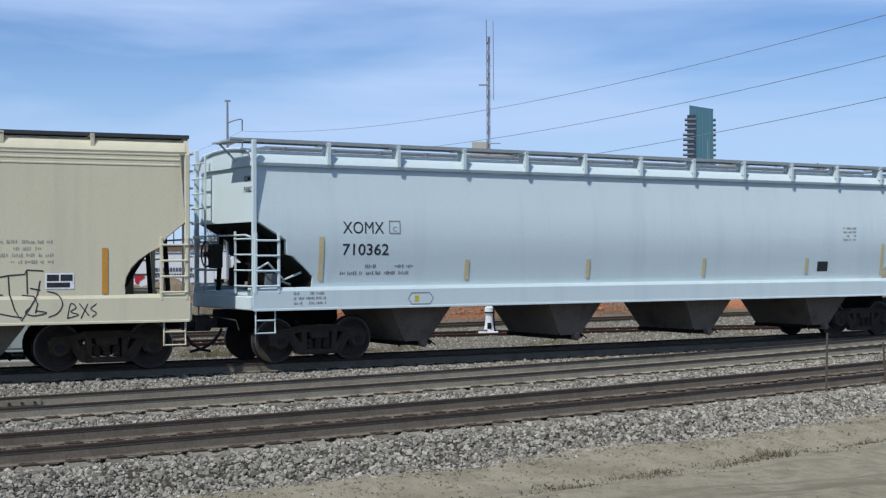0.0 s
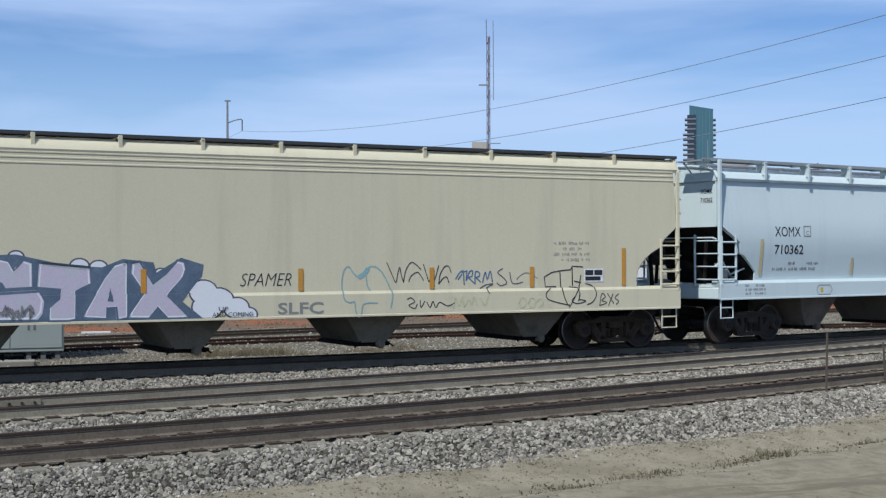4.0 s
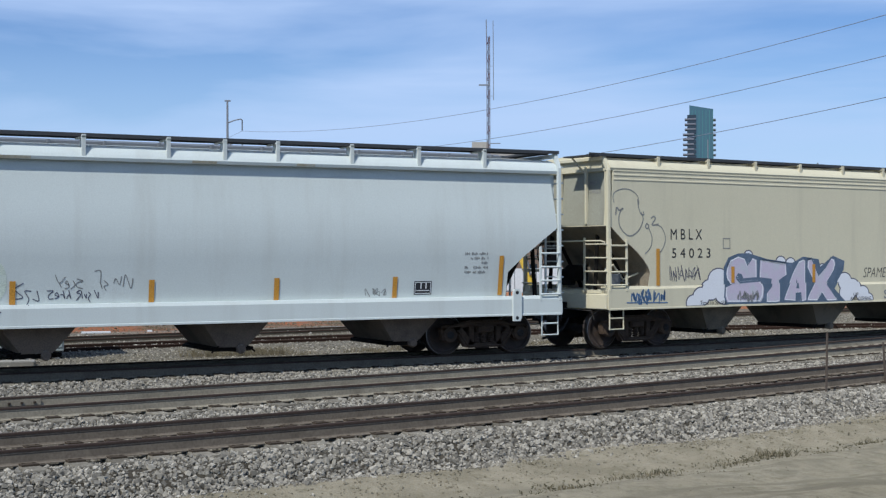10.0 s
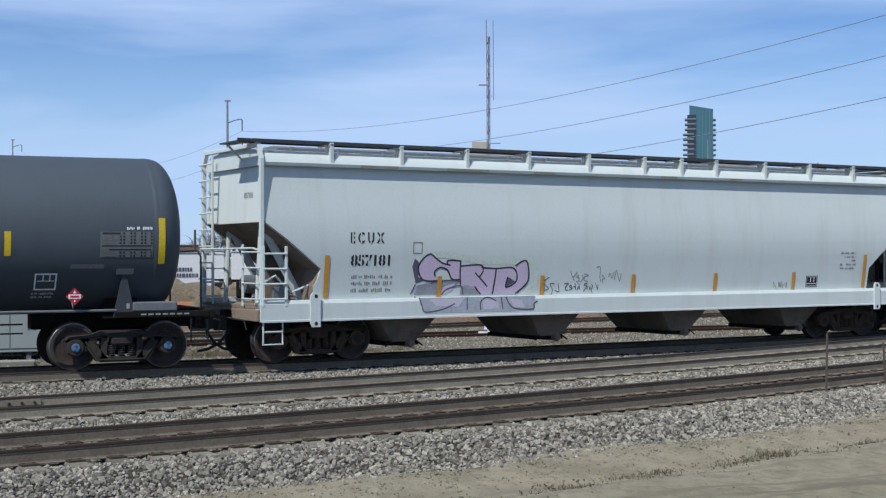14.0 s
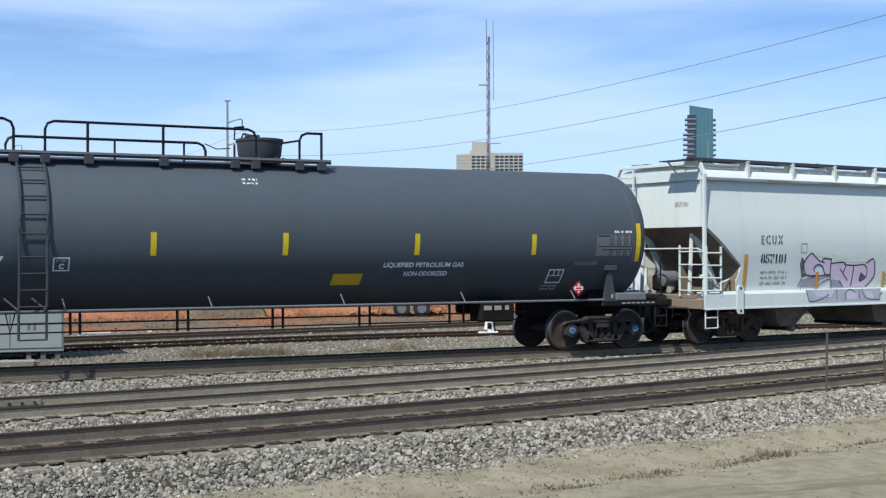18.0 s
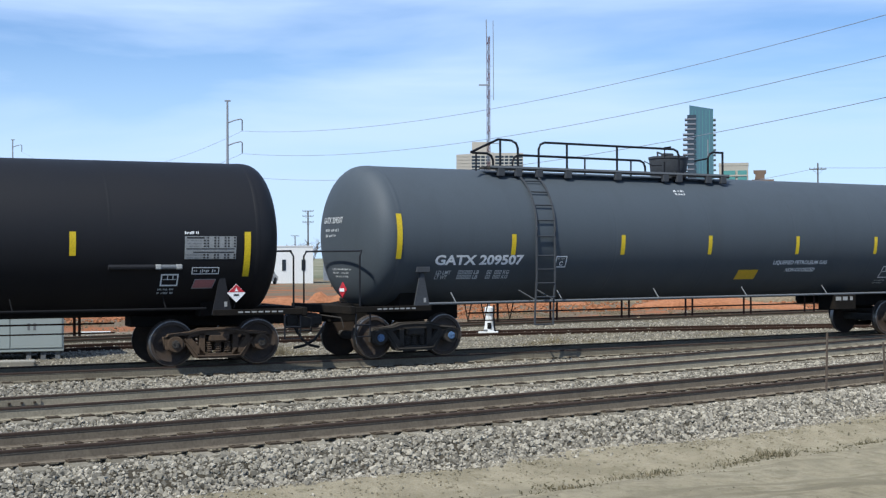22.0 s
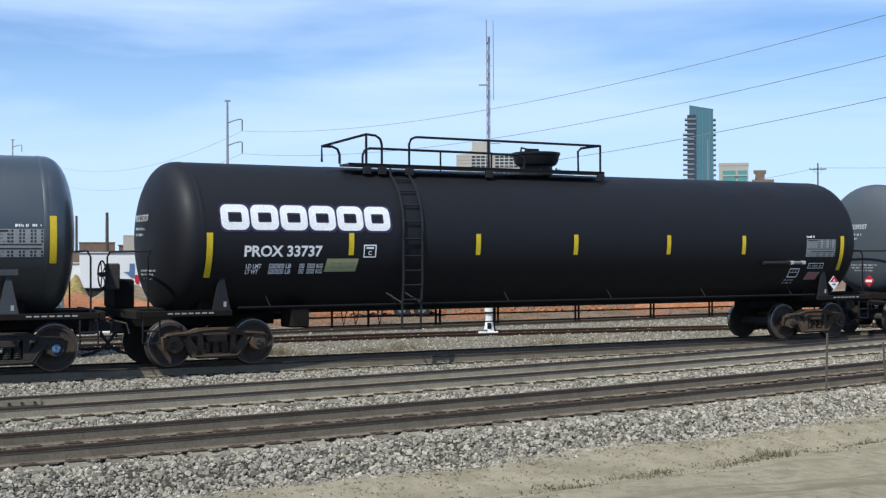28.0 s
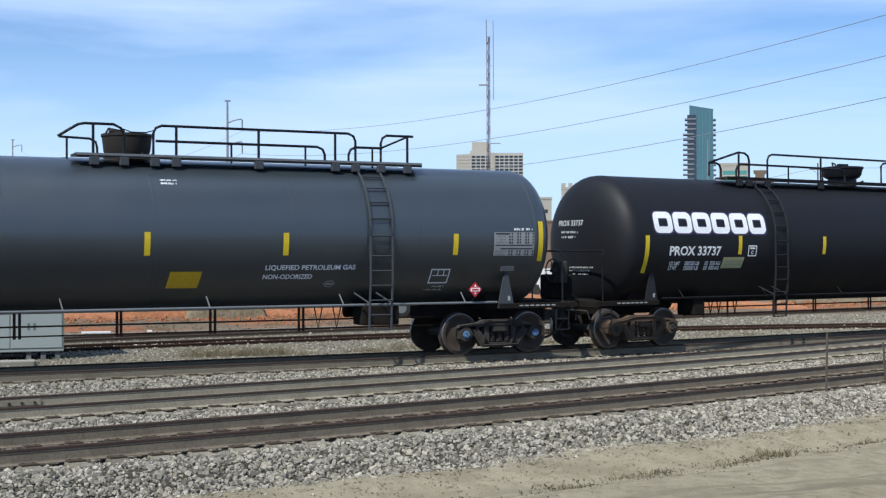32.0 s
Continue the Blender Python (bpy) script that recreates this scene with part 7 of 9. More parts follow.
def test_frame(car, d, x0, z0, x1, z1):
    tank_paint(car, d, "test_plate", Flat().outline(x0, z0, x1, z1, 0.028, 0.0), M_LETTER, 0.007, "white outlined test plate")
    w, h = x1 - x0, z1 - z0
    tank_paint(car, d, "test_lines", Flat().rect(x0 + 0.12 * w, z0 + 0.52 * h, x1 - 0.12 * w, z0 + 0.57 * h).rect(x0 + 0.36 * w, z0 + 0.57 * h, x0 + 0.41 * w, z1 - 0.1 * h)
               .rect(x0 + 0.66 * w, z0 + 0.57 * h, x0 + 0.71 * w, z1 - 0.1 * h), M_LETTER, 0.008)
    tank_paint(car, d, "small_print", Flat().bars(x0 - 0.03, z0 - 0.17, x1 - 0.02, z0 - 0.03, 2, int(x0 * 10)), M_PANELGREY, 0.007)


CAR_G, DG = tank_car("long grey pressure tank car with white lettering and yellow stripes", M_GREYTANK, 1.56, 2.635, (-9.0, 8.63, 0.62, 2.5), -0.17, 8.16, GEAR_BLUE, (-6.78, 1.15), M_PLATE,
                     [(-6.68, -6.12, 4.52, False, True), (-5.58, -1.63, 4.51, True, True), (-4.84, -0.54, 4.83, True, True), (0.43, 0.93, 4.8, True, False)])
brake_pipes(CAR_G, -0.5, -6.6, 6.2, 0.9, 0.725, [(-5.8, 0), (-4.2, 0.19), (-2.02, 0.23), (0.05, 0.23), (2.07, 0.25), (4.36, 0.36)], [-6.6, -6.15, -5.44])
rail_pipe(CAR_G, [(-6.72, 4.53), (-5.98, 4.85), (-5.62, 4.84), (-5.48, 4.78), (-5.43, 4.66), (-5.43, 4.2)])
rail_pipe(CAR_G, [(-0.02, 4.56), (0.43, 4.64)], 0.022)
part("dome_hook", Kit().tube([(-1.01, -0.83, 4.6), (-1.0, -0.83, 4.86), (-0.8, -0.83, 4.88)], 0.022, 6), M_PIPE, CAR_G)
part("safety_chain", Kit().tube([(-1.65, -0.83, 4.5), (-1.4, -0.83, 4.4), (-1.1, -0.83, 4.42)], 0.012, 5), M_PIPE, CAR_G)
tank_top(CAR_G, DG, [-5.92, -4.02, -2.51, 0.93], [-6.58, -3.49, -2.08, -1.01], [-5.92, -5.43, -4.84, -4.0, -2.5, -1.0, -0.55, 0.43, 0.93], -0.15, M_TRIM, 0.49)
tank_ladder(CAR_G, DG, -5.37, -4.86, M_TRIM, 0.11)
tank_stripes(CAR_G, DG, [(-9.0, 2.14, 3.1), (8.67, 2.06, 2.95)], [-6.05, -2.92, -0.17, 2.85, 5.8])
for piece in split_characters(Flat().text("GATX 209507", -8.07, 1.995, -5.74, 2.22, 0.035)):
    tank_paint(CAR_G, DG, "car_mark", piece, M_LETTER, 0.008, "white reporting mark and number")
weight_rows(CAR_G, DG, -7.97, -6.05, 1.69, 1.9, M_PANELGREY)
tank_paint(CAR_G, DG, "warning_decal", Flat().rect(0.96, 1.59, 1.64, 1.83, 0.02, 3), M_DECAL, 0.006, "amber rectangular decal")
tank_paint(CAR_G, DG, "content_name", Flat().text("LIQUEFIED PETROLEUM GAS", 2.1, 1.94, 4.05, 2.06, 0.025), M_LETTER, 0.006, "white stencilled contents name")
tank_paint(CAR_G, DG, "content_name", Flat().text("NON-ODORIZED", 2.62, 1.77, 3.68, 1.87, 0.025), M_LETTER, 0.006)
data_table(CAR_G, DG, 7.49, 8.5, 2.19, 2.68, 41, M_PANELDIM)
test_frame(CAR_G, DG, 6.31, 1.57, 6.72, 1.89)
placard(CAR_G, 7.02, 1.45)
tank_paint(CAR_G, DG, "shell_plate", Flat().bars(-0.95, 3.66, -0.6, 3.82, 2, 42, 0.95), M_LETTER, 0.012)
tank_paint(CAR_G, DG, "stencil_box", Flat().outline(-4.83, 1.93, -4.52, 2.19, 0.022), M_LETTER)
tank_paint(CAR_G, DG, "stencil_letter", Flat().text("C", -4.72, 1.97, -4.62, 2.07, 0.03), M_LETTER)
tank_paint(CAR_G, DG, "small_print", Flat().bars(-4.78, 2.09, -4.57, 2.17, 1, 43, 1.0), M_LETTERDIM)
tank_paint(CAR_G, DG, "grey_label", Flat().rect(6.95, 1.98, 7.58, 2.06, 0, 2), M_PLATE, 0.007)

CAR_P, DP = tank_car("long black pressure tank car with large white lettering", M_BLACKTANK, 1.585, 2.565, (-9.32, 8.57, 0.62, 2.5), -0.49, 8.34, GEAR_RUSTY, (-6.3, 1.1), M_BLACK,
                     [(-6.34, -5.95, 4.53, False, True), (-5.4, -2.1, 4.53, True, False), (-4.25, 0.99, 4.82, True, False), (-2.1, -1.2, 4.52, False, True)], under=-6.5)
brake_pipes(CAR_P, 0.1, -6.4, 6.0, 0.85, 0.66, [(-5.7, 0), (-4.8, 0), (-3.0, 0.11), (-1.4, 0.09), (0.95, 0.1), (3.3, 0.1), (5.25, 0.1)], [-5.4, -5.1, -4.5])
rail_pipe(CAR_P, [(-6.37, 4.2), (-6.37, 4.53), (-5.31, 4.83), (-5.08, 4.81), (-4.97, 4.74), (-4.93, 4.62), (-4.93, 4.2)])
rail_pipe(CAR_P, [(0.34, 4.2), (0.33, 4.66), (0.42, 4.74), (0.97, 4.82)])
tank_top(CAR_P, DP, [-5.31, -2.18, 0.99], [-3.45, -2.1], [-5.3, -4.93, -4.25, -2.18, 0.99], -0.3, M_PIPE, 0.56, 0.2)
tank_ladder(CAR_P, DP, -4.72, -4.26, M_TRIMDARK, 0.13)
tank_stripes(CAR_P, DP, [(-9.17, 1.78, 2.67), (8.3, 1.8, 2.69)], [-6.05, -2.93, -0.28, 2.47, 4.88])
# six white block shapes of the owner's sign, each with a purple drop shade
for i in range(6):
    w = 3.84 / 6
    a = -8.92 + i * w
    k_s, k_f = Flat(), Flat()
    k_s.ring(a - 0.03, 2.69, a + w + 0.01, 3.27, 0.22, 0.14)
    k_f.ring(a, 2.73, a + w - 0.04, 3.24, 0.155, 0.14)
    tank_paint(CAR_P, DP, "sign_shade", k_s, M_PURPLE, 0.006)
    tank_paint(CAR_P, DP, "sign_block", k_f, M_LETTER, 0.01, "large white block shape")
for piece in split_characters(Flat().text("PROX 33737", -8.43, 2.19, -6.71, 2.42, 0.028)):
    tank_paint(CAR_P, DP, "car_mark", piece, M_LETTER, 0.008, "white reporting mark and number")
weight_rows(CAR_P, DP, -8.37, -6.67, 1.845, 2.07, M_LETTER)
tank_paint(CAR_P, DP, "phone_decal", Flat().rect(-6.63, 1.88, -5.9, 2.15, 0.04, 3), M_DECALDULL, 0.007, "dull yellow-green decal")
tank_paint(CAR_P, DP, "decal_print", Flat().bars(-6.5, 1.93, -5.9, 2.1, 2, 52, 0.95), M_INKGREY, 0.01)
tank_paint(CAR_P, DP, "stencil_box", Flat().outline(-5.76, 2.17, -5.46, 2.44, 0.026), M_LETTER)
tank_paint(CAR_P, DP, "stencil_letter", Flat().text("C", -5.65, 2.22, -5.57, 2.31, 0.03).rect(-5.7, 2.35, -5.52, 2.39), M_LETTER)
data_table(CAR_P, DP, 7.03, 8.07, 2.15, 2.6, 53, M_PANELMID, (0.0, 0.32))
test_frame(CAR_P, DP, 6.6, 1.62, 6.95, 1.86)
tank_paint(CAR_P, DP, "red_label", Flat().rect(7.25, 1.58, 7.65, 1.74, 0.05, 2), M_REDPALE, 0.007, "faded red label")
tank_paint(CAR_P, DP, "grey_label", Flat().outline(7.2, 1.85, 7.75, 1.99, 0.016), M_LETTER, 0.007)
tank_paint(CAR_P, DP, "small_print", Flat().bars(7.24, 1.86, 7.72, 1.98, 1, 57, 1.0), M_PANELGREY)
tank_paint(CAR_P, DP, "label_border", Flat().outline(7.235, 1.565, 7.665, 1.755, 0.014, 0.05), M_LETTERDIM, 0.008)
part("manual_tube", Kit().tube([(5.55, -1.56, 2.0), (6.45, -1.56, 2.0)], 0.05, 10), M_TRIMDARK, CAR_P, "dark document tube")
for x in (6.45, 6.86):
    part("tube_decal", Kit().box(x, x + 0.12, -1.62, -1.5, 1.95, 2.05, 0.02), M_LETTERDIM, CAR_P)
part("manual_tube", Kit().tube([(6.57, -1.56, 2.0), (6.86, -1.56, 2.0)], 0.045, 10), M_PLATE, CAR_P)
placard(CAR_P, 8.09, 1.47, True, 0.185)



def head_print(car, d, mark, seed):
    """The car's mark and rows of small stencilled bars on the domed end that trails."""
    a, _, depth, blunt = d["heads"]
    name = Flat().text(mark, -0.82, 2.92, 0.16, 3.06, 0.02)
    rows = Flat()
    for u0, u1, z in ((-0.68, 0.0, 2.72), (-0.68, -0.08, 2.6), (-0.4, 0.5, 1.88), (-0.4, 0.35, 1.8), (-0.3, 0.3, 1.72)):
        rows.bars(u0, z, u1, z + (0.11 if z > 2 else 0.075), 1, seed + int(100 * z), 0.95)
    for f, mat, label in ((name, M_PANELGREY, "white stencilled mark on the tank end"), (rows, M_PANELGREY, "small dim stencilled end print")):
        out = []
        for u, z in f.v:
            q = min(0.999, math.hypot(u, z - d["zc"]) / d["radius"])
            out.append((a - depth * (1 - q ** blunt) ** (1 / blunt) - 0.008, -u, z))
        tagged(part("end_print", Kit().add(out, f.f), mat, car, label), kind="stuff")


head_print(CAR_G, DG, "GATX 209507", 71)
head_print(CAR_P, DP, "PROX 33737", 72)
k = Kit()
for u in (-0.012, 0.012):
    k.add([(-9.68 + u, -0.27 - 0.17, 1.47), (-9.68 + u, -0.27, 1.3), (-9.68 + u, -0.1, 1.47), (-9.68 + u, -0.27, 1.64)], [(0, 1, 2, 3)])
k.add(list(k.v), [(0, 1, 5, 4), (1, 2, 6, 5), (2, 3, 7, 6), (3, 0, 4, 7)])
part("placard", k, M_RED, CAR_G, "diamond hazard placard", smooth=0)
part("placard_band", Kit().box(-9.704, -9.696, -0.37, -0.17, 1.435, 1.505), M_LETTER, CAR_G)
CAR_Q, DQ = tank_car("long grey pressure tank car with amber decal and red placard", M_TEALTANK, 1.56, 2.63, (-9.1, 8.3, 0.62, 2.5), -0.65, 8.24, GEAR_BLUE, (-2.35, 5.75), M_PLATE,
                     [(-0.25, 4.16, 4.83, True, True), (-0.2, 3.45, 4.52, False, True), (4.0, 4.76, 4.54, True, False)])
brake_pipes(CAR_Q, -0.5, -6.6, 6.2, 0.845, 0.655, [(-4.8, 0.1), (-2.85, 0.1), (-0.87, 0.08), (1.07, 0.1), (3.02, 0.1), (5.12, 0)], [3.42, 3.85])
rail_pipe(CAR_Q, [(-2.13, 4.55), (-1.75, 4.79), (-1.62, 4.82), (-1.05, 4.82), (-0.9, 4.75), (-0.84, 4.6), (-0.84, 4.2)])
rail_pipe(CAR_Q, [(-2.11, 4.54), (-1.52, 4.52), (-1.4, 4.46), (-1.37, 4.34), (-1.37, 4.2)], 0.024)
rail_pipe(CAR_Q, [(4.76, 4.2), (4.76, 4.64), (4.8, 4.76), (4.9, 4.82), (5.54, 4.82)])
rail_pipe(CAR_Q, [(4.76, 4.54), (5.36, 4.79)], 0.022)
part("safety_chain", Kit().tube([(-0.88, -0.83, 4.74), (-0.7, -0.83, 4.68), (-0.4, -0.83, 4.68), (-0.2, -0.83, 4.74)], 0.012, 5), M_PIPE, CAR_Q)
tank_top(CAR_Q, DQ, [-1.45, 0.22, 1.97, 3.69, 5.4], [-1.96, 1.38, 3.01, 4.56], [-1.43, -0.84, -0.22, 0.22, 1.97, 3.69, 4.16, 4.76, 5.4], -0.57, M_DOMEBROWN, 0.5)
tank_ladder(CAR_Q, DQ, 4.22, 4.73, M_TRIM, 0.06)
tank_stripes(CAR_Q, DQ, [(-8.9, 2.1, 3.0), (8.37, 2.08, 2.97)], [-6.2, -3.4, -0.57, 2.3, 6.22])
tank_paint(CAR_Q, DQ, "warning_decal", Flat().rect(-0.11, 1.57, 0.54, 1.9, 0.04, 4), M_DECAL, 0.006, "amber rectangular decal")
tank_paint(CAR_Q, DQ, "content_name", Flat().text("LIQUEFIED PETROLEUM GAS", 1.9, 1.9, 3.9, 2.02, 0.025), M_LETTER, 0.006, "white stencilled contents name")
tank_paint(CAR_Q, DQ, "content_name", Flat().text("NON-ODORIZED", 1.88, 1.73, 2.96, 1.83, 0.025), M_LETTER, 0.006)
data_table(CAR_Q, DQ, 7.17, 8.2, 2.2, 2.72, 61, M_PANELMID)
tank_paint(CAR_Q, DQ, "oval_mark", Flat().stroke([(3.26, 1.62), (3.34, 1.68), (3.44, 1.68), (3.52, 1.62), (3.44, 1.56), (3.34, 1.56), (3.26, 1.62)], 0.018), M_LETTERDIM, 0.007)
tank_paint(CAR_Q, DQ, "oval_mark", Flat().rect(3.31, 1.6, 3.47, 1.64), M_LETTERDIM, 0.007)
test_frame(CAR_Q, DQ, 5.7, 1.6, 6.17, 1.92)
placard(CAR_Q, 6.72, 1.46)
tank_paint(CAR_Q, DQ, "shell_plate", Flat().bars(-0.2, 3.62, 0.14, 3.76, 2, 62, 0.95), M_LETTER, 0.012)
for car in (CAR_P, CAR_Q):
    brake_wheel(car, -10.9, -0.2, 1.85)
    part("valve_box", Kit().box(-10.6, -10.2, -0.1, 0.7, 1.17, 1.75, 0.04), M_UNDER, car, "black brake valve box")
part("walkway_plate", Kit().box(8.14, 9.0, -1.42, -1.0, 1.145, 1.32, 0.02), M_PLATE, CAR_G, "grey end walkway plate")
for x0, x1 in ((4.75, 4.95), (5.02, 5.2), (5.3, 5.4)):
    part("rigging_label", Kit().box(x0, x1, -1.108, -1.101, 0.98, 1.08), M_LETTERDIM, CAR_G, "white label mark")


# ---- beyond the train ----
def polar(az, d, z=0.0):
    """A place d metres from the tripod, az degrees from straight across the tracks."""
    return Vector((d * math.sin(radians(az)), d * math.cos(radians(az)), z))


def facing(az, d, z=0.0, turn=0.0):
    p = polar(az, d, z)
    return pose(p.x, p.y, z, 0, 0, -az + turn)


G0 = -0.36      # level of the ground beyond the tracks


def cabinet():
    ob = thing("signal_cabinet", "light grey steel signal cabinet on short legs beside the siding", "cabinet", facing(7.72, 35.6, G0, 2))
    part("body", Kit().box(-1.35, 1.2, 0, 1.9, 0.2, 2.62, 0.02), M_CABINET, ob, "grey enamelled steel housing")
    part("roof", Kit().box(-1.42, 1.27, -0.07, 1.97, 2.625, 2.7, 0.02), M_CABINET, ob)
    for x0, x1 in ((-1.3, -0.1), (-0.08, 1.15)):
        d = part("door", Kit().box(x0, x1, -0.022, -0.002, 0.3, 2.55, 0.006), M_CABINET, ob, "flush cabinet door")
        part("vent", Kit().box(x0 + 0.4, x0 + 0.46, -0.03, -0.024, 0.75, 0.92).box(x0 + 0.54, x0 + 0.6, -0.03, -0.024, 0.75, 0.92), M_PLATE, d)
        part("handle", Kit().box(x1 - 0.12, x1 - 0.06, -0.06, -0.024, 1.2, 1.4, 0.01), M_PLATE, d)
    leg = Kit().box(-0.06, 0.06, -0.06, 0.06, -0.1, 0.199).mesh("leg", M_PLATE)
    for x in (-1.2, 0.35, 0.7, 1.05):
        for y in (0.12, 1.75):
            q = part("leg", leg, None, ob)
            q.location = (x, y, 0)
    return ob


cabinet()
solo("concrete_slab", Kit().box(-1.5, 0.55, -0.3, 0.3, -0.05, 0.12, 0.02), M_CONCRETE, "pale concrete slab before the signal cabinet", "slab", facing(7.6, 33.9, G0, -4))


def switch_stand():
    ob = thing("switch_stand", "white painted switch stand with black fittings beside the siding", "switch stand", facing(27.05, 45.4, G0))
    part("base", Kit().box(-0.36, 0.3, -0.2, 0.2, 0, 0.07, 0.015), M_TRAILER, ob, "white foot plate")
    part("column", Kit().lathe([(0.07, 0.19), (0.13, 0.17), (0.42, 0.125), (0.62, 0.115), (0.64, 0.15), (0.86, 0.14), (0.9, 0.07)], "z", (0, 0, 0), 16), M_TRAILER, ob, "tapered white housing")
    part("dark_band", Kit().lathe([(0.66, 0.153), (0.72, 0.151)], "z", (0, 0, 0), 16), M_BLACK, ob)
    part("side_rod", Kit().tube([(0.19, -0.03, 0.07), (0.15, -0.05, 0.55), (0.16, -0.05, 0.95)], 0.03, 8), M_BLACK, ob, "black throw lever folded upright")
    part("hinge_plate", Kit().box(-0.06, 0.07, -0.185, -0.14, 0.16, 0.36, 0.01), M_BLACK, ob)
    part("hinge_plate", Kit().box(-0.19, -0.06, -0.2, -0.15, 0.08, 0.14, 0.01), M_PLATE, ob)
    part("mast", Kit().tube([(0, 0, 0.88), (0, 0, 1.3)], 0.03, 8), M_PLATE, ob)


switch_stand()


solo("white_beam", Kit().box(-0.48, 0.48, -0.05, 0.05, 0, 0.07, 0.01), M_TRAILER, "white painted beam lying beyond the siding", "beam", facing(10.9, 47.5, G0))
solo("white_beam", Kit().box(-0.09, 0.09, -0.05, 0.05, 0, 0.07, 0.01), M_TRAILER, "short white block lying beyond the siding", "beam", facing(13.03, 47.9, G0))
solo("pale_board", Kit().box(-0.7, 0.7, -0.06, 0.06, 0, 0.05, 0.01), M_CONCRETE, "long pale board lying beyond the siding", "board", facing(20.8, 49.5, G0))


def heap(name, az, d, w, h, depth, mat, label, seed, peaks=3):
    """A soil heap: a lumpy mound, lowest at its rim."""
    rnd = random.Random(seed)
    tops = [(rnd.uniform(-0.6, 0.6), rnd.uniform(0.6, 1.0), rnd.uniform(0.25, 0.5)) for _ in range(peaks)]
    k = Kit()
    n_, m_ = 36, 14
    verts = []
    for i in range(n_ + 1):
        for j in range(m_ + 1):
            u, v = -1 + 2 * i / n_, -1 + 2 * j / m_
            e = max(0.0, 1 - u * u) * max(0.0, 1 - v * v)
            t = max(hh * math.exp(-((u - c) / s) ** 2) for c, hh, s in tops)
            z = h * (e ** 0.6) * (0.35 + 0.65 * t) + 0.22 * h * e * noise.noise((u * 4 + seed, v * 4, 1.3)) + 0.1 * h * e * noise.noise((u * 13 + seed, v * 11, 4.3))
            verts.append((u * w / 2, v * depth / 2, max(z, -0.1) - 0.1 + 0.1 * min(1, e * 8)))
    faces = [(i * (m_ + 1) + j, (i + 1) * (m_ + 1) + j, (i + 1) * (m_ + 1) + j + 1, i * (m_ + 1) + j + 1) for i in range(n_) for j in range(m_)]
    k.add(verts, faces)
    return solo(name, k, mat, label, "soil heap", facing(az, d, G0), smooth=50)


heap("debris_heap", 9.9, 68, 3.6, 1.75, 4, M_DUMPGREEN, "mottled heap of yellow-green debris", 3, 2)
heap("dirt_mound", 13.4, 72, 8.0, 1.5, 6, M_DIRTPILE, "brown soil heap before a white trailer", 5, 4)
heap("dirt_mound", 10.9, 66, 6.5, 0.95, 5, M_REDSOIL, "orange-red heap of loose soil", 8, 3)
heap("dirt_mound", 13.8, 62, 12.0, 0.75, 5, M_REDSOIL, "long orange-red soil heap", 9, 4)
heap("dirt_mound", 17.8, 64, 11.0, 0.7, 5, M_REDSOIL, "long orange-red soil heap", 12, 4)
heap("dirt_mound", 20.6, 70, 4.0, 0.85, 4, M_REDSOIL, "orange-red soil heap with rubble", 15, 3)
heap("dirt_mound", 28.5, 74, 7.0, 0.7, 5, M_REDSOIL, "orange-red heap of loose soil", 16, 3)
heap("dirt_mound", 30.9, 78, 7.0, 1.1, 5, M_DIRTPILE, "brown heap of loose soil", 17, 2)
heap("dirt_mound", 36.5, 70, 9.0, 0.6, 5, M_REDSOIL, "orange-red heap of loose soil", 18, 3)
heap("dirt_mound", 41.0, 80, 12.0, 0.7, 6, M_DIRTPILE, "brown heap of loose soil", 19, 3)


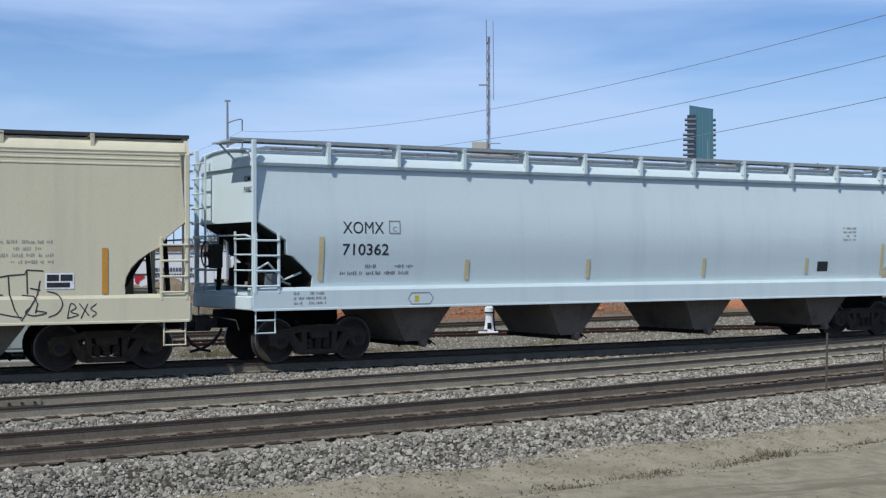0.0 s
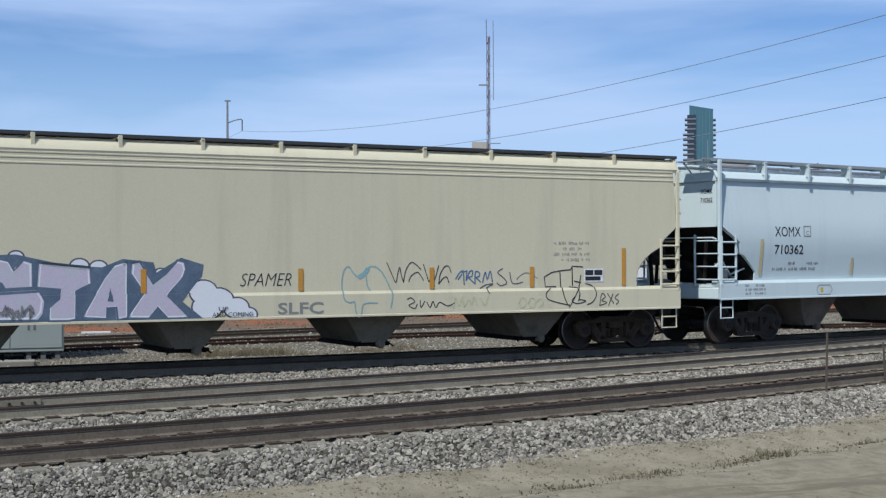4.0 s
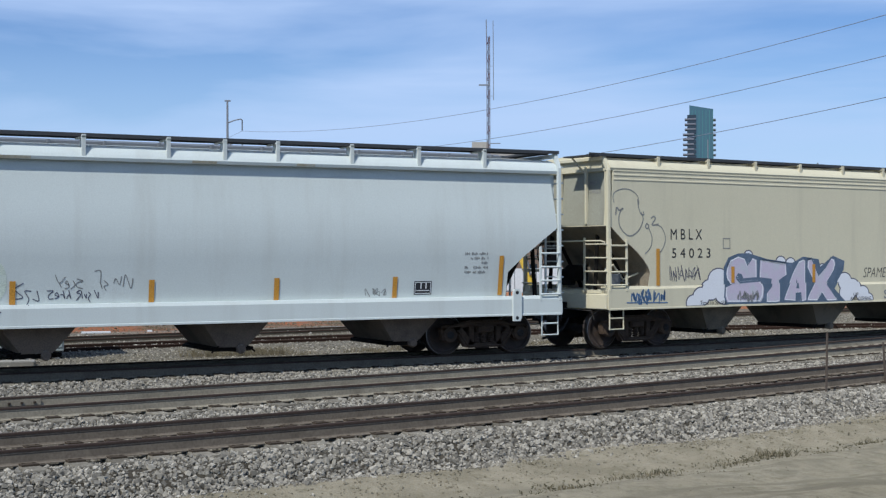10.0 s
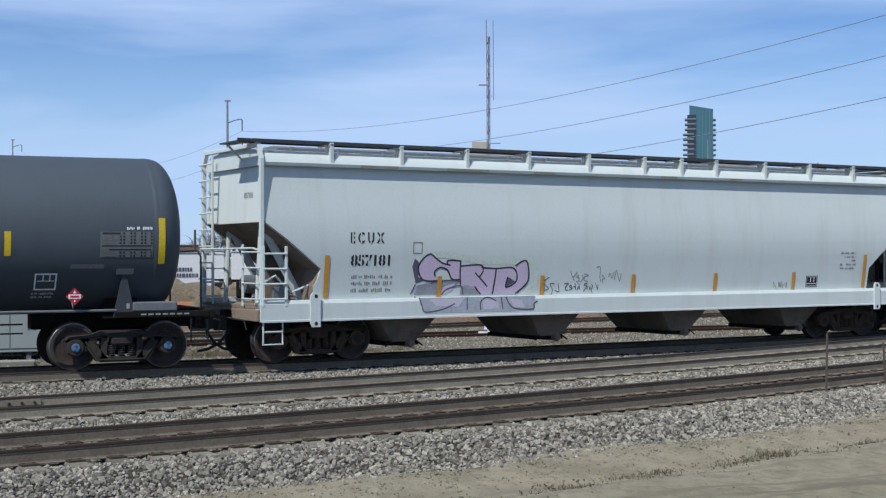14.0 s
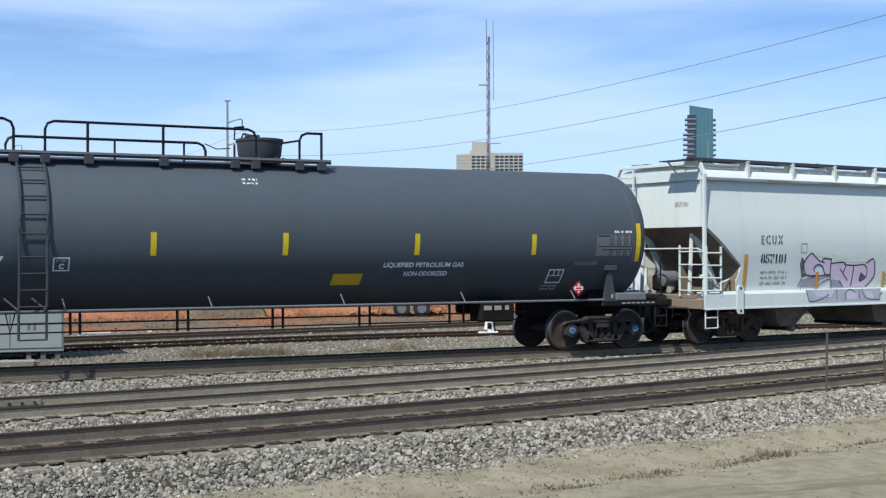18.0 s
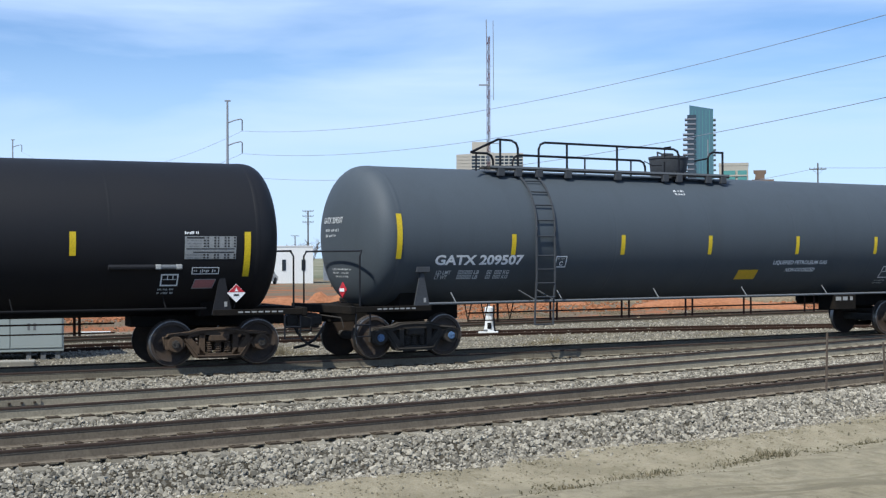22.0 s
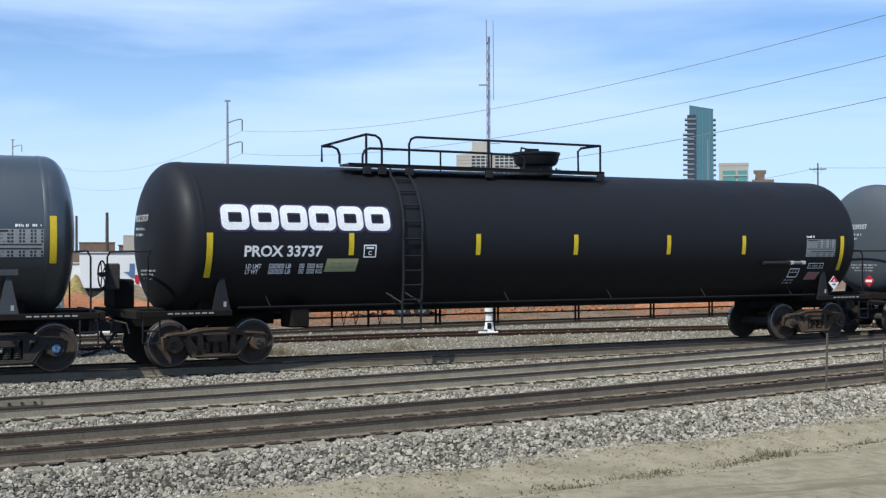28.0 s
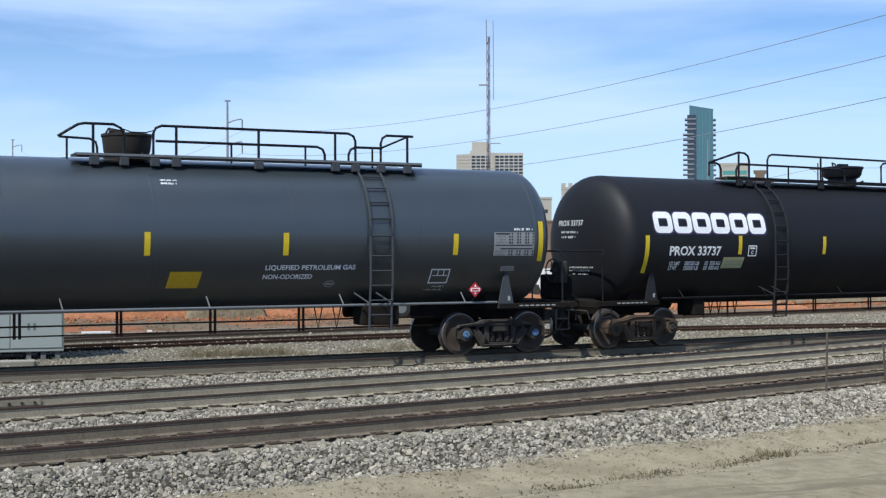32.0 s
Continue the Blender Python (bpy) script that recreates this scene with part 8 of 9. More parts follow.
def trailer(az, d, w, h, z0, label, bars=False, turn=0.0):
    ob = thing("box_trailer", label, "trailer", facing(az, d, G0, turn), group="site trailers")
    part("box", Kit().box(-w / 2, w / 2, 0, 2.5, z0, z0 + h, 0.04), M_TRAILER, ob, "white panelled body")
    part("top_rail", Kit().box(-w / 2 - 0.02, w / 2 + 0.02, -0.03, -0.002, z0 + h - 0.12, z0 + h - 0.02), M_PLATE, ob)
    part("chassis", Kit().box(-w / 2 + 0.2, w / 2 - 0.2, 0.3, 2.2, z0 - 0.3, z0 - 0.005), M_UNDER, ob)
    wh = Kit().lathe([(-0.15, 0.2), (-0.14, 0.48), (0.14, 0.48), (0.15, 0.2)], "y", (0, 0, 0), 20).mesh("wheel", M_RUBBER)
    for x in (w / 2 - 0.8, w / 2 - 1.9, -w / 2 + 0.9):
        q = part("wheel", wh, None, ob)
        q.location = (x, 0.3, 0.48)
    if bars:
        k = Kit()
        rnd = random.Random(2)
        for i, (x0, x1) in enumerate(((0.15, 2.6), (0.15, 3.0), (0.15, 1.9))):
            x = x0
            while x < x1:
                w_ = rnd.uniform(0.1, 0.26)
                k.box(x, x + w_ - 0.05, -0.035, -0.031, z0 + 1.0 - 0.36 * i, z0 + 1.24 - 0.36 * i)
                x += w_
        tagged(part("lettering_bars", k, M_SPRAYDARK, ob, "dark grey sign bars"), kind="stuff")
        part("state_mark", Kit().prism([(-1.45, z0 + 0.98), (-1.1, z0 + 1.0), (-1.08, z0 + 1.5), (-0.78, z0 + 1.5), (-0.78, z0 + 0.62), (-1.02, z0 + 0.66), (-1.2, z0 + 0.86)], -0.035, -0.031), M_TAGBLUE, ob, "blue part of a two-coloured mark")
        part("state_mark", Kit().prism([(-0.76, z0 + 0.8), (-0.15, z0 + 0.86), (-0.2, z0 + 0.62), (-0.5, z0 + 0.42), (-0.55, z0 + 0.2), (-0.72, z0 + 0.28), (-0.78, z0 + 0.55)], -0.035, -0.031), M_RED, ob, "red part of a two-coloured mark")
    return ob


trailer(10.0, 88, 2.6, 1.5, 0.75, "small white trailer behind debris", turn=4)
trailer(15.4, 112, 2.9, 2.35, 0.8, "short white site trailer behind a tan heap")
trailer(16.85, 112, 2.0, 2.3, 0.75, "small white site trailer beside a pole")
trailer(12.95, 86, 8.1, 2.2, 0.7, "long white box trailer with a two-coloured mark and sign bars", True)


def block(name, az, d, w, depth, h, mat, label, rows=0, cols=0, win=None, turn=0.0, roof=True, ww=0.6, wh=0.5, category="building"):
    """A house block: walls, parapet, and windows that are set in."""
    ob = thing(name, label, category, facing(az, d, G0, turn))
    part("wall", Kit().box(-w / 2, w / 2, 0, depth, -1, h), mat, ob)
    if roof:
        part("parapet", Kit().box(-w / 2 - 0.01 * w, w / 2 + 0.01 * w, -0.01 * w, depth + 0.01 * w, h + 0.004, h + 0.03 * h), mat, ob)
    if rows:
        cw, rh = w / cols, h / rows
        pane = Kit().box(-cw * ww / 2, cw * ww / 2, -0.02 * cw, 0.005, -rh * wh / 2, rh * wh / 2).mesh("window", win)
        for i in range(rows):
            for j in range(cols):
                q = part("window", pane, None, ob)
                q.location = (-w / 2 + cw * (j + 0.5), -0.02, rh * (i + 0.5))
    return ob


block("brown_shed", 9.6, 112, 3.2, 6, 3.0, M_BROWN, "low brown painted flat-roofed shed", roof=True)
block("brick_building", 10.95, 130, 3.2, 8, 3.9, M_BRICK, "low brown brick building")
block("brick_building", 13.6, 134, 8.4, 8, 3.7, M_BRICK, "long low brown brick building with a flat roof", 1, 6, M_GLASSDARK)
block("stucco_wing", 12.2, 128.5, 1.0, 6, 4.5, M_BEIGE, "narrow cream stucco wing between brick walls")
block("white_house", 18.5, 135, 5.7, 6, 3.6, M_TRAILER, "small white site building with a dark doorway", 1, 3, M_GLASSDARK, wh=0.3, ww=0.2)
block("grey_warehouse", 21.2, 150, 5.6, 10, 6.3, M_GREYWALL, "blue-grey metal warehouse with small windows", 2, 3, M_GLASSDARK, ww=0.22, wh=0.3)
block("grey_warehouse", 23.0, 152, 6.2, 10, 6.7, M_GREYWALL, "blue-grey metal warehouse with upright windows", 2, 5, M_GLASSDARK, ww=0.2, wh=0.32)
block("grey_warehouse", 24.4, 165, 2.0, 10, 7.4, M_GREYWALL, "blue-grey metal warehouse wing")
block("grey_warehouse", 25.4, 160, 3.6, 10, 9.3, M_GREYWALL, "tall blue-grey metal warehouse bay")
block("beige_hall", 28.6, 240, 9.0, 16, 12.6, M_BEIGE, "large beige stucco hall with windows", 3, 4, M_GLASSDARK, ww=0.4, wh=0.15)
T = block("stone_tower", 30.75, 300, 7.0, 7, 17.2, M_BEIGE, "square beige stone tower with a notched parapet", 6, 3, M_GLASSDARK, ww=0.3, wh=0.5)
for i in range(5):
    part("merlon", Kit().box(-3.5 + 1.5 * i, -2.6 + 1.5 * i, -0.1, 0.5, 17.75, 18.6), M_BEIGE, T)
block("brown_store", 28.9, 122, 5.6, 6, 5.6, M_BROWN, "brown store building with dark windows", 2, 3, M_GLASSDARK, ww=0.35, wh=0.35)
block("white_shed", 26.0, 100, 2.2, 4, 2.4, M_TRAILER, "white site shed behind the excavators")
block("cream_hall", 34.6, 320, 14.0, 16, 7.0, M_BEIGE, "low cream hall with flat roof")
block("cream_hall", 42.0, 330, 30.0, 16, 6.0, M_BEIGE, "long low cream hall with flat roof")


def office():
    ob = thing("office_tower", "cream concrete office tower with rows of dark windows", "building", facing(27.4, 1500, -1))
    h = 117.0
    part("wall", Kit().box(-28.7, 28.7, 0, 18, -5, h), M_OFFICE, ob)
    side = Kit().prism([(-44.5, -5), (-28.8, -5), (-28.8, h - 0.6), (-44.5, h - 1.5)], 0.5, 16)
    part("side_wing", side, M_OFFICE, ob, "plain banded side wing")
    for i in range(9):
        part("band", Kit().box(-44.6, -28.75, 0.2, 0.48, h - 4 - i * 3.6, h - 3.2 - i * 3.6), M_BEIGE, ob)
    part("penthouse", Kit().box(-27.5, -9.0, 3, 14, h, h + 12.5), M_OFFICE, ob, "plant room on the roof")
    part("penthouse_base", Kit().box(-29.5, -7.0, 2, 15, h, h + 3.0), M_OFFICE, ob)
    win = Kit().box(-2.1, 2.1, -0.12, -0.01, -1.2, 1.2).mesh("window", M_GLASSDARK)
    for i in range(9):
        for j in range(11):
            if j == 4:
                continue
            q = part("window", win, None, ob)
            q.location = (-25.6 + j * 5.15, 0, h - 4.2 - i * 3.55)
    part("pier", Kit().box(-7.0, -3.6, -1.2, -0.02, -5, h + 0.5), M_OFFICE, ob, "solid stair pier")


office()


def glass_tower():
    ob = thing("glass_tower", "slender blue-green glass apartment tower with stepped balconies", "building", facing(35.85, 900, -1, 0))
    w, h = 15.5, 101.0
    k = Kit()
    k.add([(-w / 2, 0, -5), (w / 2, 0, -5), (w / 2, 14, -5), (-w / 2, 14, -5), (-w / 2, 0, h), (w / 2 - 0.4, 0, h - 2.8), (w / 2 - 0.4, 14, h - 2.8), (-w / 2, 14, h)],
          [(0, 3, 2, 1), (4, 5, 6, 7), (0, 1, 5, 4), (1, 2, 6, 5), (2, 3, 7, 6), (3, 0, 4, 7)])
    part("curtain_wall", k, M_GLASSBLUE, ob, "blue-green curtain wall", smooth=0)
    mull = Kit().box(-0.12, 0.12, -0.25, -0.01, 0, h - 3.5).mesh("mullion", M_GLASSTEAL)
    for i in range(7):
        q = part("mullion", mull, None, ob)
        q.location = (-w / 2 + 2.2 * (i + 0.8), 0, 0)
    slab = Kit().box(-4.2, 3.0, -1.2, 9, 0, 0.9, 0.1).mesh("balcony", M_MASTWHITE)
    slab_r = Kit().box(-0.5, 1.3, -0.6, 9, 0, 0.9, 0.1).mesh("balcony", M_PLATE)
    # Dark glass blocks imitate the shade between the balcony slabs.
    shade_ = Kit().box(-2.4, 3.2, -0.8, 9, 0, 2.2).mesh("recess", M_GLASSDARK)
    for i in range(29):
        z = h - 9.5 - i * 3.25
        if z < 2:
            break
        q = part("balcony", slab, None, ob)
        q.location = (-w / 2 - (0.0 if i > 2 else -1.2), 0, z)
        q = part("recess", shade_, None, ob)
        q.location = (-w / 2 + 1.0, 0.1, z + 0.95)
        q = part("balcony", slab_r, None, ob)
        q.location = (w / 2, 0, z - 0.5)


glass_tower()
T = block("teal_building", 37.13, 850, 17.5, 16, 57.5, M_BEIGE, "pale office block with teal glass bays", 0)
part("glass_bay", Kit().box(-6.5, 1.0, -0.6, -0.01, -1, 54.5), M_GLASSTEAL, T, "teal glass bay")
part("glass_bay", Kit().box(2.4, 7.8, -0.5, -0.01, -1, 54.5), M_GLASSTEAL, T)
for i in range(4):
    part("spandrel", Kit().box(-6.6, 7.9, -0.9, -0.65, 51 - 4.2 * i, 51.9 - 4.2 * i), M_BEIGE, T)
T = block("roof_house", 38.3, 700, 10.5, 12, 39.5, M_BROWN, "brown roof structure of a distant block", 0)
part("turret", Kit().prism([(-4.0, 41), (-3.6, 43.5), (-4.6, 44.2), (-4.6, 45.4), (1.6, 45.4), (1.6, 44.2), (0.8, 43.5), (0.8, 41)], 1, 7), M_BRICK, T)


def excavator(az, d, flip, label, arm, cab=True):
    """A tracked excavator, its tracks sunk in soft soil; arm: boom and stick corner points in (x, z)."""
    ob = thing("excavator", label, "excavator", facing(az, d, G0), group="excavators on the building site")
    s = -1 if flip else 1
    for y in (0.0, 2.2):
        part("track", Kit().prism([(-1.6, 0.1), (-1.4, -0.1), (1.4, -0.1), (1.6, 0.1), (1.6, 0.22), (1.4, 0.36), (-1.4, 0.36), (-1.6, 0.22)], y, y + 0.55), M_UNDER, ob, "steel crawler track")
    part("carriage", Kit().box(-0.7, 0.7, 0.5, 2.3, 0.0, 0.42, 0.05), M_UNDER, ob)
    part("house", Kit().prism([(s * -1.5, 0.42), (s * 1.15, 0.42), (s * 1.15, 1.1), (s * 0.0, 1.58), (s * -1.3, 1.62), (s * -1.6, 1.3)], 0.05, 2.65), M_EXCA, ob, "yellow engine house")
    part("skirt", Kit().prism([(s * -1.62, 0.36), (s * 1.25, 0.36), (s * 1.25, 0.45), (s * -1.62, 0.45)], 0.0, 2.7), M_EXCA, ob)
    part("vent_grille", Kit().box(*sorted((s * -1.3, s * -0.8)), 0.03, 0.045, 1.2, 1.4), M_PLATE, ob)
    part("decal", Kit().box(*sorted((s * -0.6, s * 0.3)), 0.025, 0.04, 0.72, 0.84), M_INK, ob, "dark lettering bar")
    part("counterweight", Kit().box(*sorted((s * -1.9, s * -1.55)), 0.2, 2.5, 0.5, 1.35, 0.08), M_EXCA, ob, "rounded yellow counterweight")
    if cab:
        c = part("cab", Kit().prism([(s * 0.0, 1.2), (s * 1.0, 1.05), (s * 1.1, 1.7), (s * 0.9, 2.28), (s * -0.05, 2.3)], 0.05, 1.2), M_TRAILER, ob, "pale operator cab")
        part("cab_window", Kit().prism([(s * 0.08, 1.55), (s * 0.45, 1.5), (s * 0.43, 2.2), (s * 0.08, 2.2)], 0.02, 0.045), M_GLASSDARK, c)
        part("cab_window", Kit().prism([(s * 0.53, 1.48), (s * 0.98, 1.45), (s * 0.84, 2.18), (s * 0.53, 2.2)], 0.02, 0.045), M_GLASSDARK, c)
    for a, b, w0, w1 in arm:
        dx, dz = b[0] - a[0], b[1] - a[1]
        L = math.hypot(dx, dz)
        nx, nz = -dz / L, dx / L
        part("boom" if a is arm[0][0] else "stick", Kit().prism([(a[0] + nx * w0, a[1] + nz * w0), (b[0] + nx * w1, b[1] + nz * w1), (b[0] - nx * w1, b[1] - nz * w1), (a[0] - nx * w0, a[1] - nz * w0)], 1.2, 1.65), M_EXCA, ob, "yellow boom section")
        part("ram", Kit().tube([(a[0] + nx * w0 * 1.6 + dx * 0.1, 1.15, a[1] + nz * w0 * 1.6 + dz * 0.1), (a[0] + nx * 0.1 + dx * 0.8, 1.15, a[1] + nz * 0.1 + dz * 0.8)], 0.06, 8), M_PLATE, ob)
    e = arm[-1][1]
    part("bucket", Kit().prism([(e[0] - 0.3, e[1] + 0.2), (e[0] + 0.3, e[1] + 0.2), (e[0] + 0.5, e[1] - 0.4), (e[0] + 0.1, e[1] - 0.75), (e[0] - 0.4, e[1] - 0.4)], 0.9, 1.95), M_CASTDARK, ob, "worn steel bucket")


excavator(22.4, 75, False, "yellow excavator parked among soil heaps", [((0.9, 1.0), (1.7, 1.5), 0.22, 0.16)], True)
excavator(24.0, 76, False, "yellow excavator with its boom raised", [((-0.3, 1.0), (1.2, 3.05), 0.38, 0.4), ((1.05, 2.95), (5.45, 4.15), 0.4, 0.28), ((5.35, 4.35), (6.6, 0.75), 0.28, 0.15)], False)


def white_hoarding(az0, az1, d, h, bays):
    """A site fence of white ribbed sheets on posts."""
    a, b = polar(az0, d), polar(az1, d)
    w = (b - a).length
    ob = thing("site_hoarding", "white ribbed metal hoarding round the building site", "fence", pose(a.x, a.y, G0, 0, 0, math.degrees(math.atan2(b.y - a.y, b.x - a.x))))
    step = w / bays
    sheet = Kit().box(0.02, step - 0.02, 0.0, 0.03, 0.06, h)
    for i in range(8):
        x = step * (i + 0.5) / 8
        sheet.prism([(x - 0.07, 0.06), (x + 0.07, 0.06), (x + 0.07, h), (x - 0.07, h)], -0.035, -0.002)
    sheet = sheet.mesh("sheet", M_TRAILER)
    post = Kit().box(-0.05, 0.05, 0.035, 0.12, -0.1, h + 0.05).mesh("post", M_PLATE)
    for i in range(bays + 1):
        part("post", post, None, ob).location = (i * step, 0, 0)
        if i < bays:
            part("sheet", sheet, None, ob).location = (i * step, 0, 0)


white_hoarding(26.3, 33.6, 96, 1.72, 8)


def parked_car(az, d, mat, label, turn):
    ob = thing("parked_car", label, "car", facing(az, d, G0, turn))
    part("body", Kit().prism([(-2.2, 0.3), (2.2, 0.3), (2.25, 0.75), (1.5, 0.95), (0.9, 1.4), (-0.9, 1.45), (-1.7, 1.0), (-2.25, 0.9)], 0, 1.75), mat, ob)
    part("window", Kit().prism([(-1.4, 1.0), (1.2, 0.98), (0.82, 1.34), (-0.85, 1.38)], -0.02, 1.77), M_GLASSDARK, ob)
    wh = Kit().lathe([(-0.1, 0.1), (-0.1, 0.33), (0.1, 0.33), (0.1, 0.1)], "y", (0, 0, 0), 18).mesh("wheel", M_RUBBER)
    for x in (-1.35, 1.4):
        for y in (0.05, 1.7):
            q = part("wheel", wh, None, ob)
            q.location = (x, y, 0.33)


parked_car(17.95, 130, M_CARGREY, "silver saloon car parked end-on before a white building", 72)
k = Kit()
rnd = random.Random(4)
n_ = 14
k.add([(1.35 * math.cos(2 * math.pi * i / n_) * rnd.uniform(0.85, 1.1), 1.2 * math.sin(2 * math.pi * i / n_), -0.1) for i in range(n_)]
      + [(0.75 * math.cos(2 * math.pi * i / n_) * rnd.uniform(0.7, 1.2), 0.7 * math.sin(2 * math.pi * i / n_), 0.9) for i in range(n_)] + [(-0.1, 0, 2.0)],
      [(i, (i + 1) % n_, n_ + (i + 1) % n_, n_ + i) for i in range(n_)] + [(n_ + i, n_ + (i + 1) % n_, 2 * n_) for i in range(n_)])
solo("tarpaulin_heap", k, M_TARP, "heap covered by a white tarpaulin", "tarpaulin", facing(32.05, 90, G0), smooth=20)


def flatbed(az, d):
    ob = thing("flatbed_trailer", "low dark steel flatbed trailer among the soil heaps", "trailer", facing(az, d, G0, 3))
    part("deck", Kit().box(-2.1, 2.1, 0, 2.2, 0.62, 0.78, 0.02), M_UNDER, ob, "dark steel deck")
    part("drawbar", Kit().tube([(-2.1, 1.1, 0.62), (-3.1, 1.1, 0.45)], 0.05, 8), M_UNDER, ob)
    wh = Kit().lathe([(-0.12, 0.12), (-0.12, 0.36), (0.12, 0.36), (0.12, 0.12)], "y", (0, 0, 0), 18).mesh("wheel", M_RUBBER)
    rim = Kit().lathe([(-0.135, 0.03), (-0.135, 0.2), (-0.125, 0.2)], "y", (0, 0, 0), 16).mesh("rim", M_PLATE)
    for x in (0.5, 1.35):
        q = part("wheel", wh, None, ob)
        q.location = (x, 0.05, 0.36)
        part("rim", rim, None, q, "dull wheel rim")


flatbed(22.9, 58)


def portable_toilet(az, d):
    ob = thing("portable_toilet", "blue plastic portable toilet on the building site", "portable toilet", facing(az, d, G0))
    part("cabin", Kit().box(-0.55, 0.55, 0, 1.1, 0.05, 2.1, 0.03), M_TOILET, ob)
    part("roof", Kit().prism([(-0.6, 2.105), (0.6, 2.105), (0.4, 2.3), (-0.4, 2.3)], -0.05, 1.15), M_TRAILER, ob, "white domed roof")
    part("door", Kit().box(-0.38, 0.38, -0.03, -0.003, 0.12, 1.95, 0.01), M_TOILET, ob)


portable_toilet(26.55, 90)
heap("dirt_mound", 16.1, 60, 3.5, 1.85, 4, M_DIRTPILE, "tan heap of loose soil", 23, 2)


def bare_tree(az, d, h, seed):
    """A leafless tree: tapered trunk, forking limbs and a haze of twigs."""
    rnd = random.Random(seed)
    ob = thing("bare_tree", "leafless grey-brown tree behind the building site", "tree", facing(az, d, G0), group="bare trees")
    part("trunk", Kit().tube([(0, 0, -0.3), (0.05, 0, h * 0.2), (0.0, 0.05, h * 0.38)], [h * 0.03, h * 0.024, h * 0.018], 8), M_BARK, ob)
    twigs = Kit()
    for i in range(7):
        a, r = 2 * math.pi * i / 7 + rnd.uniform(-0.3, 0.3), h * rnd.uniform(0.14, 0.3)
        p0 = Vector((0, 0.03, h * rnd.uniform(0.28, 0.4)))
        p1 = Vector((r * 0.6 * math.cos(a), r * 0.6 * math.sin(a), h * rnd.uniform(0.5, 0.65)))
        p2 = Vector((r * math.cos(a), r * math.sin(a), h * rnd.uniform(0.72, 0.95)))
        part("limb", Kit().tube([p0, p1, p2], [h * 0.014, h * 0.009, h * 0.004], 6), M_BARK, ob)
        for _ in range(26):
            q = p1.lerp(p2, rnd.random())
            e = q + Vector((rnd.gauss(0, 0.1) * h, rnd.gauss(0, 0.1) * h, rnd.uniform(0.0, 0.16) * h))
            twigs.tube([q, q.lerp(e, 0.5) + Vector((0, 0, 0.02 * h)), e], [h * 0.004, h * 0.003, h * 0.0015], 4)
    part("crown", twigs, M_BARK, ob, "many thin bare twigs")


for i, (az, d, h) in enumerate(((15.0, 165, 5.2), (15.7, 170, 6.2), (16.5, 165, 5.6), (16.1, 175, 5.4), (17.0, 170, 5.0), (19.0, 170, 4.4), (19.6, 172, 4.8), (9.0, 170, 4.6))):
    bare_tree(az, d, h, 40 + i)


def wooden_pole(az, d, top, arms, label, mat=M_WOODPOLE, r=0.14, arm_w=1.2):
    ob = thing("utility_pole", label, "utility pole", facing(az, d, G0), group="utility poles")
    part("pole", Kit().tube([(0, 0, -0.5), (0, 0, top - G0)], [r, r * 0.7], 10), mat, ob)
    for z in arms:
        a = part("crossarm", Kit().box(-arm_w, arm_w, -0.12, -0.02, z - G0 - 0.07, z - G0 + 0.07), mat, ob)
        for x in (-0.95, -0.4, 0.4, 0.95):
            part("insulator", Kit().lathe([(z - G0 + 0.07, 0.05), (z - G0 + 0.2, 0.06), (z - G0 + 0.25, 0.03)], "z", (x * arm_w, -0.07, 0), 8), M_PLATE, a)
        part("arm_brace", Kit().tube([(-arm_w * 0.6, -0.1, z - G0 - 0.05), (0, -0.1, z - G0 - 0.8), (arm_w * 0.6, -0.1, z - G0 - 0.05)], 0.025, 5), mat, ob)


wooden_pole(40.46, 205, 15.6, (14.7,), "wooden utility pole with one crossarm")
wooden_pole(32.5, 150, 10.3, (9.8,), "wooden utility pole with one crossarm")
wooden_pole(8.65, 220, 10.8, (9.9, 8.45), "dark wooden utility pole with two crossarms")
wooden_pole(9.37, 260, 7.8, (7.5,), "wooden utility pole with one crossarm")
wooden_pole(10.14, 118, 5.7, (), "bare dark weathered wooden pole")
wooden_pole(11.34, 112, 5.8, (), "bare dark weathered wooden pole", r=0.17)
wooden_pole(14.0, 270, 9.4, (9.1,), "wooden utility pole with one crossarm")
wooden_pole(19.5, 300, 12.4, (12.3, 11.2, 9.9), "dark wooden utility pole with three crossarms", r=0.2)
wooden_pole(18.96, 420, 8.9, (8.8,), "wooden utility pole with one crossarm", r=0.2)
wooden_pole(16.45, 150, 7.4, (), "bare dark weathered wooden pole")
wooden_pole(14.86, 120, 4.6, (), "bare dark weathered wooden pole")
wooden_pole(20.5, 118, 6.2, (), "bare dark weathered wooden pole", r=0.12)
wooden_pole(21.5, 118, 5.4, (), "thin dark wooden pole", r=0.1)
wooden_pole(24.75, 140, 8.3, (8.2,), "thin dark utility pole with one crossarm", r=0.1)
wooden_pole(36.1, 200, 18.9, (), "tall grey street light pole", M_STEELPOLE, 0.1)


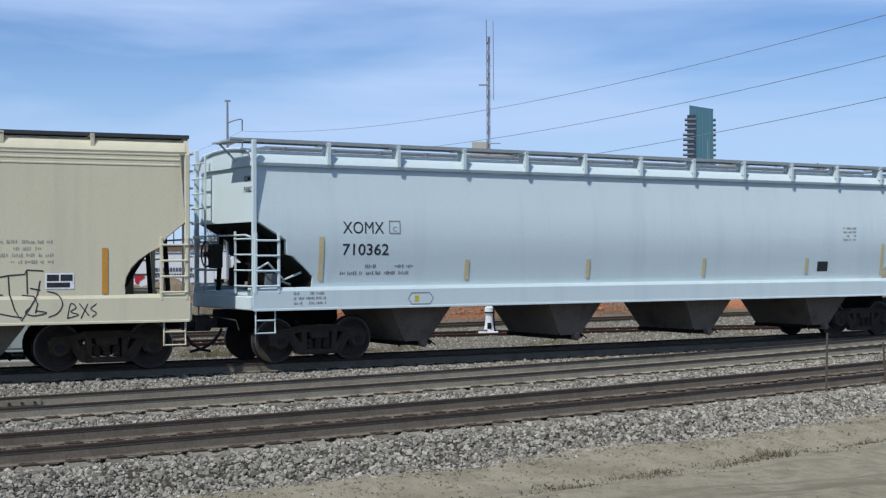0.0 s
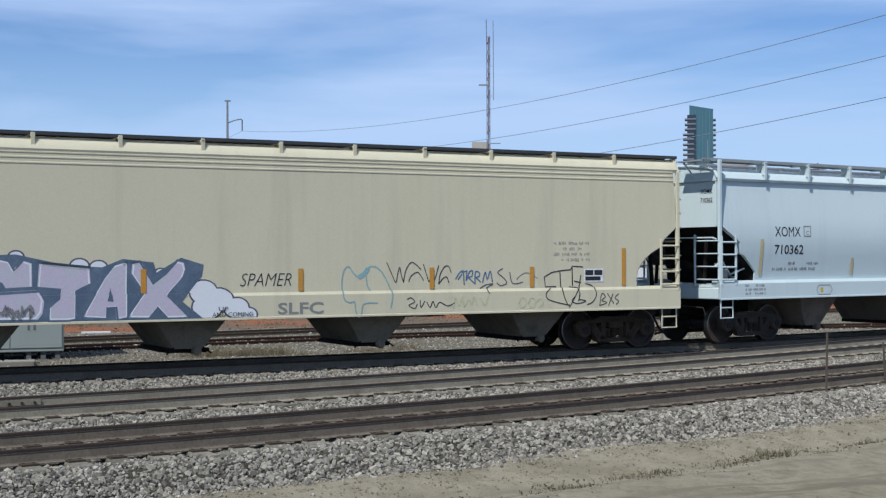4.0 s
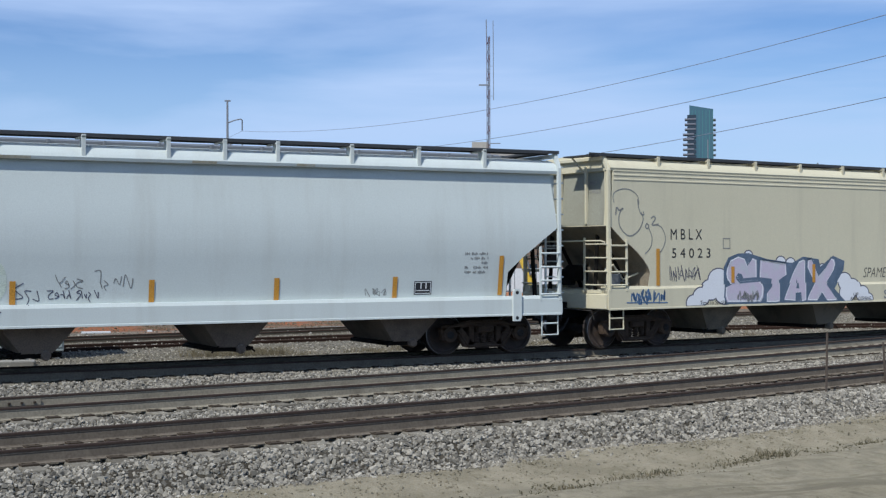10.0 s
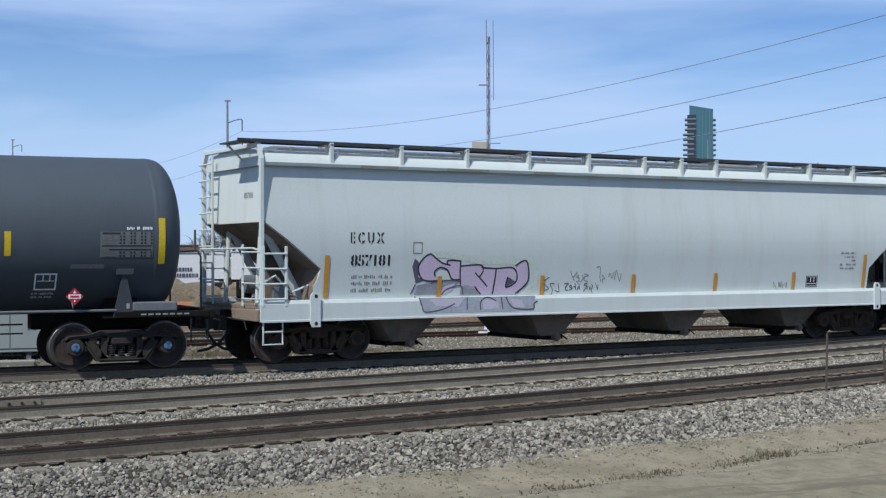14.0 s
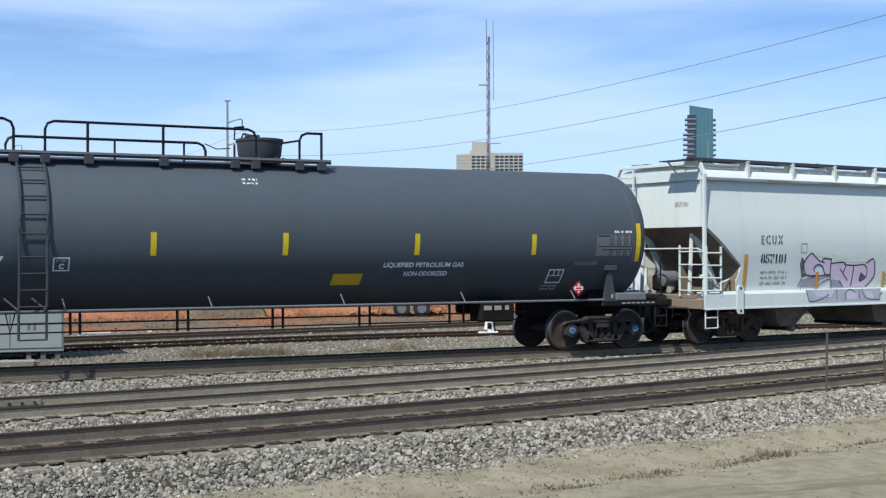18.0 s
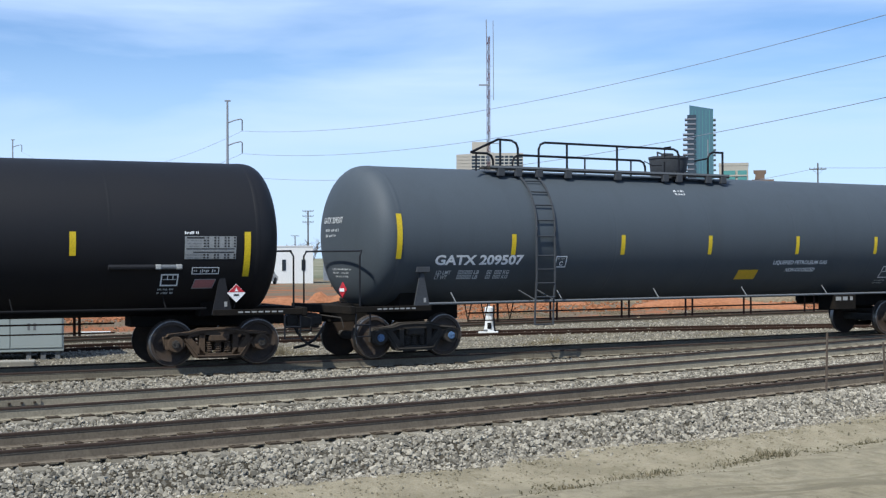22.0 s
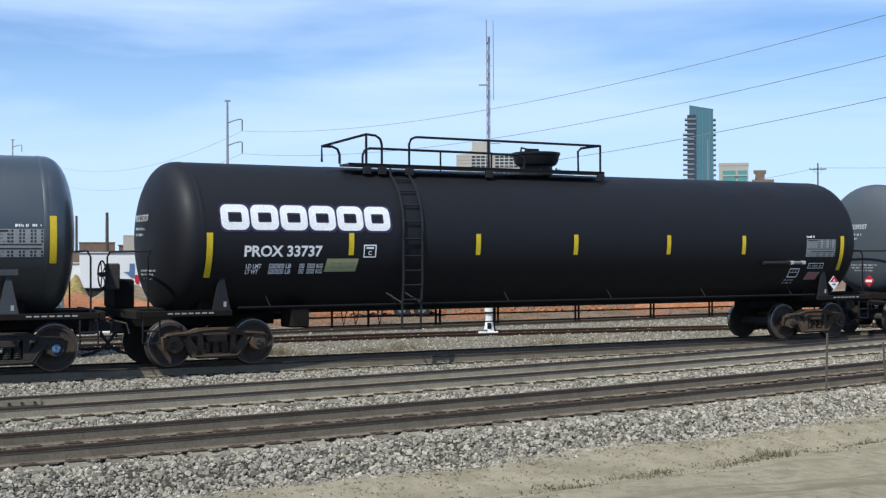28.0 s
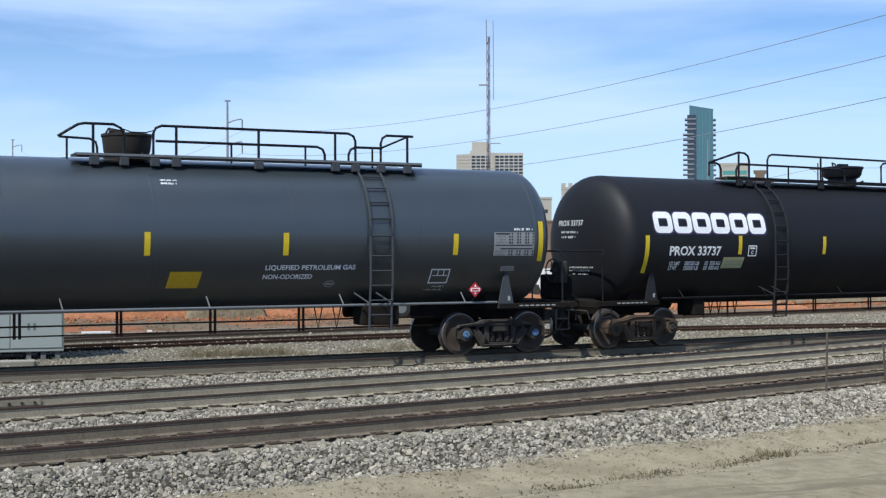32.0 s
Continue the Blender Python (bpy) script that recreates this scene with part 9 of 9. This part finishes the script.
def steel_monopole(az, d, tips, top, label):
    ob = thing("transmission_pole", label, "power pole", facing(az, d, G0))
    part("shaft", Kit().tube([(0, 0, -0.5), (0, 0, top - G0)], [0.2, 0.11], 12), M_STEELPOLE, ob, "slender grey steel shaft")
    part("cap", Kit().box(-0.3, 0.35, -0.1, 0.1, top - G0, top - G0 + 0.16, 0.02), M_STEELPOLE, ob)
    for z in tips:
        part("davit_arm", Kit().tube([(0, 0, z - G0 + 0.85), (0.75, 0, z - G0 + 1.15), (1.4, 0, z - G0 + 1.3), (1.58, 0, z - G0 + 1.2)], 0.07, 8), M_STEELPOLE, ob, "curved davit arm")
        part("insulator", Kit().tube([(1.58, 0, z - G0 + 1.2), (1.58, 0, z - G0 + 0.05)], 0.07, 8), M_PLATE, ob)


steel_monopole(16.19, 150, (15.92, 13.47, 11.0), 19.1, "slender grey steel power pole with three davit arms")
steel_monopole(7.68, 260, (21.5,), 23.6, "distant slender grey steel power pole")


def wire(a, b, sag, r=0.018):
    pts = []
    for i in range(33):
        u = i / 32
        p = a.lerp(b, u)
        p.z -= 4 * u * (1 - u) * sag
        pts.append(p)
    return solo("power_line", Kit().tube(pts, r, 5), M_WIRE, "thin grey overhead power wire", "power line", group="overhead power lines", kind="structure")


ARM_U, ARM_L = facing(16.19, 150, 0) @ Vector((1.58, 0, 15.92)), facing(16.19, 150, 0) @ Vector((1.58, 0, 13.47))
wire(ARM_U, polar(47.9, 60, 13.4), 1.95)
wire(ARM_L, polar(47.9, 60, 11.6), 1.95)
wire(facing(16.19, 150, 0) @ Vector((1.58, 0, 11.0)), polar(47.9, 60, 9.76), 1.95)
wire(ARM_U, facing(7.68, 260, 0) @ Vector((1.58, 0, 21.5)), 4.0)
wire(ARM_L, facing(7.68, 260, 0) @ Vector((1.58, 0, 18.5)), 4.0)
wire(polar(40.5, 205, 14.9), polar(60, 200, 15.2), 0.8, 0.03)
wire(polar(40.5, 205, 14.9), polar(30, 330, 16.2), 1.5, 0.03)
steel_monopole(47.9, 60, (13.4, 11.6, 9.76), 16.0, "steel power pole beside the tracks")


def lattice_mast(az, d, top, label):
    """A slender guyed lattice mast, red and white in turn."""
    ob = thing("radio_mast", label, "mast", facing(az, d, G0))
    w, bays = 0.34, 26
    step = (top - G0 - 4) / bays
    for i in range(bays):
        z0, z1 = i * step, (i + 1) * step
        k = Kit()
        for x, y in ((-w, 0), (w, 0), (0, 0.7)):
            k.tube([(x, y, z0), (x, y, z1)], 0.10, 5)
        k.tube([(-w, 0, z0), (w, 0, z1)], 0.06, 4).tube([(w, 0, z0), (0, 0.7, z1)], 0.06, 4).tube([(-w, 0, z0), (w, 0, z0)], 0.06, 4)
        part("mast_section", k, M_MASTRED if i % 2 else M_MASTWHITE, ob, "red lattice section" if i % 2 else "white lattice section")
    z = bays * step
    part("antenna", Kit().tube([(-0.4, 0, z), (-0.45, 0, z + 3.9)], 0.12, 6), M_STEELPOLE, ob, "whip antenna")
    part("antenna", Kit().tube([(1.2, 0, z - 15.0), (1.15, 0, z + 3.6)], 0.09, 6), M_STEELPOLE, ob, "slender side antenna")
    part("stand_off", Kit().tube([(0.2, 0, z - 14), (1.2, 0, z - 14)], 0.05, 5).tube([(0.2, 0, z - 7), (1.2, 0, z - 7)], 0.04, 5), M_STEELPOLE, ob)
    part("dish_arm", Kit().box(-2.2, 0.4, -0.15, 0.15, z - 11.6, z - 11.25), M_STEELPOLE, ob)
    part("dish_arm", Kit().box(0.3, 2.8, -0.1, 0.1, z - 25.2, z - 25.0), M_STEELPOLE, ob)


lattice_mast(27.05, 320, 57.8, "red and white lattice radio mast with antennas")
for az in (27.72, 28.55):
    ob = thing("globe_lamp", "white globe lamp on a thin post", "lamp", facing(az, 225, G0), group="globe lamps")
    part("post", Kit().tube([(0, 0, 0), (0, 0, 12.2)], 0.12, 6), M_STEELPOLE, ob)
    part("globe", Kit().lathe([(-0.5 * math.cos(t) * 1.2, 0.62 * math.sin(t) + 0.01) for t in (math.pi * i / 10 for i in range(11))], "z", (0, 0, 12.8), 16), M_TRAILER, ob)


# ---- foreground bits ----
def stake(x, y, h, label, lean=0.0):
    ob = thing("marker_stake", label, "stake", pose(x, y, -0.33, 0, lean, 0))
    part("shaft", Kit().box(-0.016, 0.016, -0.016, 0.016, -0.15, h, 0.005), M_WOODPOLE, ob)


stake(16.15, 18.75, 1.16, "thin brown marker stake in the ballast", 1.6)
stake(18.3, 19.6, 0.9, "short brown marker stake in the ballast", -4)


def tuft(x, y, z, w, h, blades, mat, label, seed):
    rnd = random.Random(seed)
    k = Kit()
    for _ in range(blades):
        bx, by = rnd.gauss(0, w / 2.6), rnd.gauss(0, w / 3.5)
        lean = rnd.gauss(0, 1.0)
        hh = h * rnd.uniform(0.35, 1.0)
        q = rnd.uniform(0, math.pi)
        dx, dy = math.cos(q) * 0.005, math.sin(q) * 0.005
        mx, my = bx + lean * hh * 0.4, by + rnd.gauss(0, 0.2) * hh
        k.add([(bx - dx, by - dy, -0.03), (bx + dx, by + dy, -0.03), (mx + dx, my + dy, hh * 0.6), (mx - dx, my - dy, hh * 0.6), (bx + lean * hh, my, hh)],
              [(0, 1, 2, 3), (3, 2, 4)])
    return solo("weed_tuft", k, mat, label, "weeds", pose(x, y, z), group="weeds on the dirt verge", kind="stuff", smooth=0)


rnd = random.Random(31)
# clumps of low weeds where the bare dirt meets the ballast
for i, (x, y, w, h, b) in enumerate([(8.87, 14.13, 0.35, 0.06, 130), (9.19, 14.11, 0.35, 0.05, 110), (9.56, 14.21, 0.25, 0.12, 120), (8.29, 13.7, 0.4, 0.04, 90), (10.74, 14.38, 0.35, 0.06, 130),
                                     (11.09, 14.43, 0.4, 0.05, 150), (11.45, 14.6, 0.35, 0.07, 110), (11.74, 14.76, 0.22, 0.18, 140), (10.05, 14.12, 0.4, 0.035, 80), (12.78, 14.81, 0.15, 0.06, 60),
                                     (13.8, 15.2, 0.2, 0.12, 90), (14.1, 15.15, 0.3, 0.06, 70), (7.57, 13.48, 0.3, 0.05, 110), (7.91, 13.49, 0.18, 0.07, 70), (6.88, 13.42, 0.3, 0.05, 110), (6.5, 13.3, 0.2, 0.04, 60)]):
    for mat, part_ in ((M_WEED, 0.5), (M_STRAW, 0.5)):
        tuft(x + rnd.gauss(0, 0.1), y + rnd.gauss(0, 0.06), ground_z(x, y), w * 1.2, h * 0.7, int(b * part_ * 0.75), mat,
             "low olive weeds on the dirt verge" if mat is M_WEED else "low dry straw grass on the dirt verge", 90 + 2 * i + (mat is M_WEED))
for i, (x, y) in enumerate([(9.16, 34.57), (9.41, 34.22), (9.87, 34.43), (10.26, 34.22), (10.62, 34.26), (10.97, 34.31), (11.32, 34.35), (14.94, 34.39), (19.99, 34.99)]):
    tuft(x, y, -0.4, 0.7, 0.34, 150, M_STRAW, "pale dry brush behind the train", 300 + i)
for i in range(20):
    x, y = rnd.uniform(9.0, 34.0), rnd.uniform(32.6, 36.0)
    tuft(x, y, -0.38, rnd.uniform(0.4, 0.9), rnd.uniform(0.08, 0.22), int(rnd.uniform(60, 130)), M_STRAW, "dry straw-coloured grass behind the train", 150 + i)
for i in range(30):
    x, y = rnd.uniform(5.0, 40.0), rnd.uniform(47.5, 54.0)
    tuft(x, y, -0.38, rnd.uniform(0.5, 1.4), rnd.uniform(0.1, 0.25), int(rnd.uniform(80, 180)), M_STRAW, "dry straw-coloured grass beyond the sidings", 220 + i)


# ---- what moves ----
CARS = [(CAR_X, 17.8), (CAR_H, -3.27), (CAR_E, -23.75), (CAR_G, -43.6), (CAR_P, -64.1), (CAR_Q, -84.45)]


def motions():
    for car, centre in CARS:
        walk(car, [(t, car_pose(centre, t)) for t in range(0, 33)])
    steps = [0.2 * i for i in range(161)]
    turns = [math.degrees(run(t) / 0.457) for t in steps]
    for ws, x in WHEELSETS:
        walk(ws, [(t, pose(x, 0, 0.457, 0, a, 0)) for t, a in zip(steps, turns)])


motions()
